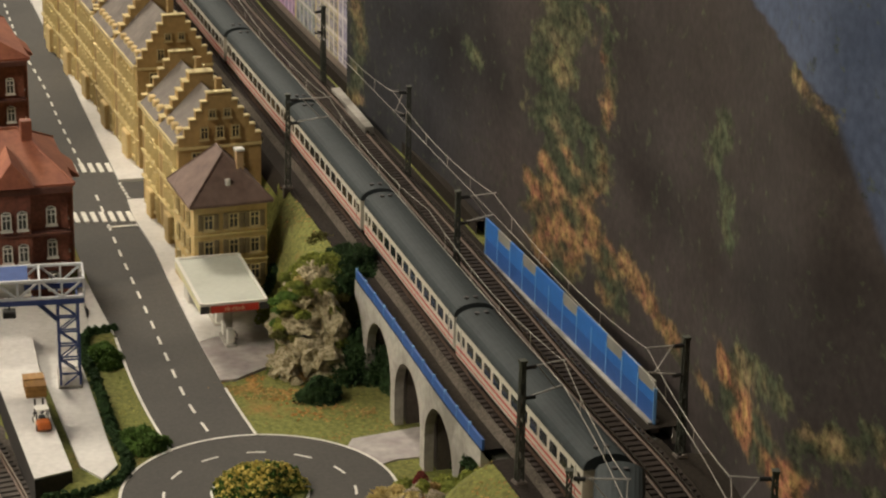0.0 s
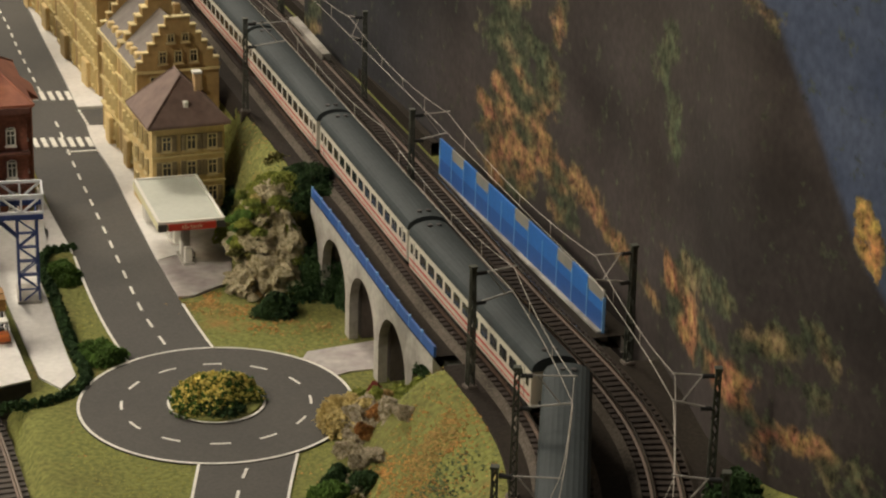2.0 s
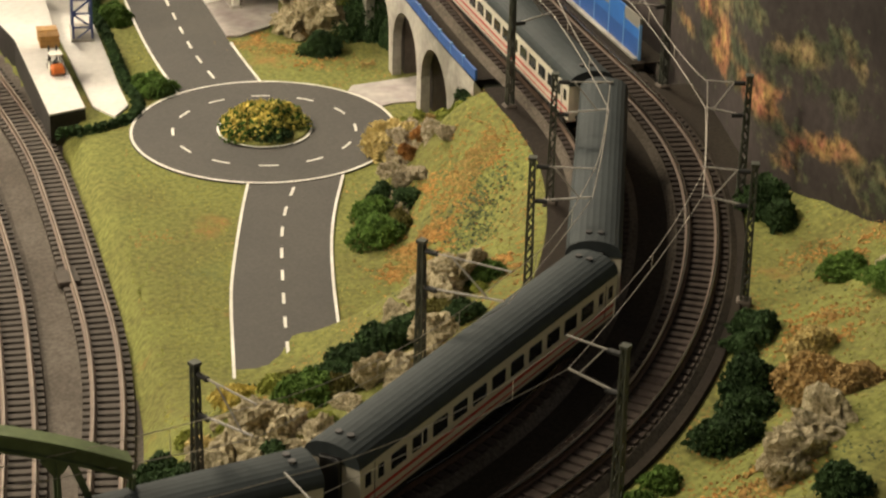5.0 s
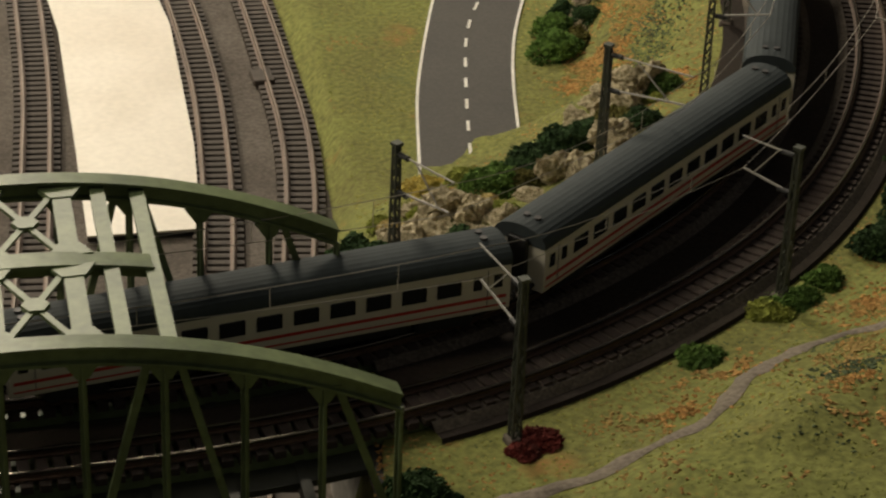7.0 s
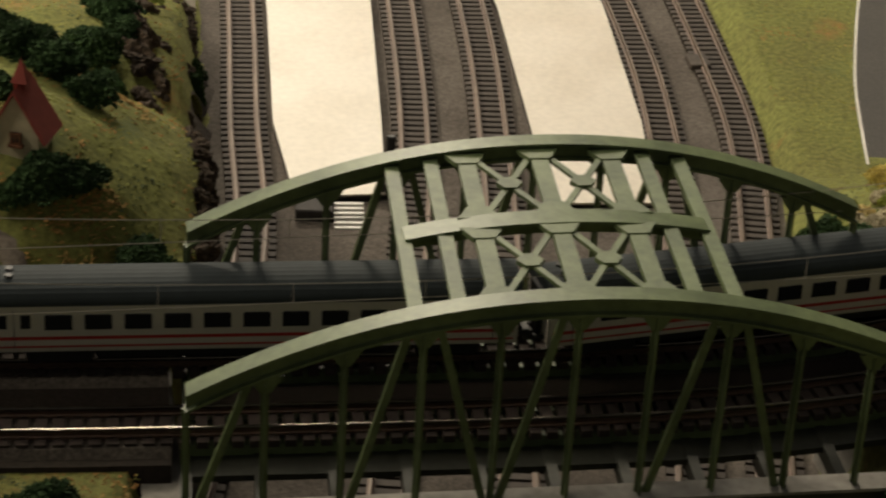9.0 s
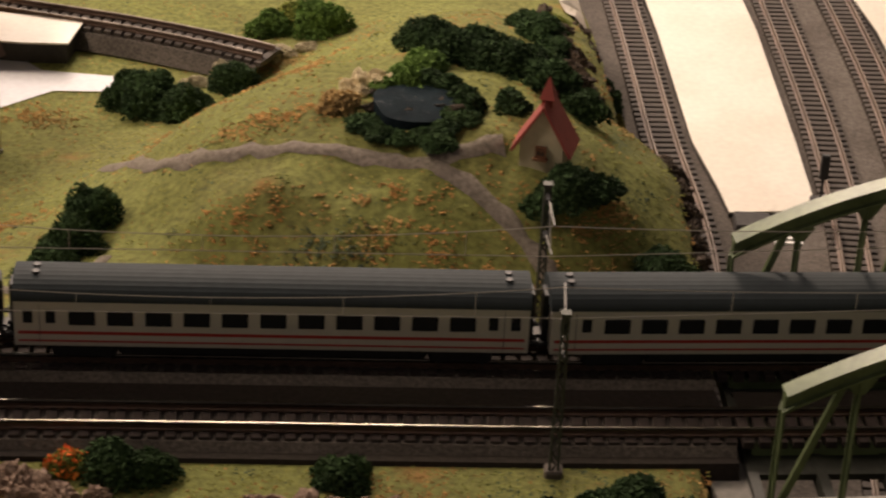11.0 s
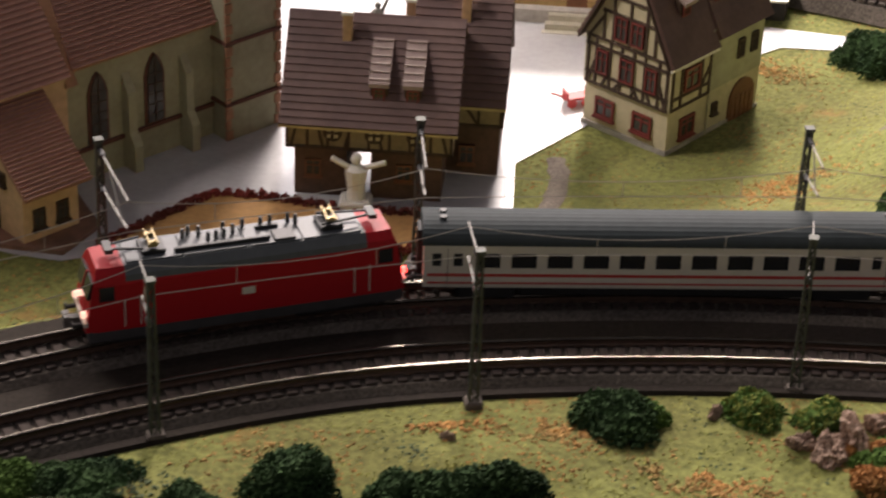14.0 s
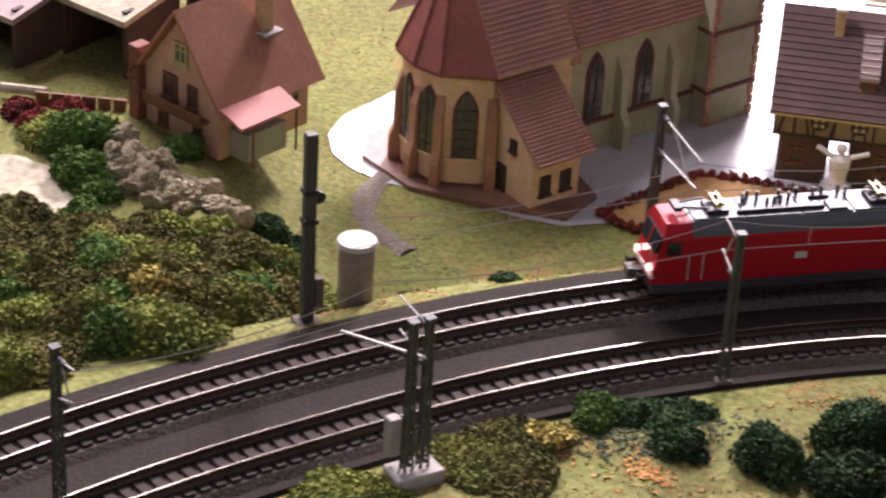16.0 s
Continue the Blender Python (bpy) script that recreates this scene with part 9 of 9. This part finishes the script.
for x, y, r, h, tone in ((-2.30, -2.36, 0.17, 0.2, "dark"), (-2.46, -2.26, 0.14, 0.17, "dark"), (-2.14, -2.40, 0.13, 0.17, "dark"), (-2.02, -2.48, 0.11, 0.15, "dark"), (-1.90, -2.56, 0.10, 0.13, "dark"), (-2.13, -2.80, 0.07, 0.10, "dark"), (-1.92, -3.17, 0.13, 0.13, "dark"), (-1.82, -3.10, 0.09, 0.10, "dark"), (-1.98, -3.22, 0.08, 0.08, "dark"), (-1.56, -3.36, 0.12, 0.26, "dark"), (-1.52, -3.52, 0.10, 0.20, "dark"), (-1.60, -3.24, 0.09, 0.20, "dark"),
                         (-3.48, -3.10, 0.12, 0.24, "dark"), (-3.50, -3.24, 0.11, 0.18, "dark"), (-3.53, -3.38, 0.09, 0.13, "dark"), (-3.58, -3.50, 0.06, 0.08, "dark"), (-3.66, -1.36, 0.17, 0.26, "dark"), (-3.78, -1.30, 0.12, 0.18, "dark"), (-3.50, -1.52, 0.10, 0.22, "dark"), (-3.46, -1.40, 0.09, 0.18, "dark"), (-3.38, -1.08, 0.12, 0.15, "dark"), (-3.76, -0.72, 0.09, 0.07, "green"),
                         (-3.34, -0.45, 0.10, 0.14, "green"), (-3.12, -0.40, 0.16, 0.20, "green"), (-3.24, -0.32, 0.10, 0.12, "lime"), (-3.98, -3.66, 0.05, 0.03, "dark")):
    bush(x, y, r, h, tone)
outcrop([(-3.38, -0.86, 0.07), (-3.30, -0.78, 0.06), (-3.46, -0.95, 0.06), (-3.52, -1.06, 0.05), (-3.56, -1.16, 0.05), (-3.24, -0.70, 0.06), (-3.14, -0.66, 0.05), (-3.60, -1.24, 0.04)], M_ROCKPALE, "grey stones along the stream bed below the hill")

# garden hedge: clipped flock all along the outline
hedge = thing("hedge", 0, 0, 0, 0, "low red brown garden hedge round bare soil", "hedge")
outline = even(np.array(GARDEN + GARDEN[:1], float), 0.045)
gen = np.random.default_rng(77)
for k, (x, y) in enumerate(outline):
    part("hedge_piece", crumbs((x, y, height(x, y) + 0.015), 0.026, 0.026, 0.036, 44, 0.0085, gen), M_LEAF["red"], hedge)
hedge = thing("hedge", 0, 0, 0, 0, "narrow dark green hedge round the goods yard", "hedge")
for run in ([(0.42, 2.96), (0.36, 2.94), (0.29, 2.92)], [(0.285, 2.88), (0.285, 2.67), (0.345, 2.35), (0.40, 2.01), (0.45, 1.68), (0.505, 1.40), (0.45, 1.23), (0.31, 1.13), (0.16, 1.09)]):
    for x, y in even(catmull(run, 0.02), 0.04):
        part("hedge_piece", crumbs((x, y, 0.0), 0.032, 0.032, 0.05, 60, 0.0095, gen), M_LEAF["dark"], hedge)
for x, y, r, h, tone in ((0.385, 2.60, 0.085, 0.10, "green"), (0.41, 2.50, 0.06, 0.07, "green"), (0.55, 1.66, 0.10, 0.12, "green"), (0.60, 1.57, 0.08, 0.10, "green"), (0.52, 1.56, 0.06, 0.07, "green")):
    bush(x, y, r, h, tone)

# strip between garden and line
for x, y, r, h, tone, top in ((-5.58, -3.96, 0.05, 0.05, "green", None), (-5.20, -3.84, 0.035, 0.05, "green", "blossom"), (-5.46, -3.92, 0.04, 0.03, "lime", None), (-5.10, -3.80, 0.03, 0.03, "lime", None), (-4.98, -3.78, 0.04, 0.03, "green", None), (-6.42, -4.50, 0.10, 0.09, "dark", None), (-6.30, -4.42, 0.08, 0.07, "dark", None), (-6.75, -4.55, 0.08, 0.05, "olive", None), (-6.60, -4.62, 0.07, 0.05, "lime", None), (-6.02, -4.25, 0.06, 0.05, "green", None), (-7.12, -2.9, 0.03, 0.05, "green", "blossom")):
    bush(x, y, r, h, tone, top=top)

# overgrown bank at the far end
rng_b = random.Random(31)
for k in range(150):
    u, v = rng_b.random(), rng_b.random()
    x = -6.98 - 1.25 * u
    y = -4.72 - 0.25 * u - (0.85 + 1.05 * u) * v
    if abs(float(nearest(np.array([x]), np.array([y]))[0][0])) < 0.33:
        continue
    bush(x, y, rng_b.uniform(0.10, 0.18), rng_b.uniform(0.10, 0.19), ("olive", "lime", "olive", "olive", "lime", "olive", "green")[k % 7], top="gold" if k % 17 == 0 else None, group="brush on the bank")
outcrop([(-7.50, -4.56, 0.06), (-7.56, -4.50, 0.06), (-7.62, -4.58, 0.07), (-7.70, -4.52, 0.07), (-7.66, -4.44, 0.06), (-7.78, -4.48, 0.08), (-7.84, -4.40, 0.08), (-7.76, -4.38, 0.07), (-7.90, -4.46, 0.08), (-7.92, -4.36, 0.07), (-7.96, -4.42, 0.06), (-7.44, -4.60, 0.05), (-7.42, -4.52, 0.05), (-7.58, -4.62, 0.05), (-7.70, -4.62, 0.05), (-7.82, -4.56, 0.05), (-7.46, -4.46, 0.05), (-7.98, -4.30, 0.07)], M_ROCKPALE, "pile of pale grey broken stones on the bank", sink=0.2)
for x, y, r, h, tone in ((-8.02, -4.56, 0.13, 0.2, "green"), (-8.12, -4.32, 0.14, 0.2, "green"), (-8.28, -4.30, 0.12, 0.12, "lime"), (-7.76, -4.20, 0.09, 0.12, "green"), (-7.36, -4.44, 0.10, 0.11, "dark"), (-7.26, -4.40, 0.09, 0.09, "dark"), (-7.20, -4.52, 0.08, 0.08, "green"), (-8.38, -4.22, 0.08, 0.08, "red"), (-8.46, -4.16, 0.08, 0.08, "red"), (-8.30, -4.06, 0.08, 0.08, "red"), (-7.92, -4.62, 0.10, 0.12, "green")):
    bush(x, y, r, h, tone)
tank = thing("water_tank", -6.73, -5.23, 0.42, 0, "small round grey brown tank with a pale lid beside the line", "tank")
M_TANK = mat("tank_concrete", (0.24, 0.20, 0.155), 0.8, var=0.15, second=(0.18, 0.15, 0.115), mix_scale=14)
part("drum", Shape().rod((0, 0, -0.05), (0, 0, 0.17), 0.058, 24), M_TANK, tank)
part("lid", Shape().rod((0, 0, 0.17), (0, 0, 0.185), 0.068, 24, 0.062), M_STEP, tank, "pale flat lid")

# shelf in front of the line
for x, y, r, h, tone, top in ((-4.27, -4.93, 0.13, 0.15, "dark", None), (-4.20, -4.88, 0.07, 0.09, "green", None), (-3.88, -4.75, 0.10, 0.09, "green", "lime"), (-3.70, -4.74, 0.09, 0.08, "green", "lime"), (-3.06, -4.56, 0.10, 0.12, "dark", None), (-2.96, -4.56, 0.08, 0.10, "dark", None), (-3.19, -4.57, 0.065, 0.08, "lime", "blossom"), (-2.43, -4.50, 0.09, 0.09, "dark", None),
                              (-5.08, -5.44, 0.13, 0.18, "dark", None), (-4.80, -5.42, 0.11, 0.12, "dark", None), (-4.64, -5.38, 0.12, 0.15, "dark", None), (-4.50, -5.33, 0.11, 0.17, "dark", None), (-5.30, -5.68, 0.12, 0.18, "dark", None), (-5.08, -5.66, 0.13, 0.15, "dark", None), (-4.70, -5.60, 0.12, 0.13, "dark", None), (-5.56, -5.72, 0.09, 0.08, "dark", None), (-4.42, -5.46, 0.10, 0.12, "dark", None),
                              (-5.82, -5.64, 0.09, 0.08, "green", None), (-5.73, -5.60, 0.07, 0.06, "dark", None), (-5.62, -5.56, 0.13, 0.035, "dark", None), (-1.66, -4.52, 0.14, 0.11, "dark", None), (-1.50, -4.58, 0.12, 0.10, "dark", None), (-1.86, -4.56, 0.07, 0.05, "dark", None),
                              (-3.45, -4.98, 0.14, 0.10, "green", None), (-2.72, -4.84, 0.13, 0.10, "green", None), (-3.52, -5.02, 0.08, 0.07, "rust", None), (-2.2, -4.66, 0.10, 0.06, "olive", None), (-6.05, -5.86, 0.14, 0.045, "olive", None), (-6.10, -6.02, 0.15, 0.05, "olive", "lime"), (-5.94, -6.0, 0.17, 0.05, "olive", None), (-6.36, -6.30, 0.15, 0.05, "lime", None), (-6.24, -6.40, 0.15, 0.05, "olive", None), (-5.92, -5.82, 0.09, 0.05, "olive", "gold"), (-4.86, -5.62, 0.12, 0.13, "green", None)):
    bush(x, y, r, h, tone, top=top)
outcrop([(-3.60, -4.81, 0.07), (-3.50, -4.73, 0.07), (-3.42, -4.69, 0.06), (-3.32, -4.69, 0.08), (-3.24, -4.67, 0.06), (-3.66, -4.89, 0.07), (-3.74, -4.85, 0.05), (-3.16, -4.73, 0.06), (-3.38, -4.79, 0.06), (-3.26, -4.77, 0.05), (-3.08, -4.71, 0.05), (-2.62, -4.65, 0.07), (-2.52, -4.63, 0.06), (-2.44, -4.65, 0.06), (-2.36, -4.63, 0.06), (-2.28, -4.61, 0.05), (-2.56, -4.73, 0.06), (-4.72, -5.12, 0.025), (-4.0, -4.79, 0.03)], M_ROCKROSE, "flat pale reddish stones on the front shelf", sink=0.55)


tagged(part("bare_ground", over_ground([(-8.5, -4.5), (-8.15, -4.52), (-7.98, -4.66), (-7.96, -4.82), (-8.1, -4.98), (-8.5, -5.1)], 0.012, 0.04), M_THATCH), "bare beige ground beside the brush", "bare ground", kind="structure")

# moss and tufts that cling to the rocks
def clinging(cx, cy, rx, ry, z0, z1, n, tone, s):
    rng = random.Random(s)
    for _ in range(n):
        a, q = rng.uniform(0, 6.28), math.sqrt(rng.random())
        x, y = cx + rx * q * math.cos(a), cy + ry * q * math.sin(a)
        bush(x, y, rng.uniform(0.025, 0.05), rng.uniform(0.025, 0.05), rng.choice(tone), rng.uniform(z0, z1) if z1 > 0 else None, group="tufts on the rocks", name="tuft")


clinging(1.36, 2.42, 0.15, 0.10, 0.05, 0.46, 26, ("lime", "lime", "olive", "lime", "cream"), 41)
clinging(1.26, 2.50, 0.07, 0.10, 0.10, 0.34, 24, ("lime", "lime", "green", "olive"), 46)
clinging(1.74, 0.52, 0.16, 0.16, 0.10, 0.26, 12, ("lime", "tan", "cream", "rust"), 42)
clinging(0.9, -2.2, 0.22, 0.2, 0, 0, 16, ("lime", "gold", "cream", "olive"), 43)
clinging(1.56, -1.3, 0.16, 0.18, 0, 0, 10, ("lime", "olive", "dark"), 44)
clinging(-3.4, -4.86, 0.3, 0.1, 0, 0, 12, ("rust", "olive", "green", "tan"), 45)

# ---- station details ----
sig = thing("signal", -0.97, -1.60, -0.09, 0, "small dark light signal beside the platform", "signal")
part("post", Shape().rod((0, 0, 0), (0, 0, 0.16), 0.006, 8), M_BLACK, sig)
part("head", Shape().bbox(-0.018, -0.012, 0.15, 0.018, 0.012, 0.25, 0.006), M_BLACK, sig, "black signal head")
part("box", Shape().bbox(-0.04, -0.03, 0.0, 0.0, 0.03, 0.06, 0.006), M_DARKWALL, sig)
steps_ = thing("platform_steps", -1.10, -1.80, -0.10, 8, "white slatted steps at the platform's end", "steps")
for k in range(6):
    part("step", Shape().box(-0.055, 0.026 * k - 0.08, 0.006 * k, 0.055, 0.026 * k - 0.064, 0.006 * k + 0.010), M_WHITE, steps_)
box_ = thing("end_wall", -1.22, -1.78, -0.10, 5, "dark low wall at the platform's end", "wall")
part("block", Shape().bbox(-0.08, -0.06, 0, 0.06, 0.06, 0.05, 0.006), M_DARKWALL, box_)


# the layout's own frame and the hall floor under it
fascia = thing("layout_frame", 0, 0, 0, 0, "dark wooden board frame round the model landscape", "frame", kind="structure")
for x0, y0, x1, y1 in ((-10.62, -9.62, 4.62, -9.5), (-10.62, 11.5, 4.62, 11.62), (-10.62, -9.5, -10.5, 11.5), (4.5, -9.5, 4.62, 11.5)):
    part("board", Shape().box(x0, y0, -2.2, x1, y1, 0.1 if y1 > -9.4 else 0.0), M_TIMBER, fascia)
tagged(part("hall_floor", Shape().box(-40, -40, -9.6, 40, 40, -9.5), mat("hall_floor_mat", (0.22, 0.2, 0.18), 0.7, var=0.12, bump=0.2, second=(0.18, 0.16, 0.14), mix_scale=2)), "plain grey floor of the hall", "floor", kind="structure")


# ---- loose flock on all the grass ----
def world_tree(keep):
    vs, fs = [], []
    for ob in list(scene.collection.all_objects):
        if ob.type != "MESH" or not keep(ob):
            continue
        m = ob.matrix_basis
        up = ob.parent
        while up is not None:
            m = up.matrix_basis @ m
            up = up.parent
        n = len(vs)
        vs += [m @ v.co for v in ob.data.vertices]
        fs += [tuple(n + i for i in p.vertices) for p in ob.data.polygons]
    return BVHTree.FromPolygons(vs, fs)


SKIP = ("ground", "sleeper", "foliage", "rock", "dropper", "carrying_wire", "contact_wire", "hedge_piece", "brick", "timber", "new_growth", "blossom", "backdrop")
cover = world_tree(lambda ob: not ob.name.startswith(SKIP))


def free_spots(n, box, s):
    """Random places on open grass, away from everything built."""
    gen = np.random.default_rng(s)
    x, y = gen.uniform(box[0], box[1], n), gen.uniform(box[2], box[3], n)
    z = ground_height(x, y)
    ok = trench(x, y) < 0.03
    keep = []
    for i in np.nonzero(ok)[0]:
        hit = cover.ray_cast(Vector((x[i] * U, y[i] * U, 0.3)), Vector((0, 0, -1)))
        if hit[0] is None or hit[0].z < z[i] * U - 0.0002:
            keep.append(i)
    return x[keep], y[keep], z[keep]


def tufts(x, y, z, size, gen):
    """Small three-sided flock grains, some drawn out to blades."""
    n = len(x)
    a = gen.uniform(0, 6.28, n)
    s = size * gen.uniform(0.5, 1.4, n)
    h = s * gen.uniform(0.15, 0.5, n)
    base = [np.stack([x + s * np.cos(a + k * 2.094), y + s * np.sin(a + k * 2.094), z - 0.001], 1) for k in range(3)]
    tip = np.stack([x + gen.normal(0, 0.5, n) * s, y + gen.normal(0, 0.5, n) * s, z + h], 1)
    v = np.stack(base + [tip], 1).reshape(-1, 3)
    i = np.arange(n)[:, None] * 4
    f = np.concatenate([i + np.array(q) for q in ((0, 1, 3), (1, 2, 3), (2, 0, 3))])
    sh = Shape()
    sh.v, sh.f = [tuple(q) for q in v.tolist()], [tuple(q) for q in f.tolist()]
    return sh


gen = np.random.default_rng(9)
# thick heaps of autumn flock: place and two radii
HEAPS = [(1.63, -3.30, 0.16, 0.10), (1.44, -3.57, 0.14, 0.07), (2.0, -3.42, 0.10, 0.09), (1.94, -3.82, 0.12, 0.16), (2.14, -2.96, 0.15, 0.10), (2.29, -2.94, 0.14, 0.10), (1.66, -0.25, 0.12, 0.22), (1.84, -0.06, 0.10, 0.22), (1.59, -0.2, 0.07, 0.1), (1.90, -0.06, 0.07, 0.10), (1.80, -0.03, 0.07, 0.12), (1.68, 0.11, 0.06, 0.10), (1.70, -0.25, 0.08, 0.14), (1.57, -0.28, 0.07, 0.12), (1.50, -0.42, 0.08, 0.12), (1.78, -1.15, 0.10, 0.12), (-5.35, -5.27, 0.14, 0.05), (-5.15, -5.15, 0.14, 0.05), (-5.63, -5.87, 0.14, 0.07), (-5.95, -5.81, 0.12, 0.08), (-2.42, -3.42, 0.16, 0.08), (-2.90, -3.36, 0.2, 0.08),
         (1.06, 2.22, 0.09, 0.1), (1.2, 2.12, 0.16, 0.08), (1.45, 1.9, 0.2, 0.06), (3.0, -1.38, 0.2, 0.14), (2.75, -1.9, 0.14, 0.16), (-4.79, -5.05, 0.14, 0.05), (-4.58, -4.98, 0.16, 0.05), (-4.45, -5.03, 0.12, 0.05), (-5.62, -5.40, 0.16, 0.06), (-5.4, -5.32, 0.14, 0.04),
         (-3.58, -4.86, 0.12, 0.07), (-4.0, -5.14, 0.18, 0.07), (-4.08, -1.5, 0.14, 0.10), (-3.92, -2.69, 0.2, 0.12), (-3.18, -0.80, 0.16, 0.10), (-1.78, -3.12, 0.07, 0.12), (-1.82, -3.28, 0.10, 0.07), (-2.96, -2.34, 0.12, 0.12), (-2.93, -2.9, 0.2, 0.06), (-2.44, -3.26, 0.14, 0.06), (-1.86, -2.33, 0.10, 0.16), (-4.2, -3.4, 0.16, 0.05), (-2.2, -3.5, 0.2, 0.05)]
heap = [[], [], []]
for cx, cy, rx, ry in HEAPS:
    n = int(26000 * rx * ry) + 60
    x, y = gen.normal(cx, rx * 0.62, n), gen.normal(cy, ry * 0.62, n)
    clump = np.array([noise.noise((a * 14, b * 14, 0.5)) for a, b in zip(x.tolist(), y.tolist())]) + gen.normal(0, 0.12, n) > -0.12
    keep = clump & (trench(x, y) < 0.03) & (np.abs(nearest(x, y)[0]) > 0.44)
    for box, q in zip(heap, (x, y, ground_height(x, y))):
        box.append(q[keep])
hx, hy, hz = (np.concatenate(q) for q in heap)
spots = [gen.normal((cx, cy), (rx * 0.6, ry * 0.6), (int(22000 * rx * ry), 2)) for cx, cy, rx, ry in ((1.83, -0.33, 0.12, 0.16), (1.76, -0.55, 0.10, 0.14), (-5.62, -5.58, 0.16, 0.12), (-5.74, -5.74, 0.12, 0.10), (-2.62, -3.46, 0.14, 0.06), (1.95, -3.62, 0.10, 0.08))]
mx, my = np.concatenate(spots).T
keep = np.abs(nearest(mx, my)[0]) > 0.44
mx, my = mx[keep], my[keep]
tagged(part("moss_heap", tufts(mx, my, ground_height(mx, my) + 0.004, 0.008, gen), M_MOSS), "thick dark grey green flock lying on the grass", "moss", kind="stuff")
tagged(part("leaf_heap", tufts(hx, hy, hz + 0.003, 0.0085, gen), M_RUST), "thick orange brown autumn flock lying on the grass", "leaves", kind="stuff")
xs, ys, zs = [], [], []
for n, box in ((56000, (0.45, 3.2, -4.6, 3.0)), (70000, (-8.6, -1.4, -4.7, -0.2)), (50000, (-7.0, -1.3, -6.6, -4.2)), (2500, (1.1, 1.7, 2.5, 5.0))):
    x, y, z = free_spots(n, box, n)
    xs, ys, zs = np.r_[xs, x], np.r_[ys, y], np.r_[zs, z]
patch = waves(2.1 * xs + 0.4, 2.1 * ys) + 0.5 * waves(5.3 * xs, 5.3 * ys + 1.0) + gen.normal(0, 0.16, len(xs))
d_line, _ = nearest(xs, ys)
edge = np.exp(-((np.abs(d_line) - 0.50) / 0.10) ** 2)
level = (zs < 0.06) & (xs > 0)
rusty = (patch + 0.28 * edge - 0.35 * level > 0.22)
darkish = (patch < -0.55) & ~level
for mask, m, label, name, size in ((rusty, M_RUST, "orange brown autumn flock in patches on the grass", "fallen_leaves", 0.0075), (darkish, M_MOSS, "dark green flock in patches on the grass", "moss", 0.007), (~rusty & ~darkish, M_TURF, "yellow green grass flock", "grass", 0.0065)):
    tagged(part(name, tufts(xs[mask], ys[mask], zs[mask], size, gen), m), label, "grass" if name != "fallen_leaves" else "leaves", kind="stuff")
